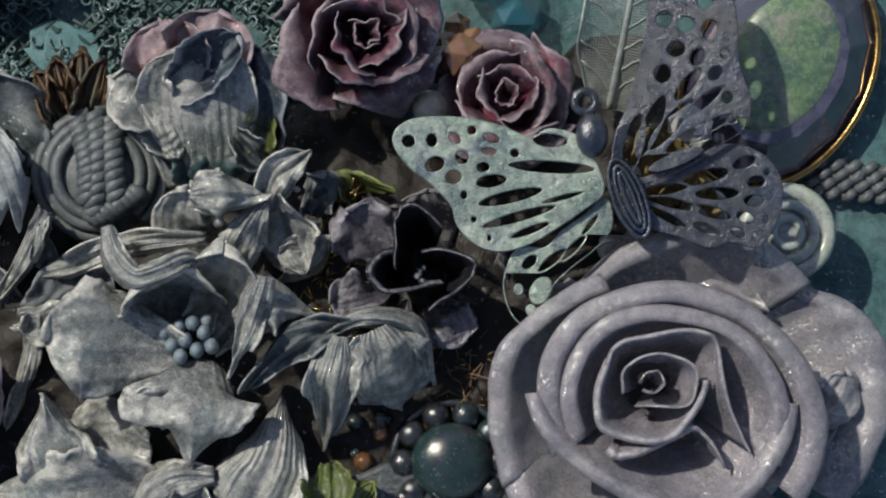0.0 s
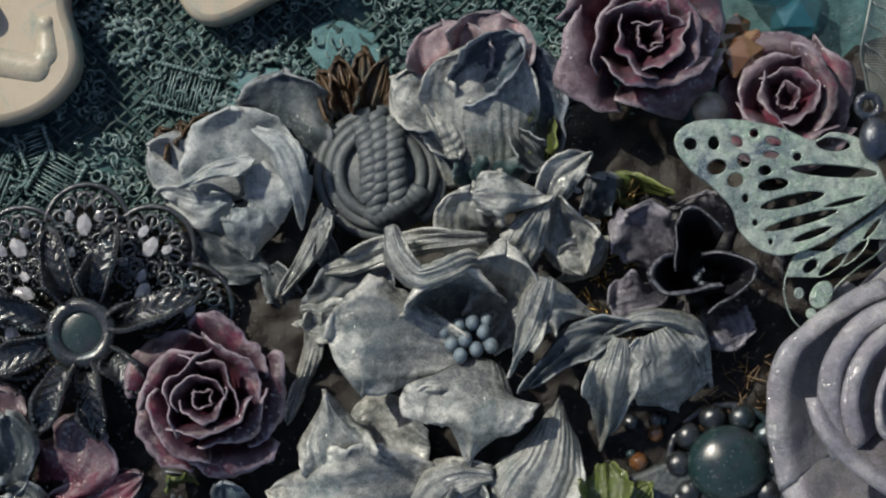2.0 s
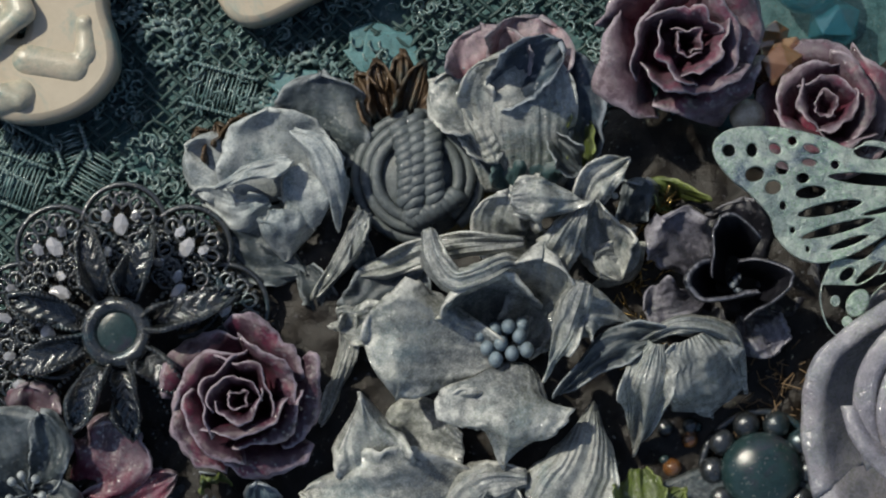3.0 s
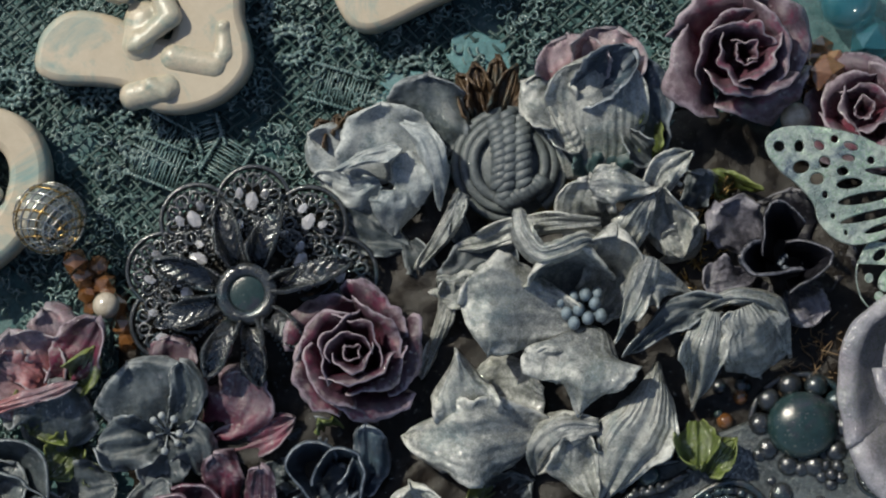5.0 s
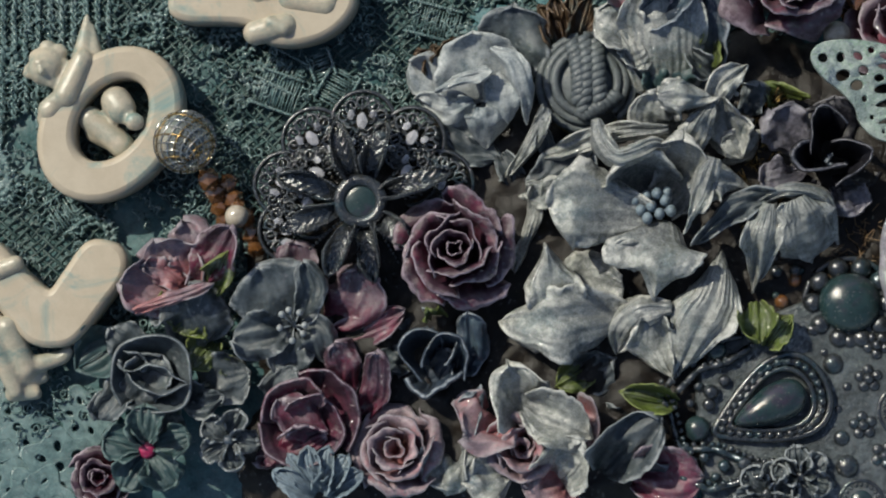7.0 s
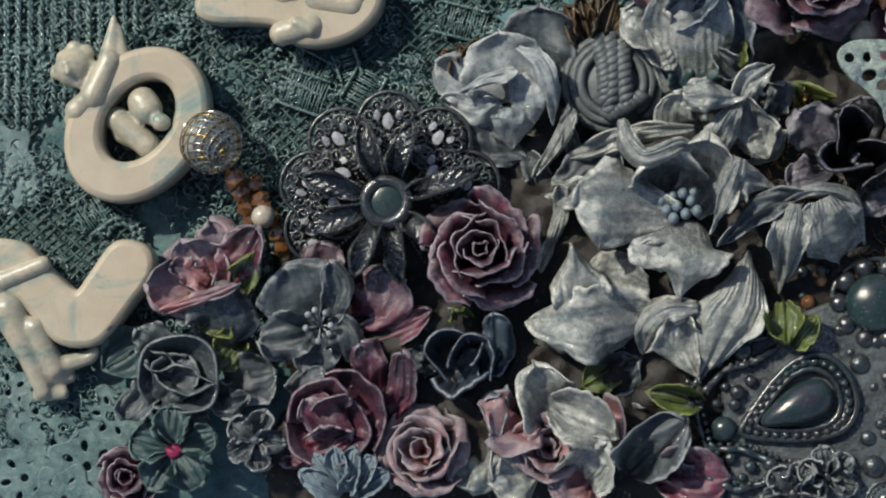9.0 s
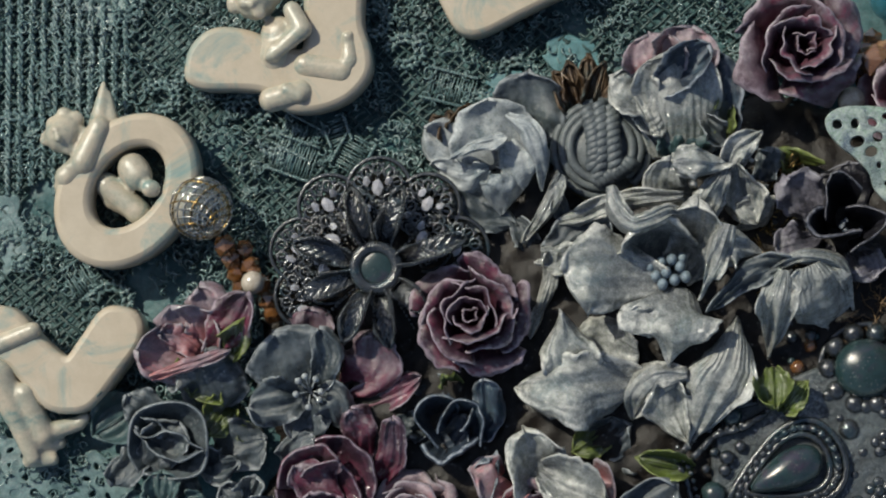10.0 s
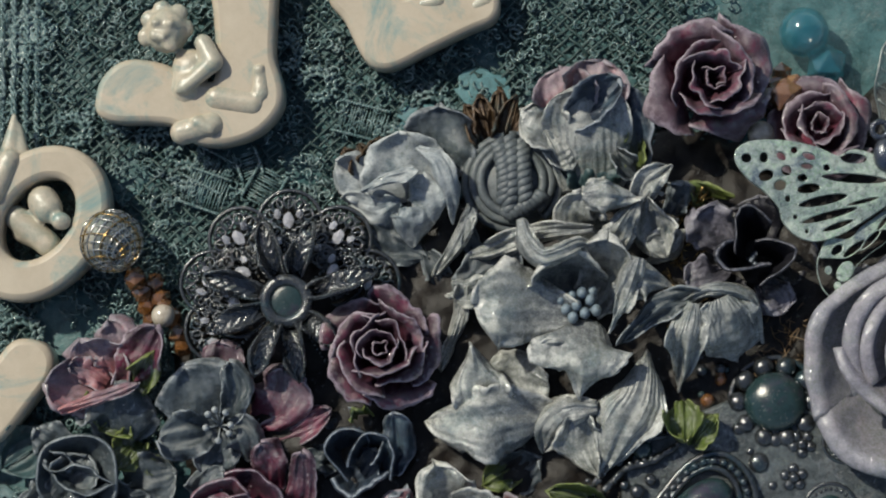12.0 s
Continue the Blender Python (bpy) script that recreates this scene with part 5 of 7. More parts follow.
def rope(a, b, bend, r=0.0011, turns=5):
    """Two strands twisted round a path over the dome."""
    for ph in (0, math.pi):
        path = []
        for i in range(turns * 12 + 1):
            t = i / (turns * 12)
            x, y = a[0] + (b[0] - a[0]) * t, a[1] + (b[1] - a[1]) * t
            nx, ny = -(b[1] - a[1]), b[0] - a[0]
            ln = math.hypot(nx, ny)
            k = bend * math.sin(math.pi * t)
            w = 2 * math.pi * turns * t + ph
            x, y = x + nx / ln * (k + 0.9 * math.cos(w)), y + ny / ln * (k + 0.9 * math.cos(w))
            path.append(on_dome(x * MM, y * MM, 0.0008 + 0.0008 * math.sin(w)))
        cord(path, r)


rope((-3.2, 8.6), (-1.6, -4.5), 0.8)
rope((-0.6, 10), (-0.8, -7), 0.8)
rope((2.4, 9.5), (3.2, -6.0), -0.4)
rope((-1.5, -7.6), (6.8, -3.0), -0.5, turns=4)

# ---- butterfly ----
fly = thing("metal_butterfly", (0.1113, 0.0305, 0.0120), "pierced metal butterfly with one silver-green wing and one dark wing", "butterfly")


def closed(points, steps=5):
    return [(p.x * MM, p.y * MM) for p in smooth_loop([(x, y, 0) for x, y in points], steps)]


def cuts(rows, wide=1.0, tall=1.0):
    return [oval(x * MM, y * MM, rx * MM * wide, ry * MM * tall, a, 18) for x, y, rx, ry, a in rows]


def flap(m, hinge, lift):
    """Bend a flat wing upwards away from the body."""
    for v in m.vertices:
        d = abs(v.co.x - hinge)
        v.co.z += 1.15 * lift * d


w1 = fretwork("forewing", closed([(-3.49, 3.47), (-5.39, 7.25), (-7.64, 9.96), (-11.74, 10.93), (-14.65, 9.57), (-19.62, 11.62), (-26.17, 12.98), (-32.75, 12.93), (-36.04, 11.22), (-36.28, 8.55), (-33.81, 5.11), (-30.61, 2.54), (-27.50, -0.93), (-26.50, -4.20), (-23.47, -7.33), (-19.67, -8.30), (-15.05, -7.12), (-10.61, -4.67), (-6.35, -1.86), (-3.34, 0.42)]),
               cuts([(-34.15, 9.40, 1.23, 1.06, 0), (-30.45, 9.51, 1.05, 1.14, 0), (-30.01, 5.67, 1.76, 1.23, 20), (-27.06, 3.55, 1.50, 1.15, 20), (-26.76, 9.71, 0.97, 1.14, 50), (-24.01, 10.99, 0.88, 0.79, 0), (-20.96, 9.69, 1.58, 0.79, -20), (-21.35, 7.56, 1.41, 0.70, -5), (-25.68, 6.66, 1.23, 1.14, 30), (-17.23, 7.21, 0.88, 0.79, 0), (-22.36, 5.07, 1.23, 0.88, 5), (-25.53, 0.65, 0.71, 0.79, 0), (-21.08, 2.81, 2.64, 1.06, 8), (-11.50, 9.15, 2.98, 1.14, -4), (-11.38, 4.87, 7.20, 1.05, -4), (-18.04, 0.24, 5.46, 1.06, 12), (-16.76, -2.93, 6.35, 0.88, 15), (-15.03, -5.13, 3.53, 0.71, 20), (-9.67, -0.00, 3.70, 0.53, 14), (-24.01, -3.25, 0.62, 0.62, 0), (-21.59, -6.28, 0.53, 0.62, 0)], 1.0, 1.12), 0.0007)
flap(w1, 0.0, 0.02)
part("forewing", w1, WING, fly, "silver-green painted pierced wing", m=pose(0, 0, 0.010))
w2 = fretwork("hindwing", closed([(-2.65, -0.13), (-6.03, -2.78), (-9.78, -5.25), (-12.48, -7.93), (-16.74, -7.85), (-18.56, -10.56), (-19.33, -14.02), (-18.15, -18.36), (-15.49, -20.34), (-13.13, -17.53), (-11.48, -13.88), (-8.06, -10.74), (-4.48, -8.07), (-1.80, -4.49)]),
               cuts([(-15.10, -17.77, 0.80, 0.80, 0), (-17.02, -14.43, 0.71, 0.80, 0), (-13.45, -14.77, 1.52, 1.96, -30), (-15.17, -10.16, 1.60, 0.89, 40), (-11.61, -9.95, 3.02, 0.80, 38), (-8.03, -8.01, 3.02, 0.71, 45), (-5.34, -4.42, 2.30, 0.53, 50)], 1.0, 1.12), 0.0007)
flap(w2, 0.0, 0.01)
part("hindwing", w2, WING, fly, "blue and silver pierced wing", m=pose(0, 0, 0.0086))
w3 = fretwork("forewing", closed([(-1.57, 1.82), (-1.26, 8.95), (0.95, 14.23), (3.16, 21.22), (4.66, 29.05), (6.23, 36.80), (13.97, 37.50), (18.12, 29.64), (18.51, 20.91), (20.27, 14.73), (19.07, 10.34), (15.77, 8.09), (9.66, 4.29), (2.64, 1.74)]),
               cuts([(1.80, 8.45, 1.22, 4.55, -14), (4.60, 11.06, 1.13, 5.06, -24), (7.74, 11.26, 1.05, 5.06, -42), (10.53, 9.17, 0.87, 4.19, -58), (8.35, 5.66, 0.79, 4.20, -70), (6.63, 19.40, 1.13, 1.56, -15), (10.53, 17.56, 0.87, 3.13, -40), (13.14, 14.87, 0.78, 3.48, -52), (14.46, 11.13, 0.70, 3.14, -64), (8.80, 23.30, 1.21, 1.30, 0), (12.09, 21.92, 0.95, 1.56, -20), (14.87, 19.23, 0.87, 1.39, -40), (16.62, 15.24, 0.78, 1.04, 0), (7.07, 28.13, 1.04, 1.38, -10), (10.53, 27.19, 1.12, 1.38, 0), (14.16, 26.24, 1.04, 1.73, -10), (16.42, 22.27, 0.69, 1.04, 0), (9.67, 32.41, 1.38, 1.55, 0), (13.55, 30.60, 0.95, 1.21, 0), (17.33, 11.70, 0.61, 0.70, 0)], 1.36, 1.08), 0.0007)
flap(w3, 0.0, 0.12)
part("forewing", w3, WING_DARK, fly, "dark blue-grey pierced wing", m=pose(0, 0, 0.0105))
w4 = fretwork("hindwing", closed([(1.42, 1.78), (6.19, 3.93), (12.35, 6.50), (17.17, 7.93), (22.00, 6.32), (24.83, 2.69), (25.04, -1.81), (23.49, -5.85), (21.03, -8.53), (16.78, -7.54), (13.25, -8.39), (8.82, -6.49), (4.40, -5.05), (1.76, -2.29)]),
               cuts([(6.62, 0.96, 3.70, 0.71, 8), (7.94, -1.23, 4.06, 0.71, -14), (7.23, -3.56, 3.36, 0.62, -30), (13.23, 2.90, 3.52, 0.97, 12), (15.00, 0.17, 3.35, 0.88, 0), (14.12, -2.79, 3.00, 0.79, -18), (19.37, 5.03, 1.93, 0.79, 20), (21.15, 1.86, 1.41, 0.88, 10), (20.73, -1.10, 1.59, 0.79, 0), (19.42, -3.79, 1.59, 0.79, -25), (13.24, -5.48, 2.30, 0.71, -22), (18.10, -6.21, 1.24, 0.71, -30), (23.10, -0.43, 0.53, 0.70, 0), (22.59, -4.21, 0.53, 0.62, 0), (20.76, -6.71, 0.53, 0.53, 0), (22.90, 3.35, 0.61, 0.53, 0)], 1.1, 1.35), 0.0007)
flap(w4, 0.0, 0.10)
part("hindwing", w4, WING_DARK, fly, "dark blue-grey pierced wing", m=pose(0, 0, 0.0088))
c = Vector([(0.70, -0.46)][0]).to_3d() * MM
tilt = Matrix.Rotation(radians(20), 4, "Z")
part("thorax", ball(c + Vector((0, 0, 0.0108)), 0.0032, 20, (0.85, 2.2, 0.55), tilt), WING_DARK, fly)
for k, s in enumerate((1.0, 0.62, 0.26)):
    v, f = tube([c + tilt @ Vector((2.4 * MM * s * math.cos(t), 6.6 * MM * (0.55 + 0.45 * s) * math.sin(t), 0.0132 - 0.0011 * s)) for t in (2 * math.pi * i / 30 for i in range(30))], 0.00038, 6, True)
    part("ridge", mesh_of("ridge", v, f), WING_DARK, fly)
hd = Vector([(-4.82, 9.86)][0]).to_3d() * MM
part("head", ball(hd + Vector((0, 0, 0.0108)), 0.0027, 18, (1, 1.35, 0.8)), WING_DARK, fly)
lp = Vector([(-5.85, 15.24)][0]).to_3d() * MM
v, f = tube([lp + Vector((1.7 * MM * math.cos(t), 1.7 * MM * math.sin(t), 0.0105)) for t in (2 * math.pi * i / 20 for i in range(20))], 0.0007, 8, True)
part("loop", mesh_of("loop", v, f), WING_DARK, fly)
v, f = tube([c + Vector((0.001, 0.004, 0.009)), c + Vector((0.001, 0.0, -0.0075))], 0.0016, 8)
part("glue_post", mesh_of("glue_post", v, f), WING_DARK, fly)

# ---- letters with cherubs, in ivory resin ----
def moulded(name, outline, holes, th, parent, z, bevel=0.0016):
    me = fretwork(name, outline, holes, th, bevel)
    return part(name, me, IVORY, parent, m=pose(0, 0, z))


def figurine(parent, lumps, label="ivory cherub figure, washed with teal"):
    """Rounded limbs fused into one body: rows of ends, radii and heights in millimetres."""
    chunks = []
    for x0, y0, z0, r0, x1, y1, z1, r1 in lumps:
        a, b = Vector((x0, y0, z0)) * MM, Vector((x1, y1, z1)) * MM
        for i in range(9):
            t = i / 8
            chunks.append(ball_data(a.lerp(b, t), (r0 + (r1 - r0) * t) * MM, 12))
    me = joined_mesh("figurine", chunks)
    ob = part("figurine", me, IVORY_WASHED, parent, label)
    rm = ob.modifiers.new("fuse", "REMESH")
    rm.mode, rm.voxel_size, rm.use_smooth_shade = "VOXEL", 0.00045, True
    sm = ob.modifiers.new("soften", "SMOOTH")
    sm.factor, sm.iterations = 0.5, 4
    return ob


o_letter = thing("cherub_letter", (-0.0782, 0.0283, 0.0000), "ivory resin letter O with a cherub leaning through it", "letter", "cherub letters")
moulded("letter_body", oval(0, 0, 0.0171, 0.0131, 52, 56), [oval(0.0004, 0.0008, 0.0118, 0.0086, 52, 44)], 0.0050, o_letter, 0.0078)
figurine(o_letter, [(-14, 13.5, 9, 4.4, -14.5, 12.5, 10, 4.2), (-16.5, 11, 10, 1.6, -16, 11, 10, 1.6), (-13.2, 9.8, 11, 1.7, -12.8, 9.6, 11, 1.7),
                    (-5.8, 24, 8, 0.8, -6.4, 15, 9, 2.6), (-4.6, 22, 8, 0.7, -3.6, 14, 9, 2.2), (-6.8, 21, 8, 0.6, -7.6, 15, 8.5, 1.6), (-17, 15, 10, 1.5, -16.5, 15.5, 10, 1.5), (-14.5, 17.4, 10, 1.5, -14, 17.4, 10, 1.5), (-11.5, 16.6, 10, 1.5, -11, 16.2, 10, 1.4), (-18.4, 12.4, 9.5, 1.3, -18.6, 11.4, 9.5, 1.3), (-10.4, 13.4, 10, 1.3, -10.4, 12.6, 10, 1.2), (-15.6, 13.4, 13.6, 0.9, -15, 13.4, 13.8, 0.8), (-14.6, 11.6, 14.4, 0.8, -14.5, 11.3, 14.5, 0.8), (-6, 14, 11, 2.6, -9.5, 6.5, 11, 3.0), (-9.5, 7, 10, 2.4, -13.5, 3.2, 10, 2.8),
                    (-13.5, 3.5, 10, 2.5, -14.5, 1.2, 9, 2.2), (-12.6, 5.2, 12, 0.9, -10.4, 5.4, 12.5, 0.8), (1.2, 5.0, 9, 3.6, 2.4, 3.4, 9.5, 3.4), (-5, 1.5, 7, 3, 2, -4.5, 7, 3), (-4, -1.5, 6, 2.5, 3, -5.5, 6, 2),
                    (5.6, 0.4, 11.5, 2.1, 6.2, 0.2, 11.5, 1.9), (3, 2, 9, 2, 5.6, 0.4, 11, 1.6)])

l_letter = thing("cherub_letter", (-0.0412, 0.0588, 0.0000), "ivory resin letter L with a cherub seated on its foot", "letter", "cherub letters")
moulded("letter_body", closed([(-22.69, -3.78), (-21.47, 0.87), (-17.06, 4.23), (-9.48, 3.39), (-2.52, 0.03), (3.52, -0.04), (3.97, 11.30), (3.39, 27.76), (13.98, 27.86), (14.53, 16.22), (14.31, 6.13), (16.09, -0.18), (15.85, -5.20), (11.36, -9.92), (4.46, -12.11), (-1.82, -11.30), (-5.62, -7.74), (-12.31, -6.92), (-18.24, -6.85), (-21.91, -5.81)], 4), [], 0.0048, l_letter, 0.0074, 0.0015)
figurine(l_letter, [(-12.4, 14.4, 11, 1.7, -12, 15, 11, 1.7), (-9.6, 17, 11, 1.7, -9, 17.2, 11, 1.7), (-5.6, 16.4, 11, 1.7, -5, 16, 11, 1.7), (-13.2, 11, 10.5, 1.6, -13, 10, 10.5, 1.5), (-3.8, 13, 10.5, 1.6, -3.6, 12, 10.5, 1.5), (-10.2, 13.2, 15, 0.9, -9.6, 13.2, 15.2, 0.8), (-6.8, 13, 15, 0.9, -6.4, 12.9, 15.1, 0.8), (-8.2, 12, 10, 5.0, -8.0, 12.6, 10.5, 4.8), (-10.2, 10.5, 14, 1.4, -9.8, 10.4, 14, 1.4), (-7, 8.4, 13.5, 1.5, -6.6, 8.2, 13.5, 1.4), (-8.2, 10.2, 15, 0.9, -8.2, 9.8, 15, 0.9),
                    (-3, 4, 8.5, 4.4, -4, -1, 8.5, 4.2), (0.2, 9, 12, 2.1, 2.6, 4.5, 13, 2.3), (2.6, 4.5, 13, 2.2, -3.6, -1.0, 13, 1.5), (-3.6, 0.5, 13, 1.3, -5, -1.5, 13, 1.0),
                    (12.6, 2.4, 10, 1.9, 12.8, -2.2, 10, 2.3), (12.4, 3.0, 11, 1.4, 12.8, 3.4, 11, 1.2), (3, -3, 9.5, 3.2, 11, -4.5, 9.5, 3.0), (2, -9, 10, 3.0, -4.6, -10.6, 10, 2.9), (-1, -8.6, 12, 1.6, 2, -10, 12, 1.6), (-11.4, -4.4, 8, 2.0, -9.2, -6.0, 8.5, 2.0)])

v_letter = thing("cherub_letter", (-0.0931, -0.0136, 0.0000), "ivory resin letter V with a cherub's legs below", "letter", "cherub letters")
moulded("letter_body", closed([(-25.71, 16.39), (-20.56, 15.11), (-15.44, 15.35), (-10.31, 14.07), (-5.16, 8.53), (1.25, 3.76), (5.04, 7.51), (9.45, 13.76), (12.62, 15.00), (16.69, 13.49), (17.22, 8.98), (12.69, 2.49), (7.02, -4.51), (2.59, -6.01), (-2.51, -5.01), (-7.65, 0.51), (-12.80, 5.03), (-25.63, 7.57)], 4), [], 0.0046, v_letter, 0.0070, 0.0015)
figurine(v_letter, [(-17, 6.5, 10, 2.4, -6, 11, 10.5, 2.0), (-14, 1, 9, 4.0, -10, -8, 8, 3.0), (-10, -8, 8, 2.8, -6.5, -17, 7, 2.0), (-7.5, -17.8, 6, 1.8, -2.4, -17.6, 5.5, 1.5), (-8, -3, 9, 2.8, -4, -12, 7, 2.6), (-5, -12, 6.5, 2.4, 3.6, -9.6, 6, 1.7), (3.6, -9.6, 6, 1.7, 5.2, -8.2, 6.5, 1.2), (-6.4, -14, 6.5, 2.0, -1, -14, 5, 1.5)])

e_letter = thing("cherub_letter", (0.0039, 0.0746, 0.0000), "ivory resin letter with a sharp lower corner", "letter", "cherub letters")
moulded("letter_body", closed([(-16.27, 4.00), (-12.76, -1.09), (-9.00, -8.69), (-6.50, -11.23), (-2.50, -11.03), (4.98, -7.35), (13.71, -3.19), (18.44, -1.00), (18.96, 3.52), (17.49, 11.09), (5.02, 13.80), (-15.03, 14.09)], 4), [oval(-0.0004, 0.0040, 0.0022, 0.0022)], 0.0046, e_letter, 0.0070, 0.0014)
figurine(e_letter, [(1.5, 1.2, 9, 1.6, 7, 2.4, 9.5, 1.9), (15, 1.0, 9, 1.9, 17.6, 2.6, 9, 2.2)], "ivory moulded limb of a cherub")

# ---- beads ----
bead = thing("crystal_bead", (-0.0614, 0.0242, 0.0030), "clear round crystal bead netted with fine gold wire", "bead", "beads")
bz = 0.0075
body = bmesh.new()
bmesh.ops.create_icosphere(body, subdivisions=3, radius=0.0068)
bmesh.ops.translate(body, verts=body.verts, vec=(0, 0, bz))
g = part("body", body, CRYSTAL, bead, "clear faceted glass")
g.data.polygons.foreach_set("use_smooth", [False] * len(g.data.polygons))
for hand in (1, -1):
    for k in range(13):
        path = []
        for i in range(21):
            la = radians(-78 + 156 * i / 20)
            lo = 2 * math.pi * k / 13 + hand * 1.5 * la
            path.append(pose(0, 0, bz, 50, 30, 0) @ Vector((0.00695 * math.cos(la) * math.cos(lo), 0.00695 * math.cos(la) * math.sin(lo), 0.00695 * math.sin(la))))
        v, f = tube(path, 0.0002, 5)
        part("wire", mesh_of("wire", v, f), SILVER if k % 3 else GOLD, bead)


def glass_bead(place, r, mat, label, cat="bead", smooth=False, stretch=1.0):
    t = bmesh.new()
    bmesh.ops.create_icosphere(t, subdivisions=3 if smooth else 1, radius=r)
    t.transform(Matrix.Rotation(place[0] * 900, 4, "X") @ Matrix.Rotation(place[1] * 700, 4, "Z") @ Matrix.Diagonal((1, stretch, 1, 1)))
    ob = tagged(part("glass_bead" if mat is not PEARL else "pearl_bead", t, mat), label, cat, "beads")
    ob.location = place
    if not smooth:
        ob.data.polygons.foreach_set("use_smooth", [False] * len(ob.data.polygons))
    return ob


for p, r in (((-0.0565, 0.0160, 0.0080), 0.0028), ((-0.0554, 0.0133, 0.0050), 0.0026), ((-0.0525, 0.0156, 0.0050), 0.0023), ((-0.0516, 0.0120, 0.0040), 0.0026), ((-0.0547, 0.0099, 0.0040), 0.0022), ((-0.0490, 0.0076, 0.0050), 0.0028), ((-0.0471, 0.0039, 0.0060), 0.0024), ((-0.0462, 0.0007, 0.0060), 0.0022), ((-0.0538, 0.0075, 0.0030), 0.0022), ((-0.0497, 0.0098, 0.0090), 0.0018)):
    glass_bead(p, r, AMBER, "small faceted amber glass bead")
glass_bead((-0.0499, 0.0077, 0.0100), 0.0026, PEARL, "cream pearl among the amber beads", smooth=True)
for p, r in (((0.0862, 0.0548, 0.0120), 0.0042), ((0.0840, 0.0571, 0.0080), 0.0030), ((0.0885, 0.0574, 0.0080), 0.0030), ((0.0898, 0.0543, 0.0080), 0.0028), ((0.0848, 0.0507, 0.0070), 0.0030), ((0.0879, 0.0502, 0.0070), 0.0028), ((0.0830, 0.0530, 0.0060), 0.0026), ((0.0859, 0.0602, 0.0070), 0.0026), ((0.0908, 0.0576, 0.0060), 0.0022)):
    glass_bead(p, r, AMBER, "faceted brown amber glass bead")
glass_bead((0.0811, 0.0464, 0.0110), 0.0030, PEARL, "cream pearl between two roses", smooth=True)
glass_bead((0.0910, 0.0695, 0.0060), 0.0056, TURQ, "round turquoise glass bead", smooth=True)
glass_bead((0.0960, 0.0625, 0.0040), 0.0048, TURQ, "turquoise glass bead on the canvas")

# ---- cabochon in a ring of beads ----
cab = thing("beaded_cabochon", (0.0834, -0.0116, 0.0090), "dark pewter cabochon in a ring of round beads", "cabochon", "cabochons")
part("dome", ball((0, 0, 0.0028), 0.0064, 28, (1.05, 1, 0.6)), CAB, cab)
for i in range(10):
    a = 2 * math.pi * i / 10
    part("bead", ball((0.0079 * math.cos(a), 0.0079 * math.sin(a), 0.0018), 0.0023, 14, (1, 1, 0.9)), PATINA, cab)
v, f = tube([(0.0096 * math.cos(t), 0.0096 * math.sin(t), 0.0012) for t in (2 * math.pi * i / 40 for i in range(40))], 0.0007, 8, True)
part("rim", mesh_of("rim", v, f), PATINA, cab)

# ---- metal plate with a teardrop stone ----
plate = thing("metal_plate", (0.0730, -0.0332, 0.0078), "blue-grey worn metal plate studded with domes", "plate")
pl = fretwork("sheet", closed([(-17.58, 12.85), (-10.85, 16.53), (-3.53, 19.60), (6.21, 23.27), (14.70, 24.48), (36.39, 23.22), (35.95, -26.61), (2.26, -25.61), (-18.36, -24.52), (-20.73, -9.85), (-21.90, 3.63)], 4), [], 0.003, 0.0008)
part("sheet", pl, PLATE, plate, m=pose(0, 0, 0.0014))
for x, y, r in [(6.70, 8.54, 2.41), (2.52, 15.86, 1.57), (4.90, 10.98, 1.09), (9.68, 3.67, 1.21), (8.40, -7.28, 1.93), (10.35, 13.42, 1.69), (7.84, -1.20, 1.08), (1.74, -11.19, 1.21), (9.56, -13.35, 2.65), (-1.29, -14.00, 1.09), (5.93, -17.00, 1.45), (-4.75, 14.64, 0.97)]:
    part("dome", ball((x * MM, y * MM, 0.0032), r * MM, 14, (1, 1, 0.8)), PATINA, plate)
for x, y, r in [(7.30, 8.54, 2.65), (9.61, -6.67, 3.61), (8.96, -13.96, 4.09), (2.52, 15.86, 2.42), (-7.18, 14.03, 1.58), (2.35, -11.19, 1.93), (-1.16, 8.53, 1.09), (-9.63, 9.75, 0.85)]:
    v, f = tube([(x * MM + r * MM * math.cos(t), y * MM + r * MM * math.sin(t), 0.0032) for t in (2 * math.pi * i / 26 for i in range(26))], 0.0005, 6, True)
    part("ring", mesh_of("ring", v, f), PATINA, plate)

for x, y, r in ((22.0, -1.5, 5.6), (12.5, -21.0, 4.6), (25.0, 13.0, 4.4)):
    loop = [Vector((x * MM + r * MM * math.cos(t), y * MM + r * MM * math.sin(t), 0.0034)) for t in (2 * math.pi * i / 120 for i in range(121))]
    v, f = tube(loop[:-1], 0.0006, 6, True)
    part("ring", mesh_of("ring", v, f), PATINA, plate)
    part("bead_border", joined_mesh("bead_border", beads_on([Vector((p.x * 1.0 - (p.x - x * MM) * 0.2, p.y - (p.y - y * MM) * 0.2, 0.0036)) for p in loop], 0.0005)), PATINA, plate)
    part("dome", ball((x * MM, y * MM, 0.0030), r * 0.62 * MM, 20, (1, 1, 0.55)), CAB, plate)
for x, y in ((14.2, 5.4), (13.0, -4.6), (17.5, -11.0), (16.0, 12.6)):
    for i in range(5):
        a = 2 * math.pi * i / 5 + x
        part("dome", ball(((x + 1.9 * math.cos(a)) * MM, (y + 1.9 * math.sin(a)) * MM, 0.0034), 0.00135, 12, (1, 1, 0.85)), PATINA, plate)
    part("dome", ball((x * MM, y * MM, 0.0042), 0.0012, 12), PATINA, plate)

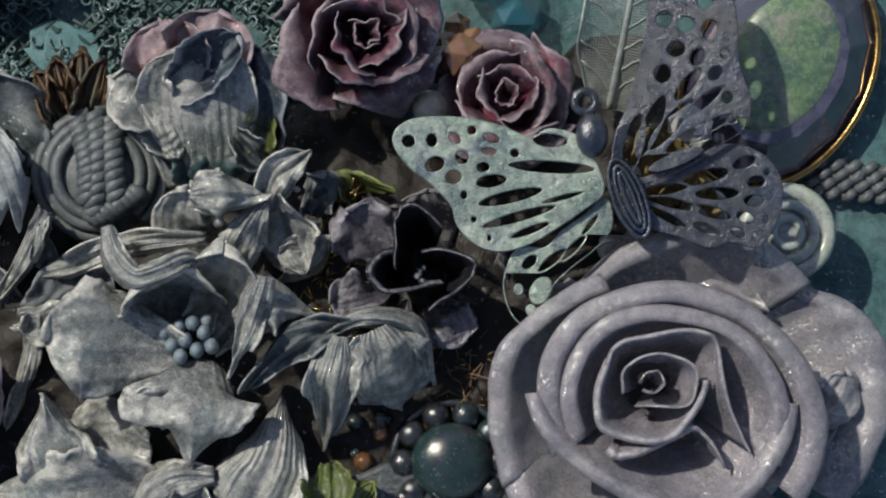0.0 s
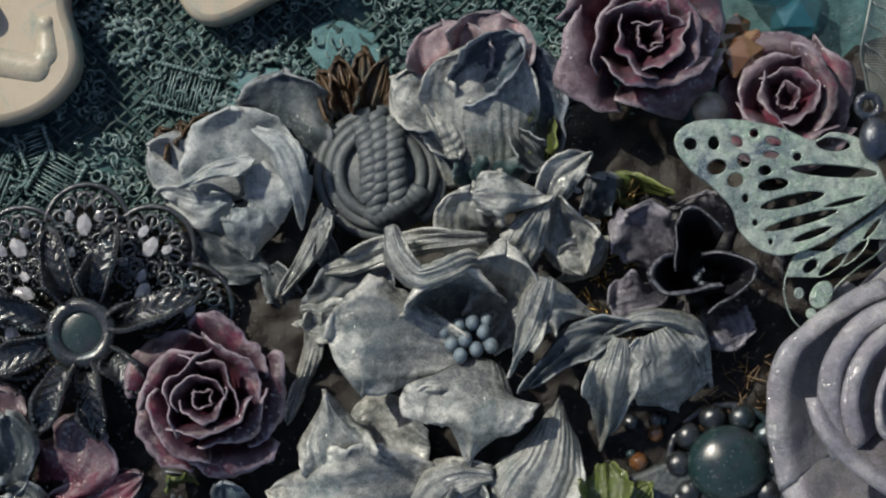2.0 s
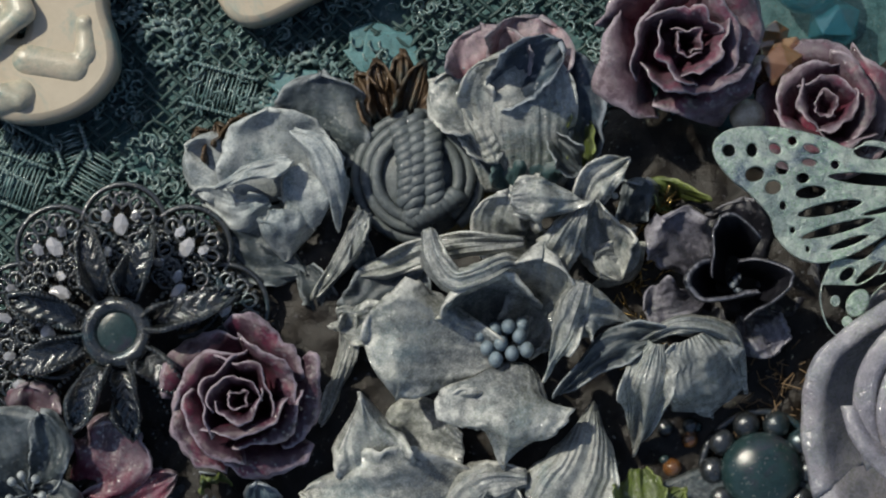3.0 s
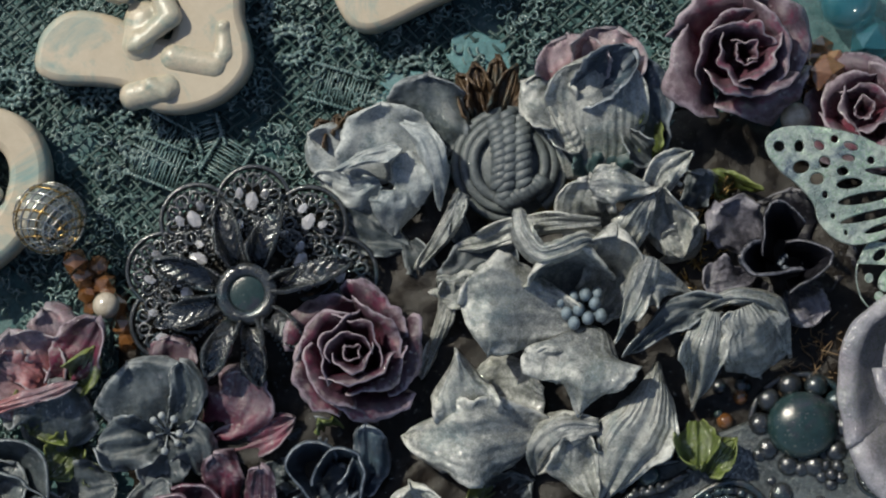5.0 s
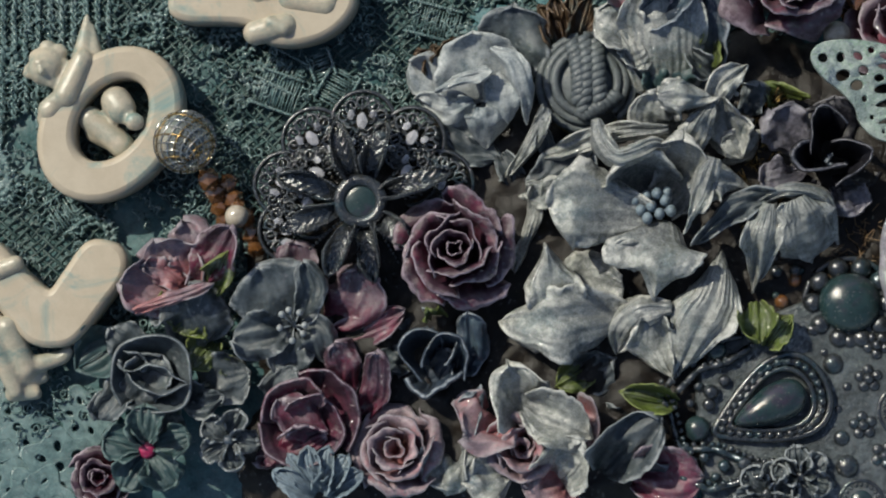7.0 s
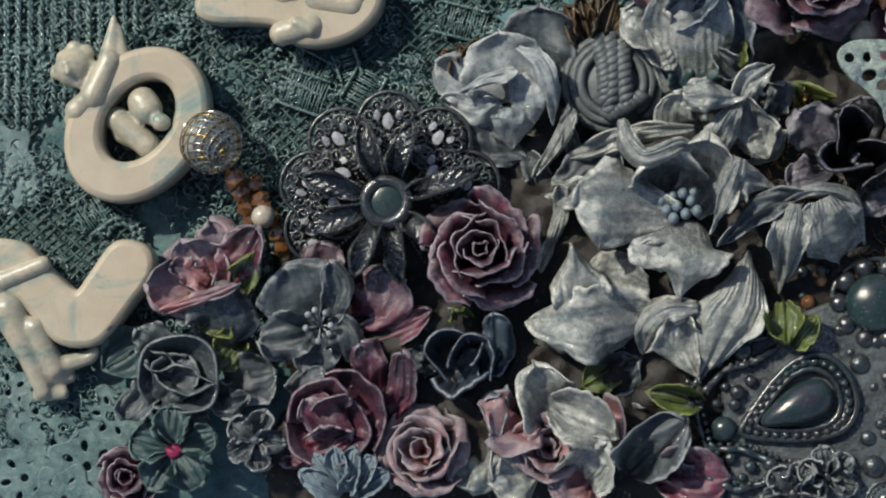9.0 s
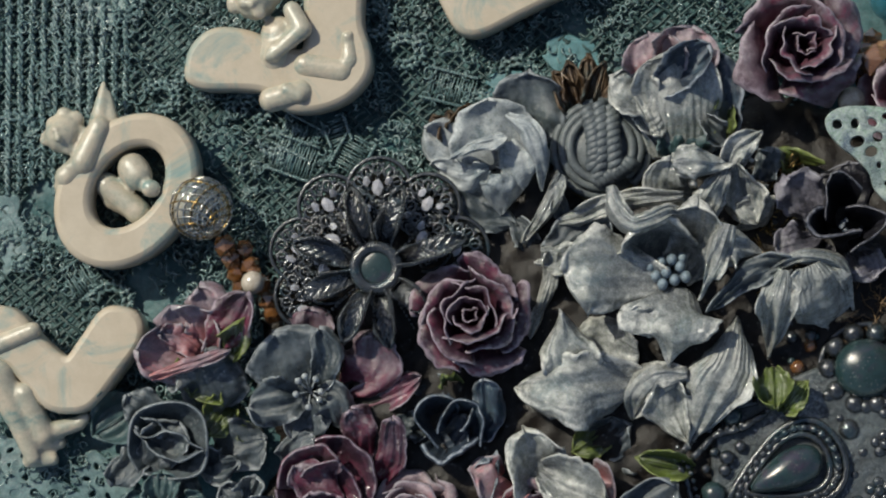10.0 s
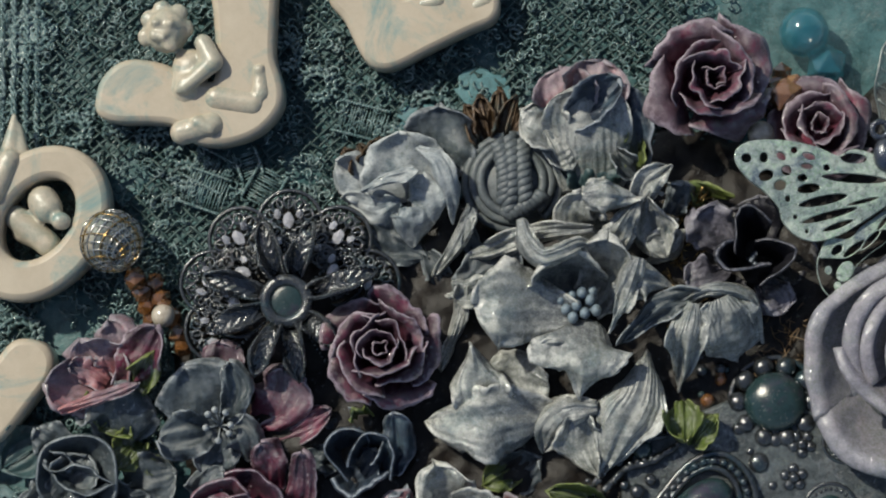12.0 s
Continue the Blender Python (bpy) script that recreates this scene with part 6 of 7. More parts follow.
drop = thing("teardrop_pendant", (0.0661, -0.0337, 0.0095), "dark metal pendant with a teal teardrop cabochon and beaded border", "pendant")


def tear(a, b, z, n=48):
    out = []
    for i in range(n):
        t = 2 * math.pi * i / n
        x, y = a * math.cos(t), b * math.sin(t) * (0.62 + 0.38 * math.cos(t) if a else 1)
        out.append(Matrix.Rotation(radians(26), 3, "Z") @ Vector((x * MM, y * MM * 1.25, z)))
    return out


stone = ball((0, 0, 0), 1.0, 32)
for v in stone.verts:
    x, y, z = v.co
    v.co = Matrix.Rotation(radians(26), 3, "Z") @ Vector((8.4 * MM * x, 5.6 * MM * y * (0.72 + 0.3 * x), 0.0042 + 0.0038 * z))
part("stone", stone, CAB, drop, "glossy teal-black teardrop stone")
for a, b, r in ((9.6, 7.2, 0.00075), (13.0, 10.0, 0.00075)):
    v, f = tube(tear(a, b, 0.0035), r, 8, True)
    part("wire_border", mesh_of("wire_border", v, f), PATINA, drop)
border = tear(11.3, 8.6, 0.0040, 160)
for c in beads_on(border + border[:1], 0.00092, 0.0019)[:-1]:
    part("bead", mesh_of("bead", *c), PATINA, drop)
v, f = joined([tube(tear(11.3, 8.6, 0.0022), 0.0016, 6, True)])
part("gallery", mesh_of("gallery", v, f), PATINA, drop)
for i, (x, y, r) in enumerate([(-15.44, -4.92, 2.92), (-12.99, 0.34, 1.46), (-12.49, 3.03, 1.70), (-15.16, 4.24, 1.10), (-9.68, 5.48, 1.34), (-14.01, -11.02, 1.22), (-11.60, -15.28, 1.09), (-9.77, -12.83, 1.46), (-5.52, -12.21, 1.70), (-1.89, -12.80, 1.21), (-17.00, 0.57, 0.97), (-11.47, 12.20, 2.43), (-7.83, 10.37, 0.97), (-16.35, 9.14, 1.10)]):
    part("boss", ball((x * MM, y * MM, 0.0025 + 0.0004 * (i % 3)), r * MM, 14, (1, 1, 0.85)), CAB if r > 2 else PATINA, drop)
for i, row in enumerate(([(-24.26, 4.22), (-21.48, -1.27), (-19.80, -7.98), (-16.42, -14.06)], [(-21.82, 4.23), (-18.14, 10.34), (-11.44, 13.77), (-5.37, 15.24)], [(-19.76, 3.01), (-15.11, 7.90), (-9.03, 9.37), (-3.56, 13.04)], [(-19.44, -9.20), (-11.55, -9.17), (-3.09, -12.78), (4.16, -12.26)], [(-18.86, -15.29), (-12.80, -17.94), (-3.11, -15.21), (2.93, -15.18)])):
    pts = [Vector((x * MM, y * MM, 0.0035)) for x, y in row]
    path = []
    for p, q in zip(pts, pts[1:]):
        path += [p.lerp(q, s / 12) + Vector((0, 0, 0.0004 * math.sin(s))) for s in range(12)]
    v, f = tube(path, 0.0008, 6)
    part("scroll", mesh_of("scroll", v, f), PATINA, drop)
    for q in beads_on([p + Vector((0.0012, 0.0010, 0.0002)) for p in path], 0.0007):
        part("bead", mesh_of("bead", *q), PATINA, drop)

# small metal blossoms
def metal_blossom(place, R, mat, label, centre, seed, n=5):
    t = thing("metal_blossom", place, label, "flower", "small blossoms")
    for i in range(n):
        a = 2 * math.pi * i / n + seed
        d = Vector((math.cos(a), math.sin(a), 0))
        pts, th, uv = petal_mesh(d * R * 0.12 + Vector((0, 0, 0.001)), d * R + Vector((0, 0, 0.002)), R * 0.74, rise=0.0006, cup=0.0006, wave=0.0004, seed=seed + i, th=0.0004, point=0.0, narrow=0.3)
        v, f, u = sheet(pts, th, uv)
        part("petal", mesh_of("petal", v, f, u), mat, t)
    part("centre", ball((0, 0, 0.0014), R * 0.18, 14, (1, 1, 0.7)), centre, t)
    return t


metal_blossom((-0.0691, -0.0436, 0.0105), 0.0102, TEAL_LEAF, "teal painted five-petal blossom with a crimson centre", CRIMSON, 0.35)
metal_blossom((-0.0514, -0.0414, 0.0085), 0.0070, SLATE, "small blue-grey crumpled blossom", NAVY, 1.2)
metal_blossom((0.0726, -0.0487, 0.0115), 0.0068, SLATE, "small slate blossom on the metal plate", PATINA, 0.7, 6)
metal_blossom((0.0654, -0.0524, 0.0115), 0.0072, SLATE, "small slate blossom on the metal plate", PATINA, 0.2, 6)

shell = thing("striped_shell", (-0.0314, -0.0536, 0.0050), "blue-grey ribbed shell-shaped petal cluster", "shell")
for i in range(6):
    a = radians(30 + 24 * i)
    d = Vector((math.cos(a), math.sin(a), 0))
    pts, th, uv = petal_mesh(d * 0.001 + Vector((0, 0, 0.004)), d * 0.0115 + Vector((0, 0, 0.008)), 0.0050, rise=0.0018, cup=-0.001, wave=0.0, seed=i, point=0.0, narrow=0.4)
    v, f, u = sheet(pts, th, uv)
    part("rib", mesh_of("rib", v, f, u), STAMEN, shell)

# ---- gem, button, trim and gauze leaf on the far side ----
gem = thing("abalone_gem", (0.1400, 0.0520, 0.0000), "large oval gem with green abalone sheen in a thin gold frame", "gem")
gb = bmesh.new()
bmesh.ops.create_cone(gb, cap_ends=True, segments=14, radius1=0.0155, radius2=0.0105, depth=0.006)
gb.transform(pose(0, 0, 0.007, 0, 0, -32) @ Matrix.Diagonal((0.92, 1.3, 1, 1)))
g = part("stone", gb, STONE, gem, "dark violet faceted glass")
g.data.polygons.foreach_set("use_smooth", [False] * len(g.data.polygons))
fb = ball((0, 0, 0), 1.0, 28)
fb.transform(pose(-0.0005, 0.001, 0.0098, 0, 0, -32) @ Matrix.Diagonal((0.0088, 0.0128, 0.0016, 1)))
part("table_facet", fb, ABALONE, gem, "green abalone sheen")
v, f = tube([pose(0, 0, 0.004, 0, 0, -32) @ Vector((0.0150 * math.cos(t), 0.0210 * math.sin(t), 0)) for t in (2 * math.pi * i / 48 for i in range(48))], 0.0007, 8, True)
part("frame", mesh_of("frame", v, f), GOLD, gem, "thin gold wire frame")
bk = bmesh.new()
bmesh.ops.create_cone(bk, cap_ends=True, segments=32, radius1=0.0152, radius2=0.0152, depth=0.004)
bk.transform(pose(0, 0, 0.002, 0, 0, -32) @ Matrix.Diagonal((0.95, 1.36, 1, 1)))
part("setting", bk, PATINA, gem)

btn = thing("round_button", (0.1393, 0.0248, 0.0090), "pale iridescent button with stepped rings", "button")
for rr, z, tr in ((6.8, 0.0022, 0.0014), (4.6, 0.0026, 0.0010), (2.4, 0.0024, 0.0009)):
    v, f = tube([(rr * MM * math.cos(t), rr * MM * math.sin(t), z) for t in (2 * math.pi * i / 36 for i in range(36))], tr, 10, True)
    part("ring", mesh_of("ring", v, f), BUTTON, btn)
dk = bmesh.new()
bmesh.ops.create_cone(dk, cap_ends=True, segments=36, radius1=0.0072, radius2=0.0066, depth=0.0022)
bmesh.ops.translate(dk, verts=dk.verts, vec=(0, 0, 0.0012))
part("disc", dk, BUTTON, btn)
v, f = tube([(0, 0, 0.0012), (0, 0, -0.0085)], 0.003, 10)
part("shank", mesh_of("shank", v, f), BUTTON, btn)

trim = thing("braided_trim", (0.1490, 0.0340, 0.0000), "dark grey braided trim glued across the canvas", "trim")
for q in range(4):
    path = [Vector((x * MM, (1.6 * q - 2.4) * MM - 0.10 * x * MM + 0.5 * MM * math.sin(x * 2.2 + q * 1.6), 0.0018 + 0.0007 * math.cos(x * 2.2 + q * 1.6))) for x in np.linspace(-6, 40, 140)]
    v, f = tube(path, 0.0009, 6)
    part("strand", mesh_of("strand", v, f), CORD, trim)

leaf = thing("skeleton_leaf", (0.1101, 0.0460, 0.0080), "silver gauze skeleton leaf with a raised midrib", "leaf")
lo = Vector(leaf.matrix_basis.translation)
lb, lt = Vector((0.1101, 0.0455, 0.0140)), Vector((0.1150, 0.0701, 0.0200))
lw = 0.0150
pts, th, uv = petal_mesh(lb, lt, lw, rise=0.002, cup=0.0012, wave=0.0006, seed=4, point=0.6, narrow=0.35, crease=0.2, n=58, k=35)
net = []
for i in range(0, 58, 1):
    net.append(tube([Vector(p) - lo for p in pts[i, ::2]], 0.000065, 4))
for j in range(0, 35, 1):
    net.append(tube([Vector(p) - lo for p in pts[::3, j]], 0.000065, 4))
part("net", joined_mesh("net", net), GAUZE, leaf, "fine silver mesh")
for j in (0, 17, 34):
    v, f = tube([Vector(p) - lo + Vector((0, 0, 0.0002)) for p in pts[::2, j]], 0.0006 if j == 17 else 0.00025, 6)
    part("midrib" if j == 17 else "edge", mesh_of("midrib", v, f), GAUZE, leaf)
for i in range(6, 50, 8):
    for s in (-1, 1):
        path = [Vector(pts[min(57, i + int(abs(q) * 0.7)), 17 + s * q]) - lo + Vector((0, 0, 0.0002)) for q in range(0, 17, 2)]
        v, f = tube(path, 0.0002, 5)
        part("vein", mesh_of("vein", v, f), GAUZE, leaf)
# scraps under the dark wing: yellow paper and clear chips
glass_bead((0.1241, 0.0424, 0.0090), 0.0042, STRASS, "pale faceted crystal under the dark wing")
glass_bead((0.1215, 0.0385, 0.0070), 0.0036, STRASS, "pale faceted crystal under the dark wing")
scrap = thing("yellow_petals", (0.1217, 0.0298, 0.0050), "ochre yellow paper petals under the butterfly", "flower")
for i, (bx, tx, w) in enumerate((((0.1217, 0.0289, 0.0080), (0.1153, 0.0423, 0.0160), 0.010), ((0.1226, 0.0289, 0.0080), (0.1246, 0.0344, 0.0160), 0.010), ((0.1217, 0.0280, 0.0080), (0.1284, 0.0253, 0.0140), 0.012))):
    petal(scrap, bx, tx, w, OCHRE if i < 2 else PALE, rise=0.001, cup=0.001, wave=0.001, seed=170 + i, point=0.2)

# ---- leaves ----
def leaf_thing(base, tip, w, mat, label, seed, **kw):
    t = thing("paper_leaf", (base[0], base[1], base[2]), label, "leaf", "leaves")
    petal(t, base, tip, w, mat, "blade", rise=0.001, cup=0.0012, wave=0.0008, seed=seed, point=0.8, **kw)
    v, f = tube([Vector((0, 0, 0.0006)), (Vector(tip) - Vector(base)) * 0.5 + Vector((0, 0, 0.0016)), (Vector(tip) - Vector(base)) * 0.92 + Vector((0, 0, 0.0005))], 0.00028, 5)
    part("vein", mesh_of("vein", v, f), mat, t)
    return t


for i, (b, p, w, mt, lab) in enumerate((
        ((0.0633, -0.0113, 0.0130), (0.0637, -0.0204, 0.0160), 0.0085, MOSS, "green glitter leaf beside a grey lily"),
        ((0.0656, -0.0210, 0.0130), (0.0709, -0.0144, 0.0160), 0.0050, MOSS, "narrow curled green leaf"),
        ((0.0463, -0.0332, 0.0120), (0.0340, -0.0305, 0.0150), 0.0060, MOSS, "pointed green glitter leaf"),
        ((0.0281, -0.0247, 0.0060), (0.0201, -0.0296, 0.0100), 0.0080, MOSS, "green and grey leaf with a torn tip"),
        ((0.0256, -0.0284, 0.0050), (0.0330, -0.0235, 0.0090), 0.0100, SLATE, "grey-green leaf under the lilies"),
        ((-0.0549, -0.0086, 0.0100), (-0.0507, -0.0002, 0.0170), 0.0065, MOSS, "dark green leaf between pink petals"),
        ((-0.0599, -0.0136, 0.0100), (-0.0633, -0.0174, 0.0120), 0.0140, MOSS, "dark green leaf under a pink rose"),
        ((-0.0556, -0.0198, 0.0060), (-0.0599, -0.0260, 0.0100), 0.0080, MOSS, "moss green leaf beside the slate rose"),
        ((-0.0752, -0.0185, 0.0030), (-0.0866, -0.0261, 0.0060), 0.0120, TEAL_LEAF, "smooth teal leaf beside the letter V"),
        ((0.0304, -0.0420, 0.0040), (0.0243, -0.0334, 0.0060), 0.0140, SLATE, "dark grey leaf in shade"),
        ((-0.0063, -0.0137, 0.0100), (-0.0068, -0.0129, 0.0200), 0.0050, MOSS, "small green sepal under the purple rose"),
        ((0.0698, 0.0323, 0.0060), (0.0642, 0.0355, 0.0120), 0.0060, MOSS, "green leaf beside the black flower"))):
    leaf_thing(b, p, w, mt, lab, 180 + i)

# rusty gold leaf sprays
for place, fan in (((0.0235, 0.0406, 0.0030), ((-28, 15), (-14, 16), (2, 17), (16, 16), (34, 14), (50, 12))), ((-0.0058, 0.0366, 0.0020), ((-5, 9), (20, 11), (-30, 9)))):
    s = thing("metal_leaf_spray", place, "rusty gold metal leaf spray with teal paint flakes", "leaf", "gold sprays")
    for i, (ang, ln) in enumerate(fan):
        a = radians(90 - ang)
        d = Vector((math.cos(a), math.sin(a), 0))
        pts, th, uv = petal_mesh(d * 0.001 + Vector((0, 0, 0.003)), d * ln * MM + Vector((0, 0, 0.006)), 0.0046, rise=0.0014, cup=-0.001, wave=0.0006, seed=200 + i, th=0.0005, point=0.5)
        v, f, u = sheet(pts, th, uv)
        part("blade", mesh_of("blade", v, f, u), RUST, s)
        v, f = tube([d * 0.001 + Vector((0, 0, 0.0045)), d * ln * 0.5 * MM + Vector((0, 0, 0.0068)), d * ln * MM + Vector((0, 0, 0.0064))], 0.0004, 5)
        part("vein", mesh_of("vein", v, f), RUST, s)

# turquoise chips of paint
rng = random.Random(5)
for place, r in (((0.0057, 0.0520, 0.0012), 0.0042), ((0.0217, 0.0572, 0.0012), 0.0055), ((0.0245, 0.0540, 0.0014), 0.0040), ((0.0188, 0.0589, 0.0012), 0.0050), ((0.0017, 0.0477, 0.0012), 0.0026), ((-0.0434, 0.0356, 0.0012), 0.0030), ((0.0957, 0.0526, 0.0012), 0.0060), ((0.0929, 0.0490, 0.0012), 0.0045)):
    loop = [(r * (1 + 0.35 * rng.uniform(-1, 1)) * math.cos(t), r * 0.7 * (1 + 0.35 * rng.uniform(-1, 1)) * math.sin(t)) for t in (2 * math.pi * i / 14 for i in range(14))]
    ch = tagged(part("paint_chip", fretwork("paint_chip", loop, [], 0.0012, 0.0003), CHIP), "turquoise flake of dried paint", "paint", "paint chips")
    ch.matrix_basis = pose(*place, rng.uniform(-6, 6), rng.uniform(-6, 6), rng.uniform(0, 360))

# broken chips of pale teal plaster near the canvas edge
rng = random.Random(77)
for row in range(6):
    for col in range(6):
        x = -0.121 + 0.0042 * col + rng.uniform(-0.0012, 0.0012)
        y = 0.033 - 0.0040 * row + rng.uniform(-0.0010, 0.0010)
        if col > 4 - abs(row - 2.5) * 0.7:
            continue
        k = rng.choice((4, 5, 5, 6))
        r = rng.uniform(0.0017, 0.0028)
        loop = [(r * rng.uniform(0.75, 1.15) * math.cos(t), r * rng.uniform(0.75, 1.15) * math.sin(t)) for t in (2 * math.pi * i / k for i in range(k))]
        ch = tagged(part("plaster_chip", fretwork("plaster_chip", loop, [], 0.0010, 0.0002), PLASTER), "pale teal broken plaster chip on the canvas", "plaster", "plaster chips")
        ch.matrix_basis = pose(x, y, 0.0011, rng.uniform(-7, 7), rng.uniform(-7, 7), rng.uniform(0, 360))

# ---- lace ----
rng = random.Random(8)


def lace_piece(name, chunks, mat, label):
    return tagged(part(name, joined_mesh(name, chunks), mat), label, "lace", kind="stuff")


def in_lace(x, y):
    return y > -0.012 + 0.45 * (x + 0.03) and y < 0.10


ground = []
for k in range(-60, 75):
    for sx in (1, -1):
        run = []
        for i in range(120):
            x = -0.125 + 0.0016 * i
            y = k * 0.0024 + sx * (x + 0.03) * 0.9
            x2, y2 = x + 0.0006 * bump_noise(x, y, 420, 2), y + 0.0006 * bump_noise(x, y, 420, 7)
            if in_lace(x2, y2) and bump_noise(x2, y2, 75, 14) > -0.30 and y2 > -0.02:
                run.append(Vector((x2, y2, 0.0014 + 0.0006 * math.sin(i * 1.9 + k) + 0.0006 * bump_noise(x, y, 300, 3))))
            else:
                if len(run) > 3:
                    ground.append(tube(run, 0.00036, 5))
                run = []
        if len(run) > 3:
            ground.append(tube(run, 0.00036, 5))
lace_piece("lace_net", ground, LACE_DARK, "dark teal painted lace netting on the canvas")

fuzz = []
for i in range(9000):
    x, y = rng.uniform(-0.12, 0.075), rng.uniform(-0.06, 0.095)
    if not in_lace(x, y) or bump_noise(x, y, 90, 31) < -0.12:
        continue
    r = rng.uniform(0.0005, 0.0012)
    a0, tl = rng.uniform(0, 6.3), rng.uniform(0.3, 1.2)
    c = Vector((x, y, 0.0021 + rng.uniform(-0.0006, 0.0008)))
    u1 = Vector((math.cos(a0), math.sin(a0), 0))
    u2 = Vector((-math.sin(a0) * math.cos(tl), math.cos(a0) * math.cos(tl), math.sin(tl)))
    fuzz.append(tube([c + (u1 * math.cos(t) + u2 * math.sin(t)) * r for t in (2 * math.pi * q / 7 for q in range(6 if i % 3 else 7))], 0.00025, 4, i % 3 == 0))
lace_piece("lace_picots", fuzz, LACE, "small looped picots of teal lace thread")

scroll = []
for place, r0 in (((-0.0520, 0.0479, 0.0024), 5.0), ((-0.0642, 0.0532, 0.0024), 4.6), ((-0.0719, 0.0500, 0.0022), 4.0), ((-0.0247, 0.0668, 0.0022), 4.4), ((-0.0170, 0.0597, 0.0022), 4.2), ((-0.0462, 0.0396, 0.0022), 3.4), ((-0.0527, 0.0524, 0.0024), 4.4), ((-0.1053, 0.0158, 0.0022), 4.6), ((-0.0832, 0.0043, 0.0022), 4.4), ((-0.1055, 0.0427, 0.0022), 4.8), ((-0.0811, 0.0720, 0.0022), 4.6), ((0.0083, 0.0543, 0.0022), 4.0), ((-0.0005, 0.0468, 0.0022), 3.8)):
    for ring in range(2):
        r = (r0 - 1.5 * ring) * MM
        n = int(r / MM * 9)
        path = []
        for i in range(n):
            t = 2 * math.pi * 0.86 * i / n + r0
            w = r * (1 + 0.10 * math.sin(i * 2.1))
            path.append(Vector((place[0] + w * math.cos(t), place[1] + w * 0.85 * math.sin(t), place[2] + 0.0006 * math.cos(i * 2.1))))
        scroll.append(tube(path, 0.0005, 5))
        for i in range(0, n - 1, 2):
            p = path[i]
            d = (p - Vector(place)).normalized()
            scroll.append(tube([p, p + d * 0.0011 + Vector((0, 0, 0.0003))], 0.0003, 4))
lace_piece("lace_scrolls", scroll, LACE, "teal crocheted lace scrolls")

comb = []
for place, ang, n, ln in (((-0.0411, 0.0408, 0.0028), 62, 13, 7.5), ((-0.0284, 0.0369, 0.0028), -30, 12, 7), ((-0.0420, 0.0360, 0.0030), 70, 14, 8), ((-0.0069, 0.0513, 0.0028), 75, 16, 7), ((-0.0897, 0.0094, 0.0026), -55, 9, 8), ((-0.0322, 0.0420, 0.0028), 20, 9, 5)):
    a = radians(ang)
    d, s = Vector((math.cos(a), math.sin(a), 0)), Vector((-math.sin(a), math.cos(a), 0))
    for i in range(n):
        p = Vector(place) + s * (i - n / 2) * 0.0007
        comb.append(tube([p - d * ln * 0.5 * MM - Vector((0, 0, 0.0008)), p + s * 0.0002 * math.sin(i * 2.0), p + d * (ln * 0.5 + rng.uniform(-0.6, 0.6)) * MM - Vector((0, 0, 0.0008))], 0.00019, 5))
    for e in (-1, 1):
        row = [Vector(place) + d * e * ln * 0.5 * MM + s * (q - n * 2) * 0.00018 + Vector((0, 0, 0.0004 * math.sin(q * 1.7))) for q in range(n * 4)]
        comb.append(tube(row, 0.0004, 5))
lace_piece("lace_ladders", comb, LACE, "ladder bars of silvery teal lace")

cords = []
for i in range(15):
    x = -0.118 + 0.0027 * i
    path = [Vector((x + 0.0006 * bump_noise(0, y, 160, i), y, 0.0021 + 0.0005 * math.sin(y * 3600))) for y in np.linspace(0.028 + 0.0012 * (i % 4), 0.092, 110)]
    for ph in (0, math.pi):
        cords.append(tube([p + Vector((0.00045 * math.cos(q * 1.05 + ph), 0, 0.00045 * math.sin(q * 1.05 + ph))) for q, p in enumerate(path)], 0.00042, 5))
lace_piece("lace_cords", cords, LACE, "upright twisted cords of teal lace")

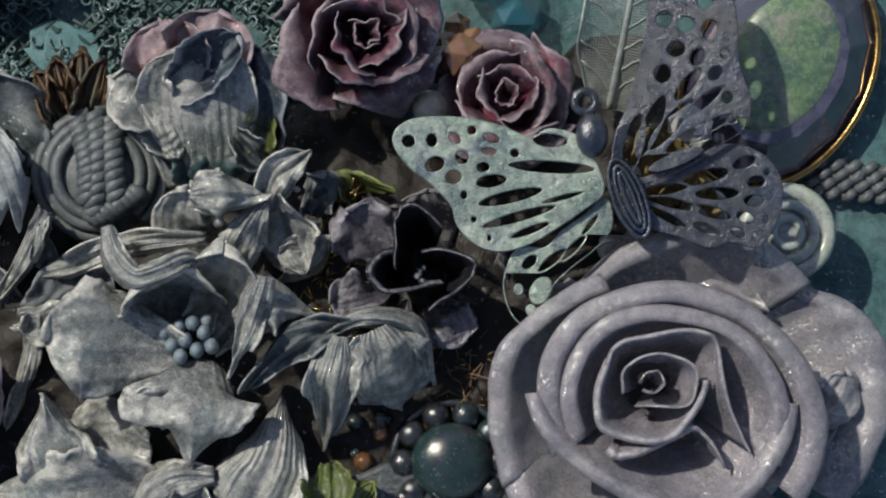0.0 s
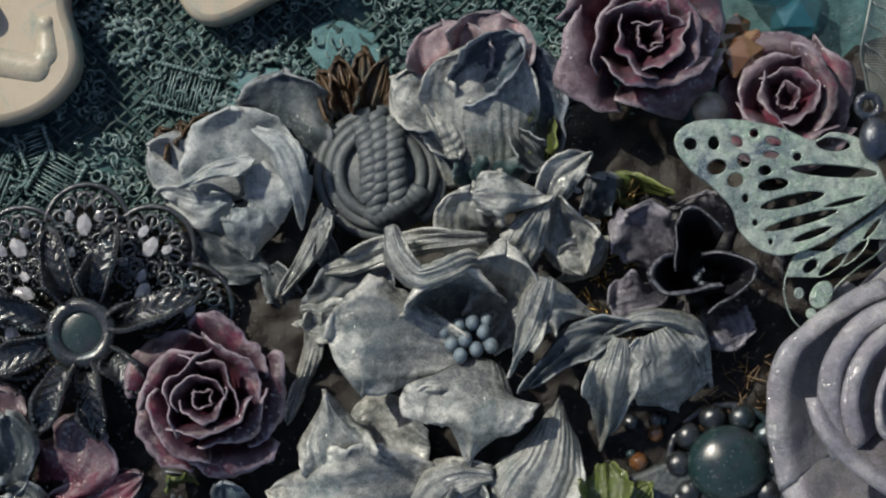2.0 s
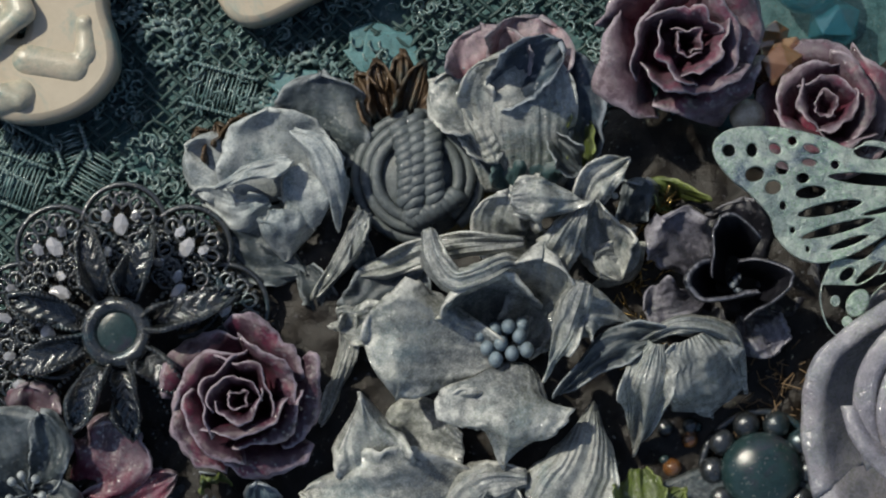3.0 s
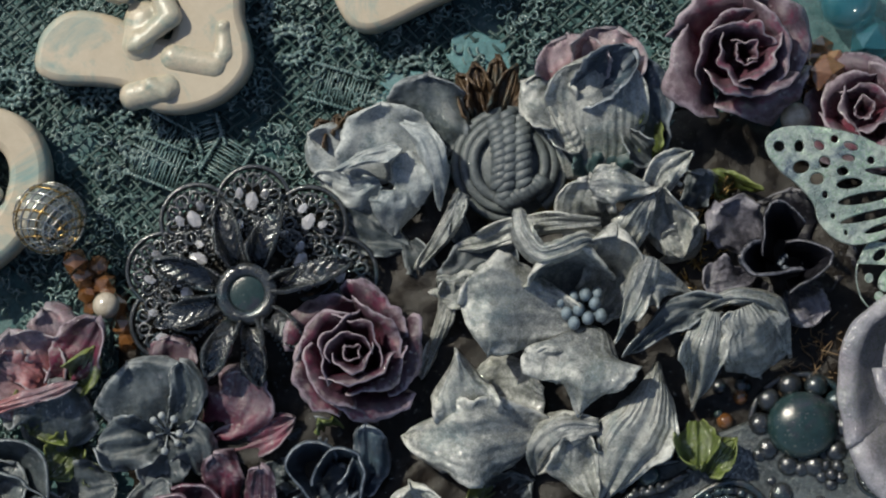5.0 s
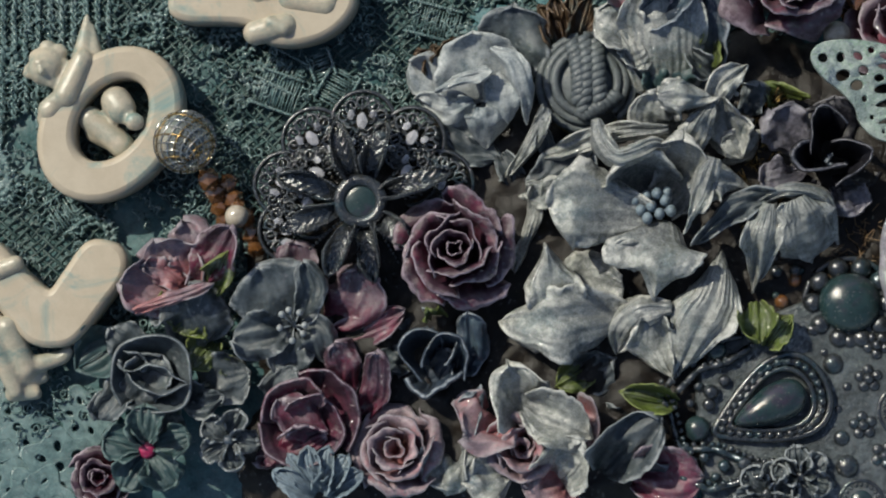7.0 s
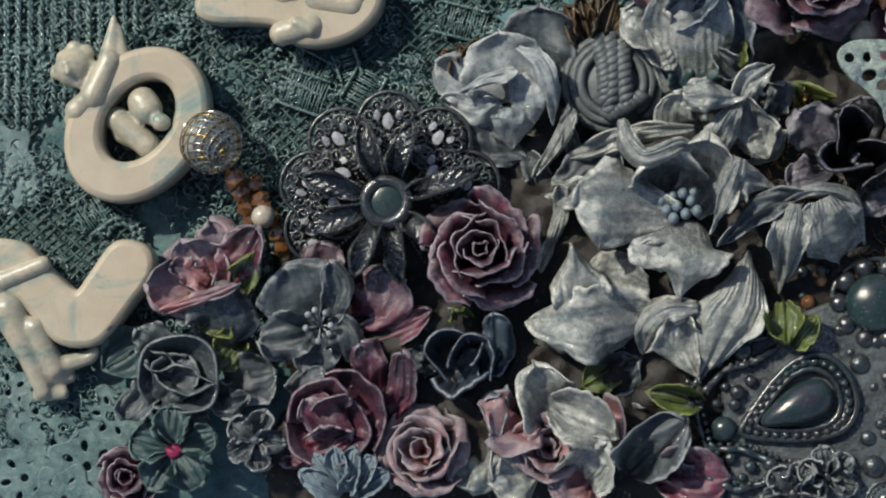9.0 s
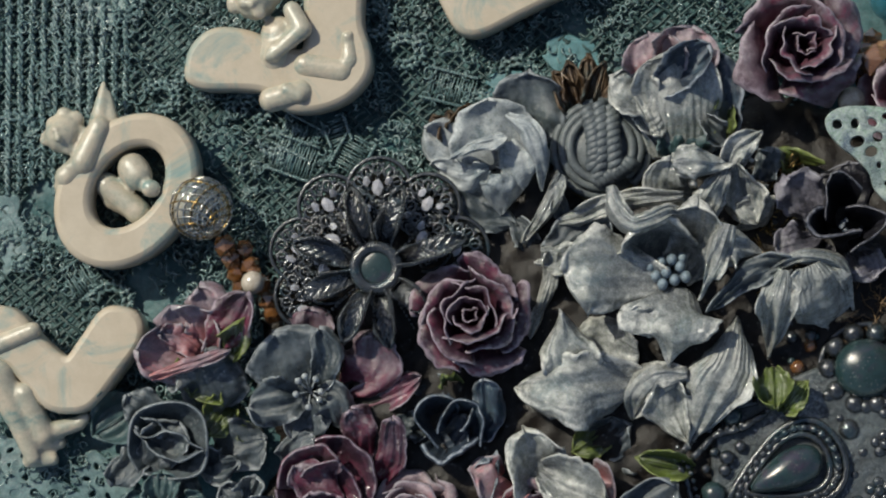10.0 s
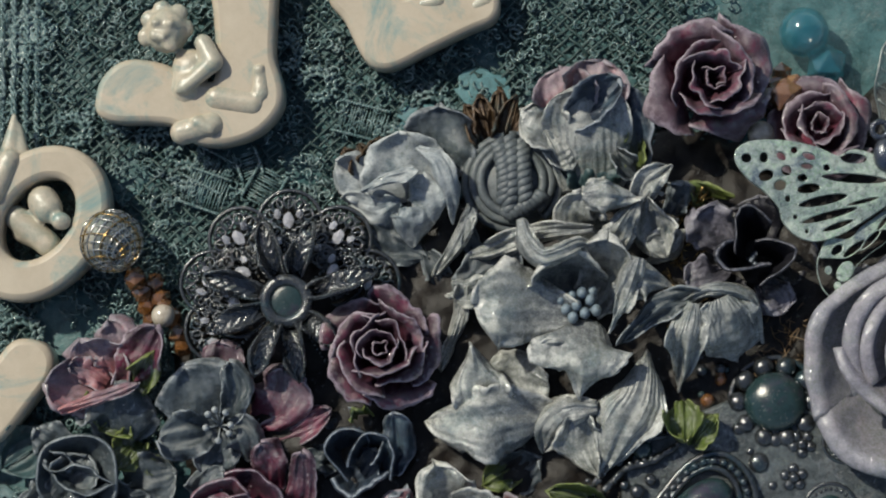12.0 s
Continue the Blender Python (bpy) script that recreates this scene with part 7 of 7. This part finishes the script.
# crocheted flowers with holes, painted pale teal
for i, (place, r) in enumerate((((-0.1006, -0.0388, 0.0014), 0.0075), ((-0.0908, -0.0476, 0.0014), 0.0080), ((-0.1050, -0.0502, 0.0014), 0.0075), ((-0.0851, -0.0362, 0.0014), 0.0062), ((-0.1103, -0.0401, 0.0014), 0.0068), ((-0.0959, -0.0552, 0.0014), 0.0075), ((-0.1108, 0.0223, 0.0012), 0.0070), ((-0.1081, 0.0159, 0.0012), 0.0060), ((-0.1172, 0.0160, 0.0012), 0.0075), ((-0.1090, -0.0312, 0.0012), 0.0060), ((-0.0839, 0.0722, 0.0012), 0.0055))):
    loop = [(r * (1 + 0.16 * math.cos(6 * t)) * math.cos(t), r * (1 + 0.16 * math.cos(6 * t)) * math.sin(t)) for t in (2 * math.pi * q / 48 for q in range(48))]
    holes = [oval(0.58 * r * math.cos(t), 0.58 * r * math.sin(t), 0.19 * r, 0.13 * r, math.degrees(t)) for t in (2 * math.pi * q / 6 for q in range(6))] + [oval(0, 0, 0.16 * r, 0.16 * r)]
    ob = tagged(part("lace_flower", fretwork("lace_flower", loop, holes, 0.0009, 0.0003), LACE), "pale teal crocheted flower motif stiff with paint", "lace", "lace flowers")
    ob.matrix_basis = pose(*place, 3 * math.sin(i), 3 * math.cos(i), 37 * i)

# seed beads scattered in the paste
rng = random.Random(91)
corner_a, corner_b = Vector((0.0675, -0.0213, 0.0060)), Vector((0.0952, -0.0035, 0.0060))
for i in range(64):
    x, y = rng.uniform(corner_a.x, corner_b.x), rng.uniform(corner_a.y, corner_b.y)
    if (Vector((x, y)) - Vector((0.0836, -0.0127, 0.0100)).xy).length < 0.0112:
        continue
    r = rng.uniform(0.0006, 0.0017)
    ob = tagged(part("seed_bead", ball((0, 0, 0), r, 10), (PATINA, PATINA, AMBER, CAB)[i % 4]), "tiny dark glass seed bead set in paste", "bead", "seed beads")
    ob.location = (x, y, max(0.0, bed_height(x, y)) + r * 0.6)

# ---- brown and gold fibres between the flowers ----
rng = random.Random(21)
for name, spots, mat, lab, n in (("fibre_tuft", ((0.0661, 0.0304, 0.0060), (0.0630, 0.0200, 0.0060), (0.0640, 0.0105, 0.0060)), GOLD, "tuft of gold and copper fibres", 42),
                                 ("fibre_tuft", ((0.0850, -0.0007, 0.0060), (0.0796, -0.0085, 0.0060), (0.0877, 0.0031, 0.0060)), FIBRE, "coarse brown fibres in the paste", 24),
                                 ("fibre_tuft", ((-0.0546, -0.0236, 0.0040), (-0.0483, -0.0185, 0.0040)), MOSS, "moss green fibres among the roses", 12)):
    tf = thing(name, spots[0], lab, "fibres", "fibre tufts")
    o = Vector(spots[0])
    for s in spots:
        for i in range(n):
            a = rng.uniform(0, 6.3)
            p = Vector(s) - o + Vector((rng.gauss(0, 0.0015), rng.gauss(0, 0.002), 0))
            ln = rng.uniform(0.002, 0.006)
            q = p + Vector((ln * math.cos(a), ln * math.sin(a), rng.uniform(0.002, 0.006)))
            v, f = tube([p, p.lerp(q, 0.5) + Vector((rng.gauss(0, 0.0006), rng.gauss(0, 0.0006), 0.0008)), q], 0.00013, 4)
            part("fibre", mesh_of("fibre", v, f), mat, tf)
